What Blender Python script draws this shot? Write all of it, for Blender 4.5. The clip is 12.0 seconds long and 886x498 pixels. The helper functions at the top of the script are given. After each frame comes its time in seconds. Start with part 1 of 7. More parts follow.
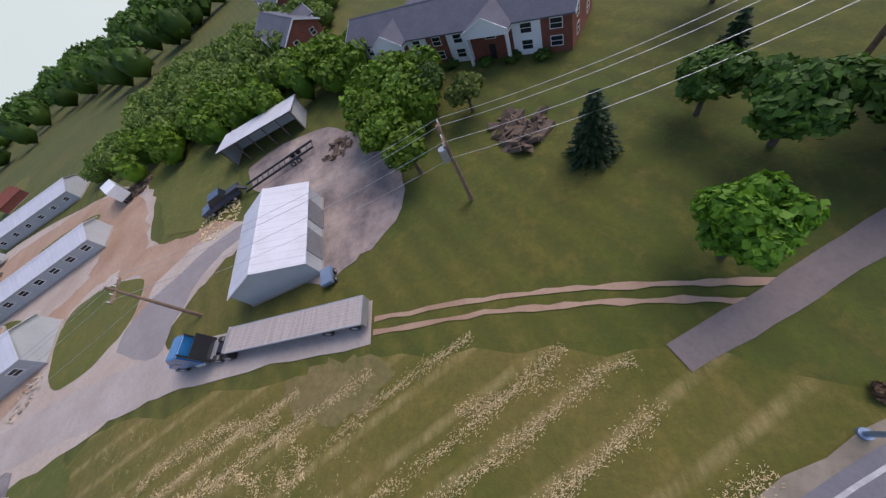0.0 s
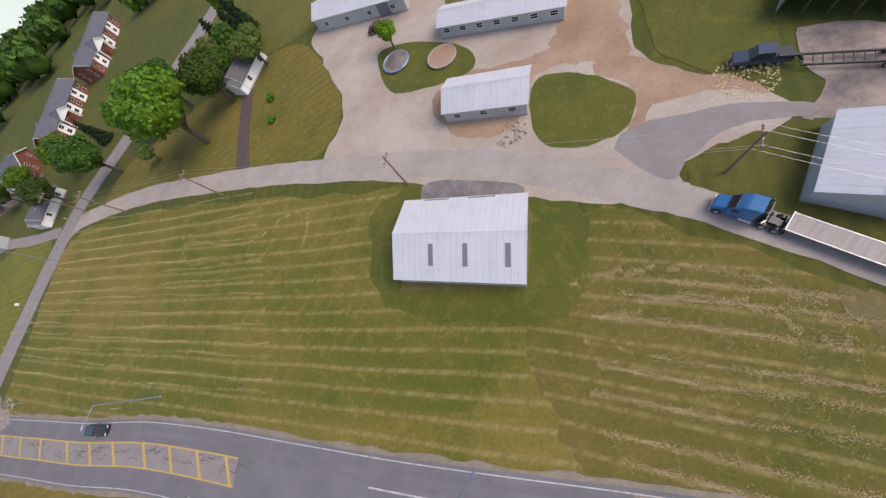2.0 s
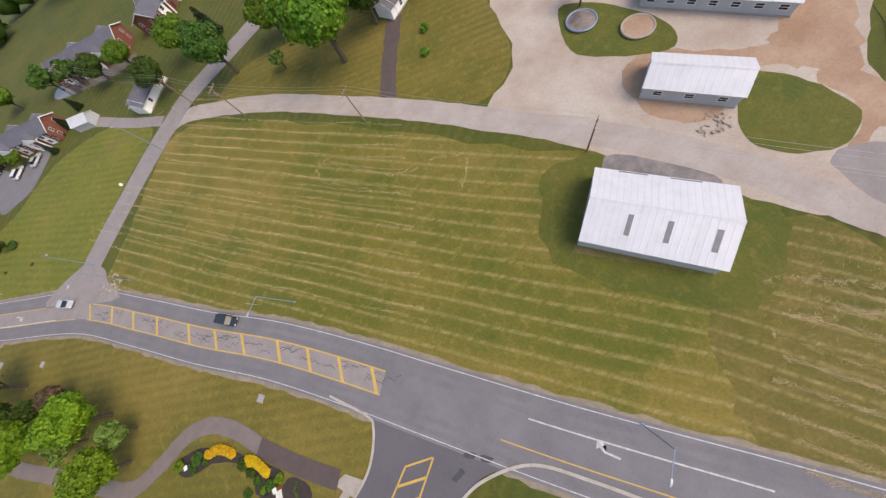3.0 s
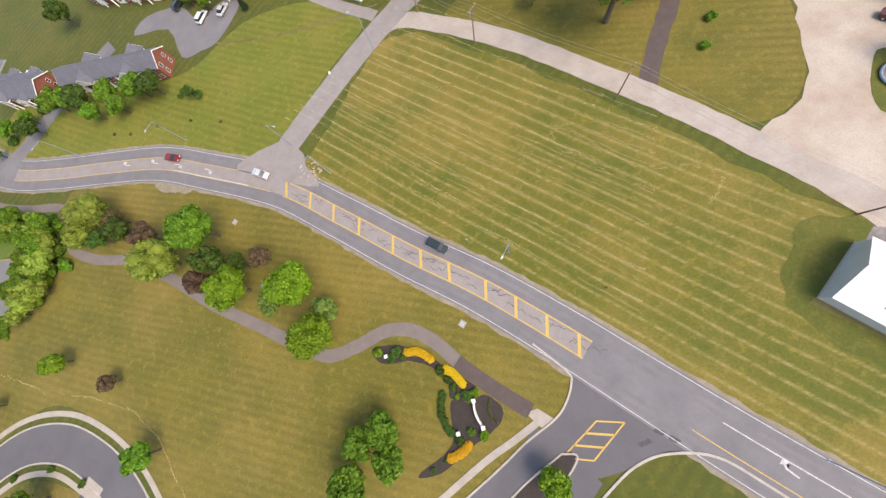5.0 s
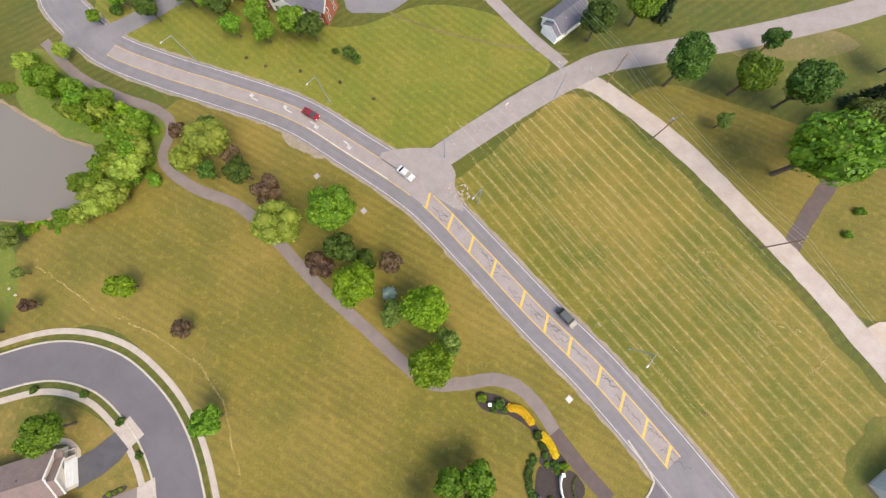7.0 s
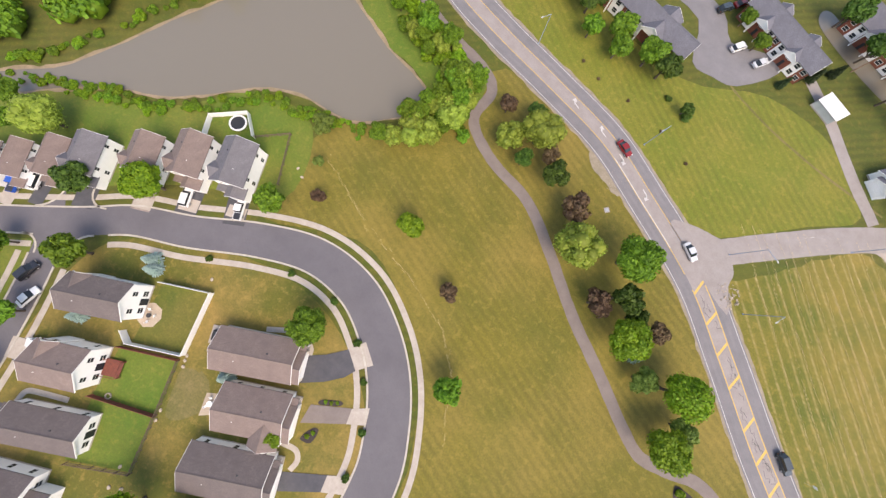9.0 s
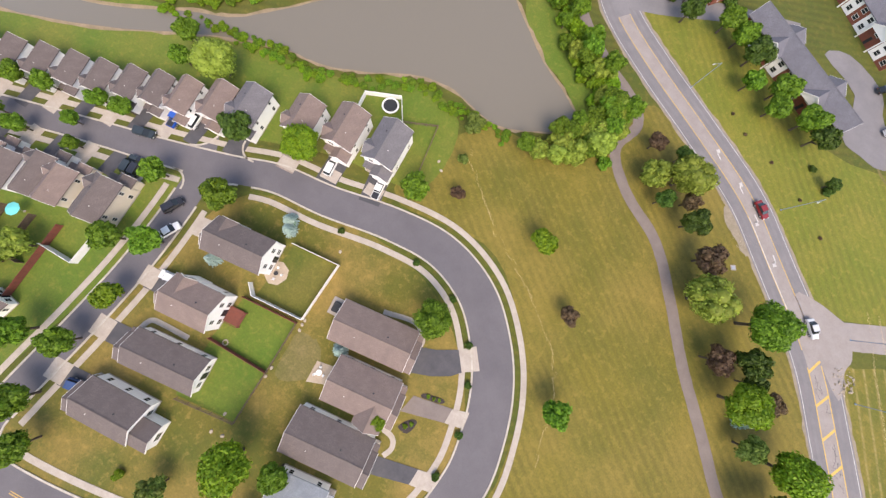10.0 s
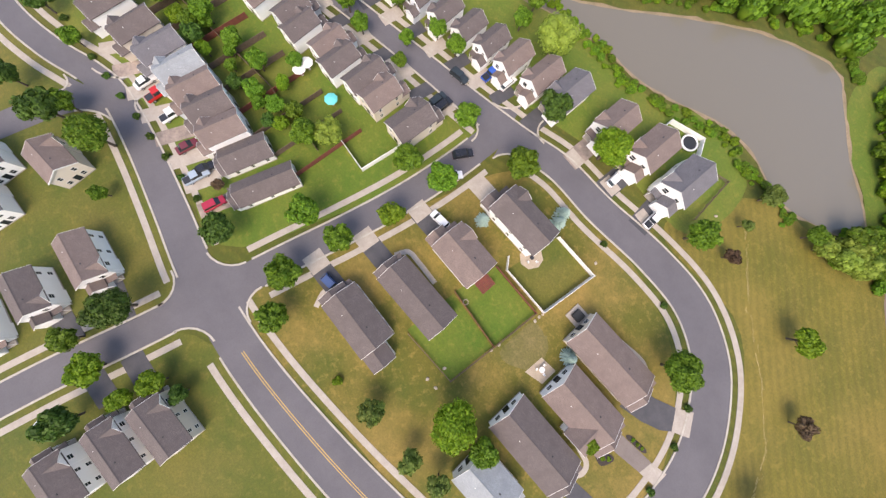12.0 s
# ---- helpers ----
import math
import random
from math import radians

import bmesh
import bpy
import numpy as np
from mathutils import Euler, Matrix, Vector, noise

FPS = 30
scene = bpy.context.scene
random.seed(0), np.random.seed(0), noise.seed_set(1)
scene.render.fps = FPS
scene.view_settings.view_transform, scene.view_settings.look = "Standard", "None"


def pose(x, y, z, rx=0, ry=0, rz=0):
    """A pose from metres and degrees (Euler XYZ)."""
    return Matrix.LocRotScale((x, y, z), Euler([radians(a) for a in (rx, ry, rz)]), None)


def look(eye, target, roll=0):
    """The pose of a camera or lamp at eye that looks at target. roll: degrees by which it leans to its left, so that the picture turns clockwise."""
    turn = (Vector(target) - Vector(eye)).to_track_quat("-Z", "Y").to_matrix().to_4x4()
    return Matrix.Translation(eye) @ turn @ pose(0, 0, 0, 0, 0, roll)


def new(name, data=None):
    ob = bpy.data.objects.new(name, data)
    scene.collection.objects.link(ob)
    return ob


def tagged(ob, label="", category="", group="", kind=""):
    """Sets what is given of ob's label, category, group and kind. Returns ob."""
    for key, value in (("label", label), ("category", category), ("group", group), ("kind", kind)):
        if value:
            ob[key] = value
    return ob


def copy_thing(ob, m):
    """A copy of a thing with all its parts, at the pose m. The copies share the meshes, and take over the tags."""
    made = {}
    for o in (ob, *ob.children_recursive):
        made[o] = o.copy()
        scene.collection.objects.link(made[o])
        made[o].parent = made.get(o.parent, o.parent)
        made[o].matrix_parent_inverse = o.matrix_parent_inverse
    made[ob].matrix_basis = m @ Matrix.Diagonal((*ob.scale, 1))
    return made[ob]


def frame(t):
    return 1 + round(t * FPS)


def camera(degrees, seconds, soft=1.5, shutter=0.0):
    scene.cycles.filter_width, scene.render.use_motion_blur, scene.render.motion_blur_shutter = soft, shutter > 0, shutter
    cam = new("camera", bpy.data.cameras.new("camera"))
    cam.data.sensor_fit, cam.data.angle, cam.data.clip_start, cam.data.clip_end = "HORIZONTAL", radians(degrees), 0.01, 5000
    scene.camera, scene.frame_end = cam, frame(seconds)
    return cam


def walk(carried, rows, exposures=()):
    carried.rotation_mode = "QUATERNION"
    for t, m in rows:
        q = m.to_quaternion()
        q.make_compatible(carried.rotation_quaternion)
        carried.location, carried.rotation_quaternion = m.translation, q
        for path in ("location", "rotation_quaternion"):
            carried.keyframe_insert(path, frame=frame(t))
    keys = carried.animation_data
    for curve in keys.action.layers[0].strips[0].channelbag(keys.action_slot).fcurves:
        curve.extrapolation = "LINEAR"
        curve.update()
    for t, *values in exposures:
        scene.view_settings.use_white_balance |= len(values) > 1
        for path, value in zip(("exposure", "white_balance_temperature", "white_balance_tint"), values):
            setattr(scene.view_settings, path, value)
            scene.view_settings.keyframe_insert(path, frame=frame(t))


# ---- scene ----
cam = camera(112.50, 12.0, soft=1.35)
PATH = [
    (0.0, pose(29.45, -37.83, 17.05, 30.59, 21.48, -91.54)),
    (0.5, pose(27.46, -28.98, 22.35, 28.41, 19.93, -79.66)),
    (1.0, pose(22.17, -19.82, 26.60, 28.39, 18.70, -67.79)),
    (1.5, pose(17.35, -11.40, 31.80, 24.04, 18.93, -58.51)),
    (2.0, pose(11.84, -2.65, 37.91, 17.80, 19.03, -50.66)),
    (2.5, pose(2.30, 5.46, 42.75, 16.28, 17.04, -44.05)),
    (3.0, pose(-8.38, 12.87, 46.20, 15.97, 14.67, -38.56)),
    (3.5, pose(-19.05, 20.01, 49.20, 14.56, 12.34, -33.44)),
    (3.7, pose(-21.48, 22.18, 51.92, 13.06, 13.67, -31.27)),
    (5.3, pose(-45.59, 35.11, 60.08, 11.33, 10.34, -16.82)),
    (5.5, pose(-48.03, 36.81, 60.67, 11.62, 9.16, -15.20)),
    (6.0, pose(-55.39, 40.70, 62.71, 12.67, 5.49, -10.72)),
    (6.5, pose(-63.65, 45.82, 64.92, 12.49, 2.74, -5.79)),
    (7.0, pose(-74.51, 50.89, 67.12, 11.13, 1.37, 0.17)),
    (7.2, pose(-79.12, 52.40, 68.13, 10.32, 1.32, 2.90)),
    (8.8, pose(-130.50, 47.19, 68.78, 8.17, -2.39, 25.89)),
    (9.0, pose(-135.67, 43.97, 68.42, 8.49, -2.67, 28.54)),
    (9.5, pose(-147.10, 37.12, 67.70, 8.67, -2.65, 35.03)),
    (10.0, pose(-158.65, 29.58, 67.28, 8.41, -3.07, 41.11)),
    (10.5, pose(-167.76, 20.25, 65.94, 9.71, -3.34, 47.48)),
    (11.0, pose(-177.03, 10.51, 65.40, 9.45, -4.00, 53.67)),
    (11.5, pose(-184.13, -0.32, 64.13, 8.84, -3.61, 59.74)),
    (12.0, pose(-190.31, -12.32, 63.42, 7.15, -3.12, 65.40)),
]
EXPOSURES = [(0.0, 0.35, 6450, 20), (0.5, 0.4, 6550, 20), (1.5, 0.45, 6950, 18), (2.5, 0.52, 7200, 16), (3.5, 0.88, 7550, 14), (5.5, 1.2, 7700, 12), (6.5, 1.26, 7800, 12), (9.5, 1.3, 7700, 15), (12.0, 1.25, 7550, 15)]
walk(cam, PATH, EXPOSURES)

# ---- light ----
SUN_FROM = Vector((68, -62, 112))
world = bpy.data.worlds.new("sky")
scene.world = world
world.use_nodes = True
wn, wl = world.node_tree.nodes, world.node_tree.links
wn.clear()
sky = wn.new("ShaderNodeTexSky")
sky.sky_type, sky.sun_disc = "NISHITA", False
sky.sun_elevation = math.asin(SUN_FROM.normalized().z)
sky.sun_rotation = math.atan2(SUN_FROM.x, SUN_FROM.y)
sky.altitude, sky.air_density, sky.dust_density, sky.ozone_density = 0, 1.0, 1.8, 1.0
back = wn.new("ShaderNodeBackground")
back.inputs["Strength"].default_value = 0.15
wout = wn.new("ShaderNodeOutputWorld")
wc = wn.new("ShaderNodeTexCoord")
wv = wn.new("ShaderNodeVectorMath")
wv.operation = "MAXIMUM"
wv.inputs[1].default_value = (-2, -2, 0.07)
wl.new(wc.outputs["Generated"], wv.inputs[0])
wl.new(wv.outputs[0], sky.inputs[0])
wl.new(sky.outputs[0], back.inputs[0])
wl.new(back.outputs[0], wout.inputs[0])
sun_data = bpy.data.lights.new("sun", "SUN")
sun_data.energy, sun_data.angle, sun_data.color = 1.25, radians(42), (1.0, 0.95, 0.86)
sun = new("sun", sun_data)
sun.matrix_world = look(SUN_FROM, (0, 0, 0))


# ---- materials ----
def start(name, rough=0.8, metal=0.0):
    m = bpy.data.materials.new(name)
    m.use_nodes = True
    t = m.node_tree
    b = t.nodes["Principled BSDF"]
    b.inputs["Roughness"].default_value, b.inputs["Metallic"].default_value = rough, metal
    return m, t, b


def spot(t):
    return t.nodes.new("ShaderNodeNewGeometry").outputs["Position"]


def grain(t, place, scale, detail=4, rough=0.6, stretch=None, turn=0.0):
    if stretch or turn:
        mp = t.nodes.new("ShaderNodeMapping")
        mp.inputs["Rotation"].default_value = (0, 0, radians(turn))
        mp.inputs["Scale"].default_value = stretch or (1, 1, 1)
        t.links.new(place, mp.inputs[0])
        place = mp.outputs[0]
    n = t.nodes.new("ShaderNodeTexNoise")
    n.inputs["Scale"].default_value, n.inputs["Detail"].default_value, n.inputs["Roughness"].default_value = scale, detail, rough
    t.links.new(place, n.inputs["Vector"])
    return n.outputs[0]


def ramp(t, fac, lo, hi):
    r = t.nodes.new("ShaderNodeMapRange")
    r.inputs[1].default_value, r.inputs[2].default_value = lo, hi
    t.links.new(fac, r.inputs[0])
    return r.outputs[0]


def mixc(t, fac, a, b, mode="MIX"):
    x = t.nodes.new("ShaderNodeMix")
    x.data_type, x.blend_type = "RGBA", mode
    for sock, v in ((x.inputs[0], fac), (x.inputs[6], a), (x.inputs[7], b)):
        if isinstance(v, (int, float)):
            sock.default_value = v
        elif isinstance(v, tuple):
            sock.default_value = (*v, 1)
        else:
            t.links.new(v, sock)
    return x.outputs[2]


def times(t, a, b):
    x = t.nodes.new("ShaderNodeMath")
    x.operation = "MULTIPLY"
    for sock, v in ((x.inputs[0], a), (x.inputs[1], b)):
        if isinstance(v, (int, float)):
            sock.default_value = v
        else:
            t.links.new(v, sock)
    return x.outputs[0]


def relief(t, b, height, strength=0.4, depth=0.05):
    n = t.nodes.new("ShaderNodeBump")
    n.inputs["Strength"].default_value, n.inputs["Distance"].default_value = strength, depth
    t.links.new(height, n.inputs["Height"])
    t.links.new(n.outputs[0], b.inputs["Normal"])


def grass(name, lush, dull, dry, dry_lo, dry_hi, stripe_turn=None, stripe=1.6, stripe_amount=0.3, straw=0.0):
    """Mown grass: lush and dull tufts, dry patches, mower stripes along a direction in degrees, straw lines."""
    m, t, b = start(name, 0.95)
    p = spot(t)
    c = mixc(t, ramp(t, grain(t, p, 0.09, 5), 0.35, 0.65), lush, dull)
    c = mixc(t, ramp(t, grain(t, p, 0.035, 6, 0.65), dry_lo, dry_hi), c, dry)
    if stripe_turn is not None:
        mp = t.nodes.new("ShaderNodeMapping")
        mp.inputs["Rotation"].default_value = (0, 0, radians(-stripe_turn))
        t.links.new(p, mp.inputs[0])
        w = t.nodes.new("ShaderNodeTexWave")
        w.wave_type, w.bands_direction, w.wave_profile = "BANDS", "Y", "SIN"
        w.inputs["Scale"].default_value = 0.314 / stripe
        w.inputs["Distortion"].default_value, w.inputs["Detail"].default_value = 2.2, 3
        w.inputs["Detail Scale"].default_value = 0.25
        t.links.new(mp.outputs[0], w.inputs["Vector"])
        broken = ramp(t, grain(t, p, 0.05, 3), 0.25, 0.7)
        c = mixc(t, times(t, times(t, w.outputs[1], broken), stripe_amount), c, dry if straw else tuple(0.45 * v for v in dull))
        if straw:
            thin = ramp(t, w.outputs[1], 0.80, 1.0)
            patchy = ramp(t, grain(t, p, 0.5, 5, 0.75, (0.3, 2.2, 1), -stripe_turn), 0.36, 0.66)
            c = mixc(t, times(t, times(t, thin, patchy), straw), c, (0.47, 0.36, 0.16))
    fine = grain(t, p, 2.2, 6, 0.75)
    c = mixc(t, ramp(t, fine, 0.3, 0.75), mixc(t, 0.5, c, (0.03, 0.04, 0.01), "MIX"), c)
    c = mixc(t, times(t, ramp(t, grain(t, p, 0.6, 5, 0.7), 0.52, 0.72), 0.5), c, dry)
    t.links.new(c, b.inputs["Base Color"])
    relief(t, b, fine, 0.6, 0.12)
    return m


def plain(name, colour, second=None, scale=0.6, rough=0.85, metal=0.0, bump=0.15, fine=8.0, stretch=None):
    """A painted, paved or earthen surface with blotches of a second tone, fine speckle and relief."""
    m, t, b = start(name, rough, metal)
    p = spot(t)
    second = second or tuple(0.75 * v for v in colour)
    c = mixc(t, ramp(t, grain(t, p, scale, 5, 0.65, stretch), 0.35, 0.68), colour, second)
    f = grain(t, p, fine, 4, 0.7)
    c = mixc(t, times(t, ramp(t, f, 0.45, 0.75), 0.35), c, tuple(0.6 * v for v in second))
    t.links.new(c, b.inputs["Base Color"])
    if bump:
        relief(t, b, f, bump, 0.03)
    return m


def leafy(name, light, dark, spread=0.5):
    """Leaves: each leaf has its own tone, with some light let through."""
    m, t, b = start(name, 0.6)
    g = t.nodes.new("ShaderNodeNewGeometry")
    o = t.nodes.new("ShaderNodeObjectInfo")
    c = mixc(t, g.outputs["Random Per Island"], light, dark)
    h = t.nodes.new("ShaderNodeHueSaturation")
    t.links.new(ramp2(t, o.outputs["Random"], 0.485, 0.515), h.inputs["Hue"])
    t.links.new(ramp2(t, o.outputs["Random"], 1 - spread * 0.5, 1 + spread * 0.4), h.inputs["Value"])
    t.links.new(c, h.inputs["Color"])
    t.links.new(h.outputs[0], b.inputs["Base Color"])
    b.inputs["Specular IOR Level"].default_value = 0.25
    tr = t.nodes.new("ShaderNodeBsdfTranslucent")
    t.links.new(h.outputs[0], tr.inputs[0])
    mix = t.nodes.new("ShaderNodeMixShader")
    mix.inputs[0].default_value = 0.3
    out = t.nodes["Material Output"]
    t.links.new(b.outputs[0], mix.inputs[1])
    t.links.new(tr.outputs[0], mix.inputs[2])
    t.links.new(mix.outputs[0], out.inputs[0])
    return m


def ramp2(t, fac, lo, hi):
    r = t.nodes.new("ShaderNodeMapRange")
    r.inputs[3].default_value, r.inputs[4].default_value = lo, hi
    t.links.new(fac, r.inputs[0])
    return r.outputs[0]


def glassy(name, colour=(0.02, 0.025, 0.03)):
    m, t, b = start(name, 0.08)
    b.inputs["Base Color"].default_value = (*colour, 1)
    return m


def paint(name, colour, rough=0.3, metal=0.0):
    m, t, b = start(name, rough, metal)
    p = spot(t)
    t.links.new(mixc(t, times(t, ramp(t, grain(t, p, 1.5, 4), 0.4, 0.7), 0.25), colour, tuple(0.7 * v for v in colour)), b.inputs["Base Color"])
    b.inputs["Coat Weight"].default_value = 0.4
    return m


def ribbed(name, colour, stain, rough=0.45, metal=0.3, pitch=0.6, turn=0.0, rust=0.25):
    """Ribbed sheet metal with rust streaks and dull blotches."""
    m, t, b = start(name, rough, metal)
    tc = t.nodes.new("ShaderNodeTexCoord").outputs["Object"]
    c = mixc(t, ramp(t, grain(t, tc, 0.35, 5, 0.7), 0.4, 0.75), colour, tuple(0.86 * v for v in colour))
    streak = ramp(t, grain(t, tc, 0.9, 5, 0.75, (2.5, 0.35, 0.35)), 0.58, 0.74)
    c = mixc(t, times(t, streak, rust), c, stain)
    w = t.nodes.new("ShaderNodeTexWave")
    w.bands_direction = "X"
    w.inputs["Scale"].default_value = 0.314 / pitch
    t.links.new(tc, w.inputs["Vector"])
    rib = ramp(t, w.outputs[1], 0.9, 1.0)
    c = mixc(t, times(t, rib, 0.2), c, tuple(0.6 * v for v in colour))
    t.links.new(c, b.inputs["Base Color"])
    relief(t, b, rib, 0.5, 0.03)
    return m


def sided(name, colour, pitch=0.2):
    """Lap siding: faint level lines up the wall."""
    m, t, b = start(name, 0.6)
    p = spot(t)
    w = t.nodes.new("ShaderNodeTexWave")
    w.bands_direction, w.wave_profile = "Z", "SAW"
    w.inputs["Scale"].default_value = 0.314 / pitch
    t.links.new(p, w.inputs["Vector"])
    c = mixc(t, times(t, ramp(t, grain(t, p, 0.8, 4), 0.4, 0.75), 0.3), colour, tuple(0.85 * v for v in colour))
    t.links.new(c, b.inputs["Base Color"])
    relief(t, b, w.outputs[1], 0.3, 0.02)
    return m


def shingled(name, colour, second):
    """Asphalt shingles: courses, single tabs in differing tones and weather blotches."""
    m, t, b = start(name, 0.92)
    tc = t.nodes.new("ShaderNodeTexCoord").outputs["Object"]
    br = t.nodes.new("ShaderNodeTexBrick")
    br.inputs["Scale"].default_value = 1.0
    br.inputs["Brick Width"].default_value, br.inputs["Row Height"].default_value = 0.5, 0.16
    br.inputs["Mortar Size"].default_value = 0.012
    br.inputs["Color1"].default_value, br.inputs["Color2"].default_value = (*colour, 1), (*second, 1)
    br.inputs["Mortar"].default_value = (*[0.6 * v for v in second], 1)
    t.links.new(tc, br.inputs["Vector"])
    c = mixc(t, ramp(t, grain(t, tc, 0.4, 5, 0.65), 0.35, 0.7), br.outputs[0], tuple(0.8 * v for v in second))
    c = mixc(t, times(t, ramp(t, grain(t, tc, 6.0, 4, 0.75), 0.5, 0.75), 0.35), c, tuple(1.3 * v for v in colour))
    t.links.new(c, b.inputs["Base Color"])
    relief(t, b, br.outputs[1], 0.4, 0.02)
    return m


HAY = grass("hay_field_grass", (0.100, 0.122, 0.009), (0.174, 0.152, 0.015), (0.305, 0.215, 0.048), 0.45, 0.72, -52.0, 2.61, 0.24, 0.7)
HAY_EAST = grass("dry_field_grass", (0.082, 0.098, 0.008), (0.140, 0.124, 0.014), (0.250, 0.172, 0.045), 0.45, 0.72, -60.2, 2.3, 0.3, 0.6)
PARK = grass("park_grass", (0.138, 0.127, 0.013), (0.20, 0.16, 0.019), (0.29, 0.205, 0.045), 0.43, 0.73, -28, 1.8, 0.45)
SLOPE = grass("striped_lawn_grass", (0.15, 0.182, 0.013), (0.205, 0.20, 0.019), (0.29, 0.235, 0.045), 0.47, 0.80, -40, 2.0, 0.5)
LAWN = grass("lawn_grass", (0.070, 0.098, 0.007), (0.110, 0.114, 0.010), (0.18, 0.135, 0.026), 0.50, 0.82, 33, 2.2, 0.6)
MEADOW = grass("bright_meadow_grass", (0.082, 0.108, 0.010), (0.130, 0.130, 0.015), (0.22, 0.165, 0.036), 0.48, 0.80)
BARE = grass("thin_bare_grass", (0.10, 0.11, 0.016), (0.165, 0.14, 0.034), (0.27, 0.195, 0.09), 0.38, 0.68)
YARD_GRASS = grass("house_yard_grass", (0.090, 0.106, 0.010), (0.160, 0.130, 0.016), (0.36, 0.228, 0.066), 0.44, 0.70)
GREEN_YARD = grass("lush_yard_grass", (0.091, 0.167, 0.012), (0.140, 0.184, 0.019), (0.244, 0.207, 0.039), 0.48, 0.80)
GRAVEL = plain("pale_gravel", (0.48, 0.42, 0.36), (0.37, 0.28, 0.22), 0.10, 0.95, 0, 0.4, 3.0)
FARM_ASPHALT = plain("worn_pale_asphalt", (0.42, 0.37, 0.335), (0.34, 0.285, 0.25), 0.2, 0.92, 0, 0.3, 4.0)
SHOULDER = plain("dusty_shoulder", (0.30, 0.25, 0.19), (0.20, 0.17, 0.12), 0.5, 0.95, 0, 0.4, 3.0)
BROWN_PATH = plain("brown_footpath_asphalt", (0.105, 0.078, 0.072), (0.085, 0.062, 0.058), 0.5, 0.92, 0, 0.2, 5.0)
DIRT = plain("packed_dirt", (0.42, 0.29, 0.20), (0.31, 0.19, 0.12), 0.16, 0.95, 0, 0.4, 2.0)
SLAB = plain("worn_yard_paving", (0.40, 0.315, 0.265), (0.12, 0.10, 0.10), 0.2, 0.9, 0, 0.4, 1.3)
STAINED = plain("stained_grey_concrete", (0.28, 0.25, 0.24), (0.13, 0.118, 0.118), 0.35, 0.9, 0, 0.3, 2.0)
ASPHALT = plain("grey_asphalt", (0.20, 0.19, 0.20), (0.15, 0.145, 0.155), 0.15, 0.9, 0, 0.2, 6.0, (1, 1, 1))
LANE = plain("pale_lane_asphalt", (0.29, 0.26, 0.25), (0.24, 0.21, 0.20), 0.3, 0.9, 0, 0.2, 5.0)
STREET = plain("street_asphalt", (0.130, 0.121, 0.134), (0.105, 0.098, 0.110), 0.12, 0.9, 0, 0.2, 6.0)
WORN = plain("worn_wheel_track_asphalt", (0.185, 0.172, 0.18), (0.15, 0.142, 0.152), 0.3, 0.85, 0, 0.2, 6.0, (1, 1, 1))
BLACKTOP = plain("black_driveway", (0.055, 0.055, 0.065), (0.085, 0.082, 0.09), 0.3, 0.9, 0, 0.2, 5.0)
PATHWAY = plain("footpath_asphalt", (0.20, 0.165, 0.15), (0.165, 0.135, 0.125), 0.4, 0.92, 0, 0.2, 5.0)
CONCRETE = plain("pale_concrete", (0.42, 0.37, 0.325), (0.34, 0.295, 0.255), 0.5, 0.9, 0, 0.2, 5.0)
KERB = plain("kerb_concrete", (0.47, 0.43, 0.38), (0.36, 0.32, 0.27), 0.6, 0.9, 0, 0.2, 5.0)
PATIO = plain("tan_patio_stone", (0.43, 0.35, 0.27), (0.36, 0.29, 0.22), 0.8, 0.9, 0, 0.2, 4.0)
WHITE_LINE = plain("white_road_paint", (0.60, 0.58, 0.57), (0.36, 0.345, 0.34), 1.5, 0.7, 0, 0.1)
YELLOW_LINE = plain("yellow_road_paint", (0.62, 0.40, 0.08), (0.50, 0.33, 0.10), 1.5, 0.7, 0, 0.1)
TAR = plain("dark_tar", (0.05, 0.05, 0.055), (0.07, 0.07, 0.075), 1.0, 0.7, 0, 0.1)
MULCH = plain("dark_mulch", (0.035, 0.026, 0.024), (0.05, 0.038, 0.034), 1.5, 0.95, 0, 0.5, 6.0)
STRAW = plain("dry_straw", (0.72, 0.57, 0.32), (0.58, 0.44, 0.23), 1.0, 0.9, 0, 0.3)
MUD = plain("lake_shore_mud", (0.30, 0.22, 0.14), (0.20, 0.15, 0.09), 0.4, 0.9, 0, 0.3)
ROCK = plain("pale_rubble", (0.45, 0.38, 0.31), (0.30, 0.25, 0.2), 2.0, 0.9, 0, 0.4)
WOOD = plain("weathered_wood", (0.16, 0.11, 0.075), (0.10, 0.07, 0.05), 2.0, 0.9, 0, 0.3)
POLE_WOOD = plain("pole_wood", (0.26, 0.17, 0.11), (0.17, 0.11, 0.08), 2.0, 0.9, 0, 0.3)
RED_WOOD = plain("red_stained_wood", (0.20, 0.055, 0.035), (0.13, 0.04, 0.03), 1.5, 0.85, 0, 0.3)
BARK = plain("bark", (0.10, 0.075, 0.055), (0.06, 0.045, 0.035), 3.0, 0.95, 0, 0.5)
VINYL = paint("white_vinyl", (0.80, 0.79, 0.78), 0.45)
POOL_BLUE = paint("turquoise_fabric", (0.10, 0.55, 0.55), 0.7)
TRIM = paint("white_trim", (0.78, 0.77, 0.75), 0.5)
SIDING = sided("white_siding", (0.84, 0.83, 0.82))
TAN_SIDING = sided("tan_siding", (0.64, 0.56, 0.47))
GREY_SIDING = sided("grey_siding", (0.58, 0.60, 0.64))
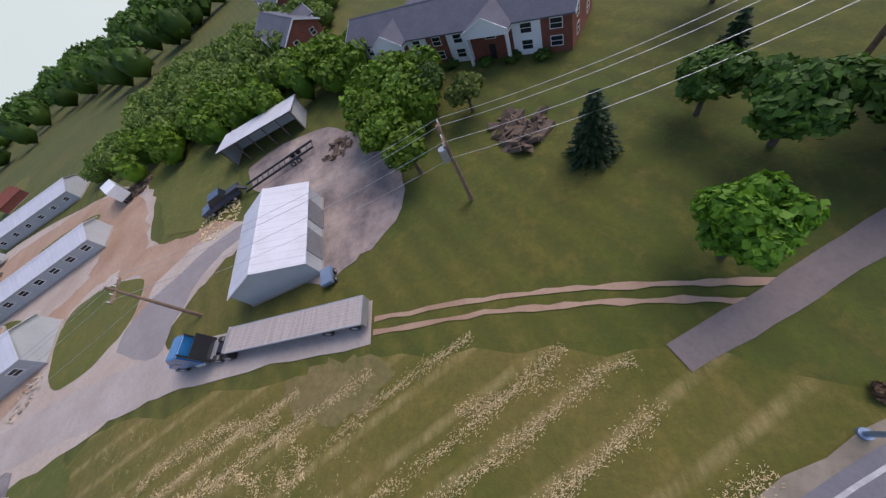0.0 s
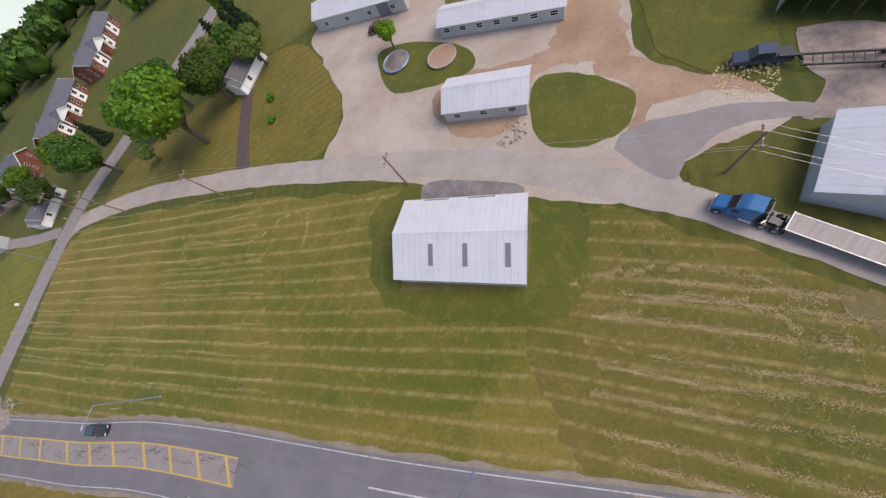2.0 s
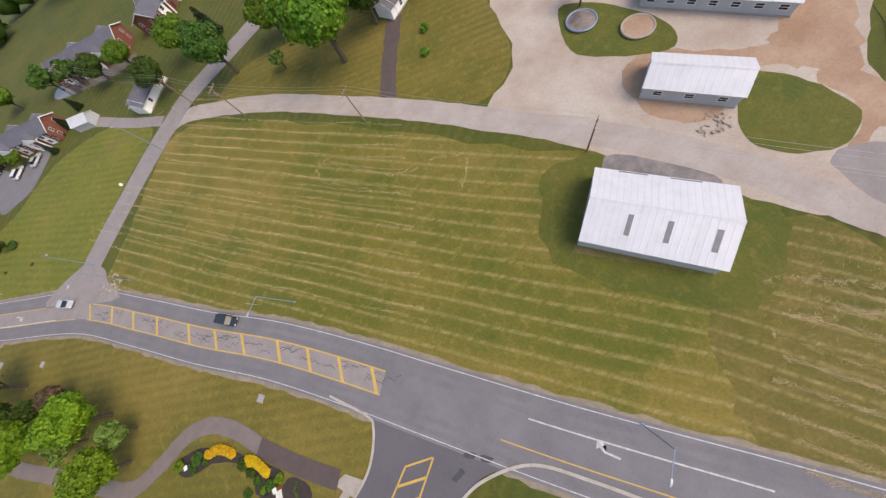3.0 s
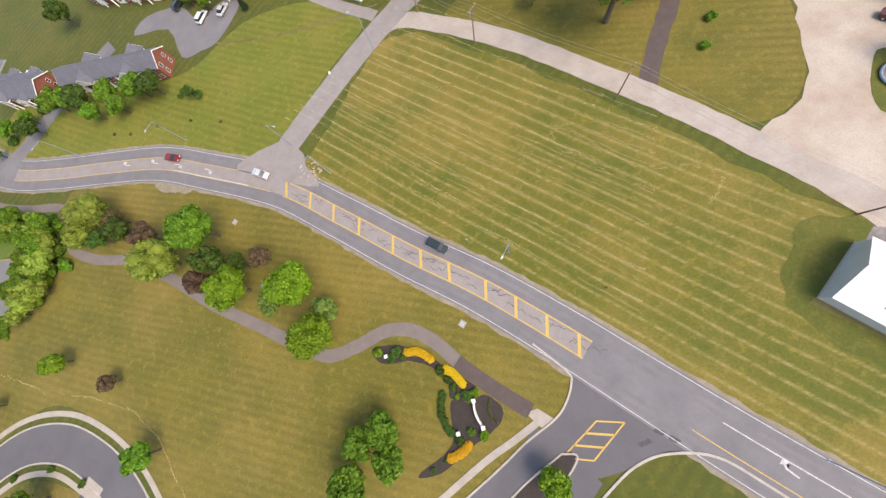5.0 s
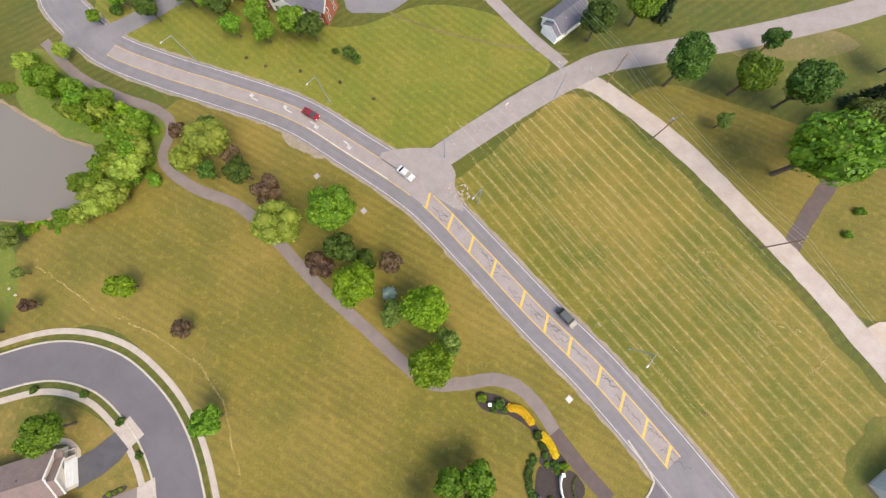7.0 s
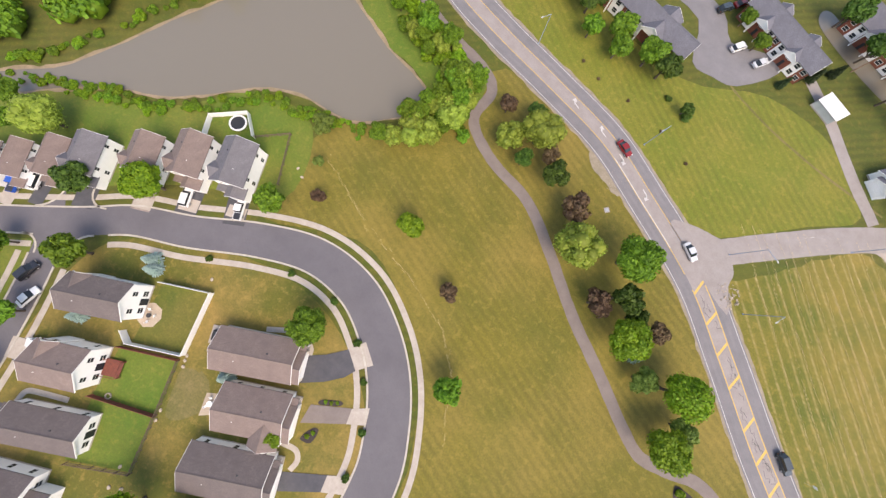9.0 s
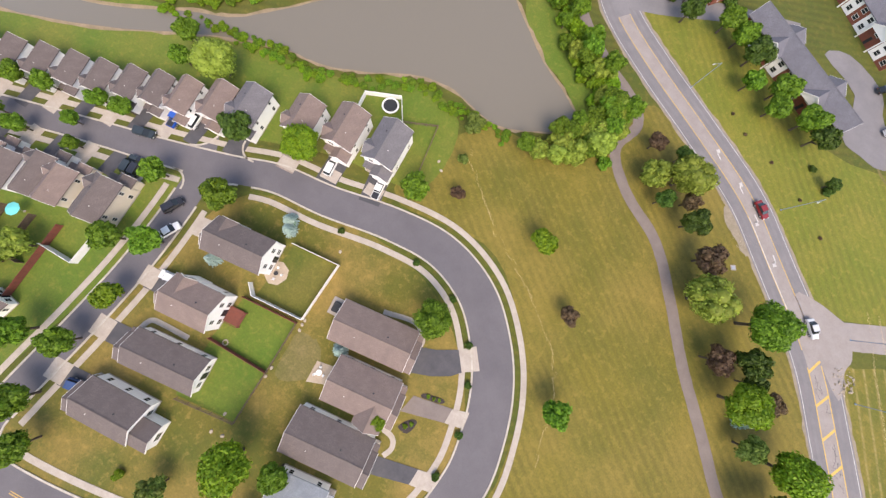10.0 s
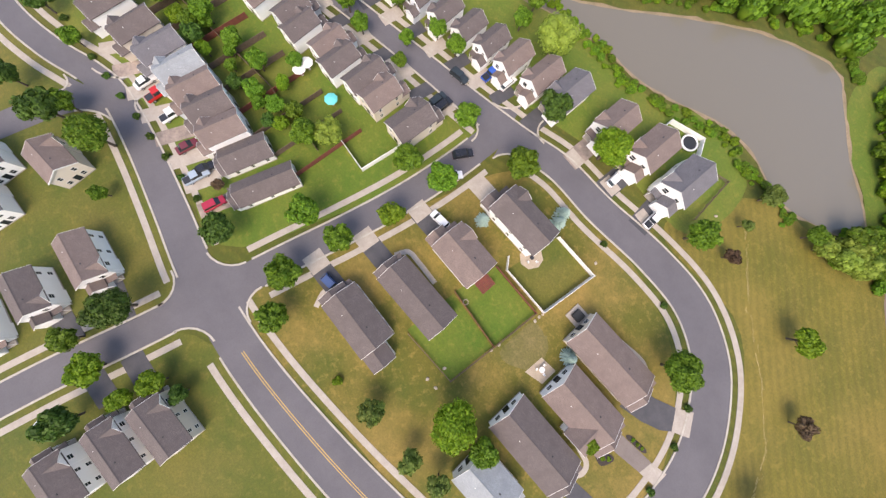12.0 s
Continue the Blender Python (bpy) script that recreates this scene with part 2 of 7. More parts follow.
BRICK = plain("red_brick", (0.24, 0.075, 0.045), (0.17, 0.055, 0.035), 1.2, 0.9, 0, 0.3)
ROOF_BROWN = shingled("brown_shingles", (0.225, 0.168, 0.150), (0.178, 0.134, 0.122))
ROOF_DARK = shingled("dark_shingles", (0.152, 0.122, 0.117), (0.118, 0.096, 0.094))
ROOF_GREY = shingled("grey_shingles", (0.17, 0.16, 0.175), (0.135, 0.128, 0.142))
ROOF_BLUE = shingled("slate_grey_shingles", (0.15, 0.15, 0.18), (0.12, 0.12, 0.145))
ROOF_PALE = shingled("pale_grey_shingles", (0.34, 0.36, 0.38), (0.27, 0.29, 0.31))
METAL_ROOF = ribbed("white_metal_roof", (0.64, 0.64, 0.67), (0.40, 0.28, 0.18), 0.5, 0.1, 0.9)
METAL_WALL = ribbed("pale_metal_wall", (0.46, 0.48, 0.49), (0.28, 0.24, 0.18), 0.55, 0.1, 0.6)
SKYLIGHT = plain("dull_plastic_sheet", (0.22, 0.22, 0.23), (0.17, 0.17, 0.18), 0.8, 0.5)
STEEL = paint("galvanised_steel", (0.45, 0.46, 0.48), 0.4, 0.6)
LAMP_BLUE = paint("blue_grey_lamp_steel", (0.22, 0.30, 0.42), 0.4, 0.3)
BLACK = paint("black_rubber", (0.015, 0.015, 0.016), 0.7)
DARK_STEEL = paint("dark_frame_steel", (0.03, 0.03, 0.035), 0.5, 0.3)
GLASS = glassy("dark_window_glass")
GOLD = leafy("yellow_blossom", (0.75, 0.48, 0.02), (0.55, 0.33, 0.01), 0.2)
LEAF = leafy("maple_leaves", (0.165, 0.29, 0.02), (0.062, 0.135, 0.012))
LEAF_BRIGHT = leafy("bright_leaves", (0.21, 0.34, 0.016), (0.10, 0.20, 0.012))
LEAF_DARK = leafy("dark_leaves", (0.095, 0.175, 0.024), (0.036, 0.078, 0.013))
LEAF_WILLOW = leafy("willow_leaves", (0.28, 0.36, 0.05), (0.15, 0.21, 0.03))
LEAF_PURPLE = leafy("purple_leaves", (0.17, 0.115, 0.06), (0.09, 0.055, 0.036))
LEAF_OLIVE = leafy("olive_leaves", (0.19, 0.255, 0.05), (0.085, 0.135, 0.025))
NEEDLE_BLUE = leafy("blue_needles", (0.46, 0.60, 0.54), (0.28, 0.39, 0.36), 0.2)
NEEDLE = leafy("dark_needles", (0.05, 0.085, 0.03), (0.022, 0.04, 0.017))
WATER, wt_, wb_ = start("muddy_lake_water", 0.1)
wb_.inputs["Specular IOR Level"].default_value = 0.35
wb_.inputs["Base Color"].default_value = (0.165, 0.148, 0.122, 1)
relief(wt_, wb_, grain(wt_, spot(wt_), 0.5, 4), 0.08, 0.05)


# ---- building helpers ----
from mathutils.geometry import delaunay_2d_cdt


def part(name, bm, material, parent=None, label="", smooth=False):
    """Links a bmesh as one mesh object, under a thing or a part where one is given."""
    me = bpy.data.meshes.new(name)
    bm.to_mesh(me)
    bm.free()
    me.materials.append(material)
    if smooth:
        for f in me.polygons:
            f.use_smooth = True
    ob = new(name, me)
    ob.parent = parent
    if label:
        tagged(ob, label)
    return ob


def thing(name, m, label, category, group="", kind=""):
    ob = new(name)
    ob.matrix_basis = m
    ob.empty_display_size = 0.3
    return tagged(ob, label, category, group, kind)


def bx(bm, x0, x1, y0, y1, z0, z1, bevel=0.0):
    v = [bm.verts.new((x, y, z)) for z in (z0, z1) for x, y in ((x0, y0), (x1, y0), (x1, y1), (x0, y1))]
    fs = [bm.faces.new([v[i] for i in q]) for q in ((3, 2, 1, 0), (4, 5, 6, 7), (0, 1, 5, 4), (1, 2, 6, 5), (2, 3, 7, 6), (3, 0, 4, 7))]
    if bevel:
        es = list({e for f in fs for e in f.edges})
        bmesh.ops.bevel(bm, geom=es, offset=bevel, segments=2, affect="EDGES")
    return bm


def box(*a, bevel=0.0):
    return bx(bmesh.new(), *a, bevel=bevel)


def prism(bm, profile, a, b, axis="x"):
    """A closed profile (u, z) drawn from a to b along an axis."""
    def at(s, u, z):
        return (s, u, z) if axis == "x" else (u, s, z)
    p = [bm.verts.new(at(a, u, z)) for u, z in profile]
    q = [bm.verts.new(at(b, u, z)) for u, z in profile]
    n = len(profile)
    bm.faces.new(p[::-1])
    bm.faces.new(q)
    for i in range(n):
        bm.faces.new((p[i], p[(i + 1) % n], q[(i + 1) % n], q[i]))
    bmesh.ops.recalc_face_normals(bm, faces=bm.faces[:])
    return bm


def tube(bm, a, b, r0, r1, sides=8):
    a, b = Vector(a), Vector(b)
    d = (b - a).normalized()
    u = d.orthogonal().normalized()
    w = d.cross(u)
    rings = []
    for c, r in ((a, r0), (b, r1)):
        rings.append([bm.verts.new(c + r * (math.cos(k * math.tau / sides) * u + math.sin(k * math.tau / sides) * w)) for k in range(sides)])
    for k in range(sides):
        bm.faces.new((rings[0][k], rings[0][(k + 1) % sides], rings[1][(k + 1) % sides], rings[1][k]))
    bm.faces.new(rings[0][::-1])
    bm.faces.new(rings[1])
    return bm


def cable(bm, pts, r, sides=4):
    """One bent round bar through the points."""
    rings = []
    for i, p in enumerate(pts):
        d = (Vector(pts[min(i + 1, len(pts) - 1)]) - Vector(pts[max(i - 1, 0)])).normalized()
        u = d.orthogonal().normalized() if not rings else (ref - d * ref.dot(d)).normalized()
        ref = u
        w = d.cross(u)
        rings.append([bm.verts.new(Vector(p) + r * (math.cos(k * math.tau / sides) * u + math.sin(k * math.tau / sides) * w)) for k in range(sides)])
    for a, b in zip(rings, rings[1:]):
        for k in range(sides):
            bm.faces.new((a[k], a[(k + 1) % sides], b[(k + 1) % sides], b[k]))
    bm.faces.new(rings[0][::-1])
    bm.faces.new(rings[-1])
    return bm


def smooth_line(pts, steps=8, closed=False):
    """A smooth line through a few points."""
    p = [Vector((*q[:2], 0)) for q in pts]
    n = len(p)
    out = []
    for i in range(n if closed else n - 1):
        a, b = p[i], p[(i + 1) % n]
        z = p[i - 1] if (closed or i > 0) else a + (a - b)
        c = p[(i + 2) % n] if (closed or i + 2 < n) else b + (b - a)
        for k in range(steps):
            s = k / steps
            out.append(0.5 * (2 * a + (b - z) * s + (2 * z - 5 * a + 4 * b - c) * s * s + (3 * a - z - 3 * b + c) * s ** 3))
    if not closed:
        out.append(p[-1])
    return out


def sideways(line, d):
    """The line moved to its left by d, a number or a function of the place."""
    out = []
    for i, p in enumerate(line):
        t = (line[min(i + 1, len(line) - 1)] - line[max(i - 1, 0)]).normalized()
        out.append(p + Vector((-t.y, t.x, 0)) * (d(p) if callable(d) else d))
    return out


def ribbon(name, line, width, z, material, parent=None, thick=0.0, label="", ragged=0.0, kind="structure", category=""):
    bm = bmesh.new()
    rows = []
    z = z if thick else z + 0.03
    for i, p in enumerate(line):
        t = (line[min(i + 1, len(line) - 1)] - line[max(i - 1, 0)]).normalized()
        n = Vector((-t.y, t.x, 0))
        w = width(p) if callable(width) else width
        l, r = p + n * (w / 2 + ragged * (random.random() - 0.5)), p - n * (w / 2 + ragged * (random.random() - 0.5))
        row = [bm.verts.new((l.x, l.y, z)), bm.verts.new((r.x, r.y, z))]
        if thick:
            row += [bm.verts.new((r.x, r.y, z - thick)), bm.verts.new((l.x, l.y, z - thick))]
        rows.append(row)
    for a, b in zip(rows, rows[1:]):
        bm.faces.new((a[0], a[1], b[1], b[0]))
        if thick:
            bm.faces.new((a[1], a[2], b[2], b[1]))
            bm.faces.new((a[3], a[0], b[0], b[3]))
    if thick:
        bm.faces.new(rows[0])
        bm.faces.new(rows[-1][::-1])
    bmesh.ops.recalc_face_normals(bm, faces=bm.faces[:])
    ob = part(name, bm, material, parent, label)
    if parent is None:
        tagged(ob, label, category or name.split("_")[0], "", kind)
    return ob


LAWNS = []


def patch(name, pts, z, material, label="", steps=6, ragged=0.0, parent=None, smooth=True, category="", thick=0.0, kind="structure"):
    """A flat area with a smooth or straight outline."""
    line = smooth_line(pts, steps, True) if smooth else [Vector((*p, 0)) for p in pts]
    if not thick:
        LAWNS.append(name)
        z = z + 0.03 if z > 0.0195 else 0.006 + 0.003 * len(LAWNS)
    bm = bmesh.new()
    flat = [Vector((p.x + ragged * (random.random() - 0.5), p.y + ragged * (random.random() - 0.5))) for p in line]
    n = len(flat)
    co, _, faces, *_ = delaunay_2d_cdt(flat, [(i, (i + 1) % n) for i in range(n)], [], 1, 1e-4)
    vs = [bm.verts.new((c.x, c.y, z)) for c in co]
    for f in faces:
        bm.faces.new([vs[i] for i in f])
    if thick:
        hi = [bm.verts.new((c.x, c.y, z)) for c in flat]
        lo = [bm.verts.new((c.x, c.y, z - thick)) for c in flat]
        for i in range(n):
            j = (i + 1) % n
            bm.faces.new((hi[i], lo[i], lo[j], hi[j]))
    bmesh.ops.recalc_face_normals(bm, faces=bm.faces[:])
    ob = part(name, bm, material, parent, label)
    if parent is None:
        tagged(ob, label, category or name.split("_")[0], "", kind)
    return ob


def quads(name, cells, material, parent=None, label="", kind=""):
    """Many loose four-cornered pieces as one mesh: cells of (centre, half-edge u, half-edge v)."""
    arr = np.array(cells, dtype=float)
    co = np.stack([arr[:, 0] + s * arr[:, 1] + q * arr[:, 2] for s, q in ((-1, -1), (1, -1), (1, 1), (-1, 1))], axis=1).reshape(-1, 3)
    n = len(cells)
    me = bpy.data.meshes.new(name)
    me.from_pydata(co.tolist(), [], [(4 * i, 4 * i + 1, 4 * i + 2, 4 * i + 3) for i in range(n)])
    me.materials.append(material)
    ob = new(name, me)
    ob.parent = parent
    return tagged(ob, label, "", "", kind)


def ground_z(x, y):
    """The plateau is level; to the north the land falls away into a wide valley."""
    n = 0.99 * y - 0.1 * x - 215
    return 0.0 if n < 0 else -0.16 * n * n / (n + 60)


# ---- trees ----
def unit(rng):
    v = rng.normal(size=3)
    return v / np.linalg.norm(v)


def unit_rows(v):
    return v / np.linalg.norm(v, axis=1, keepdims=True)


def leaf_cells(rng, lobes, count, size, droop=0.0):
    """Leaves on the upper sides of round lobes: rows of place and two half-edges."""
    weight = np.array([l[1] ** 2 for l in lobes])
    pick = rng.choice(len(lobes), count, p=weight / weight.sum())
    c = np.array([l[0] for l in lobes])[pick]
    r = np.array([l[1] for l in lobes])[pick][:, None]
    flat = np.ones((count, 3))
    flat[:, 2] = np.array([l[2] for l in lobes])[pick]
    d = unit_rows(rng.normal(size=(count, 3)))
    d[:, 2] = np.where(rng.random(count) < 0.72, np.abs(d[:, 2]), d[:, 2])
    p = c + d * r * (0.80 + 0.32 * rng.random((count, 1))) * flat
    p[:, 2] -= droop * rng.random(count)
    n = unit_rows(d + 0.75 * unit_rows(rng.normal(size=(count, 3))))
    u = unit_rows(np.cross(n, rng.normal(size=(count, 3))))
    v = np.cross(n, u)
    s = size * (0.55 + 0.8 * rng.random((count, 1)))
    return np.stack((p, u * s, v * s * (0.6 + 0.3 * rng.random((count, 1)))), axis=1)


def lump(bm, c, r, flat, rng):
    made = bmesh.ops.create_icosphere(bm, subdivisions=2, radius=1.0)
    for v in made["verts"]:
        k = 1 + 0.22 * (rng.random() - 0.5)
        v.co = Vector((c[0] + v.co.x * r * k, c[1] + v.co.y * r * k, c[2] + v.co.z * r * flat * k))


def make_tree(name, label, material, seed, count=2600, size=0.07, height=2.1, lobes=16, droop=0.0, low=0.75):
    """A broad-leaved tree of crown radius 1: tapered trunk, limbs, lobed crown of loose leaves."""
    rng = np.random.default_rng(seed)
    root = thing(name, Matrix.Identity(4), label, "tree")
    bm = bmesh.new()
    top = low + 0.55
    tube(bm, (0, 0, -0.03), (0.02, 0.01, low), 0.085, 0.06)
    tube(bm, (0.02, 0.01, low), (0.0, 0.03, top), 0.06, 0.025)
    for k in range(5):
        a = k * 1.26 + rng.random()
        tube(bm, (0.01, 0.01, low * (0.75 + 0.08 * k)), (0.55 * math.cos(a), 0.55 * math.sin(a), low + 0.35 + 0.2 * rng.random()), 0.04, 0.012, 6)
    part("trunk", bm, BARK, root)
    half = (height - low) / 2
    mid = low + half
    ls = [(np.array((0, 0, mid)), 0.66, half / 0.95)]
    for k in range(lobes):
        d = unit(rng)
        d[2] = d[2] * 0.85 + 0.12
        f = 0.56 + 0.16 * rng.random()
        ls.append((np.array((d[0] * f, d[1] * f, mid + d[2] * half * f)), 0.26 + 0.16 * rng.random(), 0.9))
    bm = bmesh.new()
    for c, r, fl in ls:
        lump(bm, c, r * 0.78, fl, rng)
    core = part("inner_foliage", bm, material, root, smooth=True)
    quads("crown", leaf_cells(rng, ls, count, size, droop), material, root)
    return root


def make_spruce(name, label, material, seed, count=1400, height=3.0):
    """A spruce of foot radius 1: trunk and drooping tiers of needle sprays."""
    rng = np.random.default_rng(seed)
    root = thing(name, Matrix.Identity(4), label, "tree")
    part("trunk", tube(bmesh.new(), (0, 0, -0.03), (0, 0, height * 0.97), 0.07, 0.008), BARK, root)
    cells = []
    tiers = 15
    for k in range(tiers):
        z = 0.12 + (height - 0.15) * (k / tiers) ** 1.05
        reach = 1.02 * (1 - z / height) ** 0.85 + 0.05
        for a in np.linspace(0, math.tau, max(5, int(15 * reach) + 4), endpoint=False):
            a += rng.random() * 0.5 + k
            out = reach * (0.78 + 0.3 * rng.random())
            for s in np.linspace(0.25, 1, 6):
                p = np.array((math.cos(a) * out * s, math.sin(a) * out * s, z - 0.16 * s * out + 0.05 * rng.random()))
                u = np.array((math.cos(a), math.sin(a), -0.25)) * 0.10
                v = np.array((-math.sin(a), math.cos(a), 0.25 * (rng.random() - 0.5))) * (0.05 + 0.05 * (1 - s))
                cells.append((p, u, v))
                cells.append((p + 0.02 * unit(rng), u * 0.8 + 0.03 * unit(rng), 0.06 * unit(rng)))
    quads("crown", cells, material, root)
    bm = bmesh.new()
    tube(bm, (0, 0, 0.15), (0, 0, height * 0.95), 0.62, 0.02, 10)
    part("inner_foliage", bm, material, root)
    return root


def make_shrub(name, label, material, seed, count=750, size=0.105):
    rng = np.random.default_rng(seed)
    root = thing(name, Matrix.Identity(4), label, "shrub")
    ls = [(np.array((0, 0, 0.35)), 0.6, 0.85)]
    for k in range(8):
        a = k * 0.8 + rng.random()
        f = 0.35 + 0.3 * rng.random()
        ls.append((np.array((f * math.cos(a), f * math.sin(a), 0.3 + 0.4 * rng.random())), 0.3 + 0.12 * rng.random(), 0.85))
    bm = bmesh.new()
    for c, r, fl in ls:
        lump(bm, c, r * 0.8, fl, rng)
    tube(bm, (0, 0, -0.03), (0, 0, 0.3), 0.06, 0.05)
    part("inner_foliage", bm, material, root)
    quads("crown", leaf_cells(rng, ls, count, size), material, root)
    return root


KINDS = {
    "maple": ("maple_tree", "rounded green maple tree with a dense leafy crown", LEAF, dict(height=2.2)),
    "bright": ("lime_tree", "bright yellow-green broadleaf tree with a rounded crown", LEAF_BRIGHT, dict(height=2.0)),
    "dark": ("oak_tree", "dark green broadleaf tree with a dense crown", LEAF_DARK, dict(height=2.3)),
    "willow": ("willow_tree", "pale green willow tree with loose drooping foliage", LEAF_WILLOW, dict(height=2.0, droop=0.3, low=0.55)),
    "purple": ("plum_tree", "dark purple-leaved ornamental plum tree", LEAF_PURPLE, dict(height=2.1, count=1500)),
    "olive": ("russian_olive_tree", "grey-green broadleaf tree with thin foliage", LEAF_OLIVE, dict(height=2.1)),
    "thin": ("ash_tree", "sparse green young tree with thin foliage", LEAF_OLIVE, dict(height=2.2, count=800)),
}
MOULDS, USED = {}, {}


def plant(kind, x, y, r, tall=1.0, where=""):
    """Sets a tree or shrub with crown radius r at a place."""
    n = USED.get(kind, 0)
    USED[kind] = n + 1
    r = r * 1.18 if kind in KINDS else r
    big = r > 3.9 and kind in KINDS
    key = (kind, big, n % 3)
    size = Vector((r * (0.95 + 0.1 * ((n * 7) % 5) / 5), r, r * tall))
    turn = pose(x, y, ground_z(x, y), 0, 0, (n * 77) % 360)
    m = turn @ Matrix.Diagonal((*size, 1))
    if key in MOULDS:
        of = MOULDS[key].scale
        ob = copy_thing(MOULDS[key], turn @ Matrix.Diagonal((size.x / of.x, size.y / of.y, size.z / of.z, 1)))
    else:
        seed = len(MOULDS) * 13 + 5
        if kind == "spruce":
            ob = make_spruce("spruce_tree", "dark green conical spruce tree", NEEDLE, seed)
        elif kind == "blue":
            ob = make_spruce("blue_spruce_tree", "silvery blue spruce with tiered branches", NEEDLE_BLUE, seed, height=2.2)
        elif kind == "shrub":
            ob = make_shrub("shrub", "low rounded green shrub", LEAF, seed)
        elif kind == "shrub_dark":
            ob = make_shrub("shrub", "low dark green clipped shrub", LEAF_DARK, seed)
        elif kind == "shrub_bright":
            ob = make_shrub("shrub", "low bright green leafy shrub", LEAF_BRIGHT, seed)
        elif kind == "shrub_purple":
            ob = make_shrub("shrub", "low dark purple shrub", LEAF_PURPLE, seed)
        else:
            name, label, mat, more = KINDS[kind]
            more = dict(more)
            if big:
                more.update(count=int(more.get("count", 2600) * 2.9), size=0.04, lobes=34)
            ob = make_tree(name, label, mat, seed, **more)
        ob.matrix_basis = m
        MOULDS[key] = ob
        return tagged(ob, group=where)
    return tagged(ob, group=where) if where else ob


# ---- ground, fields and lawns ----
bm = bmesh.new()
bmesh.ops.create_grid(bm, x_segments=150, y_segments=150, size=2600)
for v in bm.verts:
    v.co.z = ground_z(v.co.x, v.co.y)
tagged(part("ground", bm, LAWN), "wide mown green grassland reaching the horizon", "ground", "", "structure")
patch("ground_hay_field", [(-72.4, 81.5), (-61.8, 90.7), (-51.0, 100.3), (-41.5, 104.1), (-30.5, 95.2), (-14.2, 75.4), (0.2, 54.6), (13.2, 34.2), (20.8, 24.0), (26.9, 11.9), (23.8, 3.7), (14.9, 0.9), (4.7, -14.5), (-1.5, -11.2), (-19.1, 10.7), (-36.1, 33.9), (-57.1, 57.8), (-75.3, 77.0)], 0.012, HAY,
      "mown hay field with rows of dry straw", 4, 1.4, category="field")
patch("ground_dry_field", [(28.3, 2.8), (31.2, -7.7), (33.4, -25.5), (32.7, -34.9), (32.4, -43.9), (26.9, -51.5), (22.0, -44.2), (13.6, -30.6), (2.9, -17.0), (6.0, -6.9), (11.1, 0.9), (16.5, 3.6), (22.0, 3.6)], 0.018, HAY_EAST,
      "dry brownish mown field with straw rows", 4, 1.4, category="field")
patch("ground_park", [(-157.9, 82.8), (-146.1, 104.1), (-123.5, 97.3), (-103.0, 86.0), (-83.5, 72.1), (-63.2, 51.4), (-44.2, 32.0), (-35.2, 20.4), (-34.7, 15.6), (-41.7, 9.8), (-56.1, 3.8), (-80.6, -4.7), (-117.7, -10.0), (-121.8, 9.7), (-128.5, 26.6), (-141.5, 40.4), (-156.1, 46.7), (-178.4, 40.8), (-180.9, 54.2), (-174.6, 69.5), (-163.8, 74.5)], 0.012, PARK,
      "yellowish park lawn with mower stripes", 4, category="lawn")
patch("ground_slope_lawn", [(-86.5, 87.5), (-75.3, 92.5), (-60.4, 103.6), (-48.3, 113.0), (-59.9, 127.8), (-81.1, 132.9), (-103.9, 125.8), (-134.0, 135.5), (-159.7, 149.0), (-175.9, 138.0), (-167.0, 122.5), (-151.0, 115.6), (-132.5, 109.3), (-113.5, 102.2), (-98.5, 94.2)], 0.012, SLOPE,
      "bright green lawn with mower stripes", 4, category="lawn")
patch("ground_house_yards", [(-134.2, 13.3), (-152.4, 28.8), (-175.8, 31.2), (-203.8, 19.6), (-206.9, -4.8), (-206.9, -41.5), (-197.4, -48.1), (-170.5, -38.4), (-146.5, -29.4), (-133.1, -8.6)], 0.012, YARD_GRASS,
      "patchy green and straw-coloured house lawns", 5, category="lawn")
patch("ground_row_yards", [(-211.2, 12.7), (-217.6, 12.8), (-234.5, 3.9), (-254.4, -7.1), (-282.6, -25.8), (-285.7, -61.9), (-260.8, -54.4), (-239.2, -49.2), (-215.7, -47.5), (-212.2, -21.8)], 0.012, GREEN_YARD,
      "lush green back yards", 5, category="lawn")
patch("ground_lake_yards", [(-176.0, 46.7), (-180.1, 65.6), (-197.0, 66.5), (-212.6, 52.9), (-239.7, 44.9), (-263.1, 35.1), (-288.4, 11.6), (-282.3, -0.9), (-252.8, 9.2), (-221.9, 24.5), (-196.4, 39.1)], 0.012, GREEN_YARD,
      "lush green lawns along the lake shore", 5, category="lawn")
patch("ground_farm_lawn", [(5.8, 57.7), (14.9, 48.4), (24.8, 52.2), (31.1, 65.6), (32.4, 79.6), (19.0, 90.7), (-5.1, 101.4), (-18.7, 106.5), (-29.0, 101.5), (-16.1, 85.3)], 0.012, PARK,
      "yellowish farmhouse lawn", 5, category="lawn")

patch("ground_west_yards", [(-211.9, -55.8), (-233.9, -57.6), (-254.6, -62.8), (-301.2, -77.9), (-307.8, -117.9), (-197.6, -126.7), (-171.4, -88.5), (-155.0, -56.5), (-162.8, -46.8), (-195.2, -54.3), (-206.1, -64.8)], 0.012, MEADOW,
      "mown green house lawns", 3, category="lawn")
patch("ground_barn_lawn", [(2.3, 17.7), (8.9, 4.4), (17.0, -2.6), (28.3, 3.7), (27.8, 11.0), (22.7, 21.2), (16.8, 28.6), (9.4, 28.2)], 0.012, MEADOW, "greener mown strip round the barn", 5, 1.2, category="lawn")

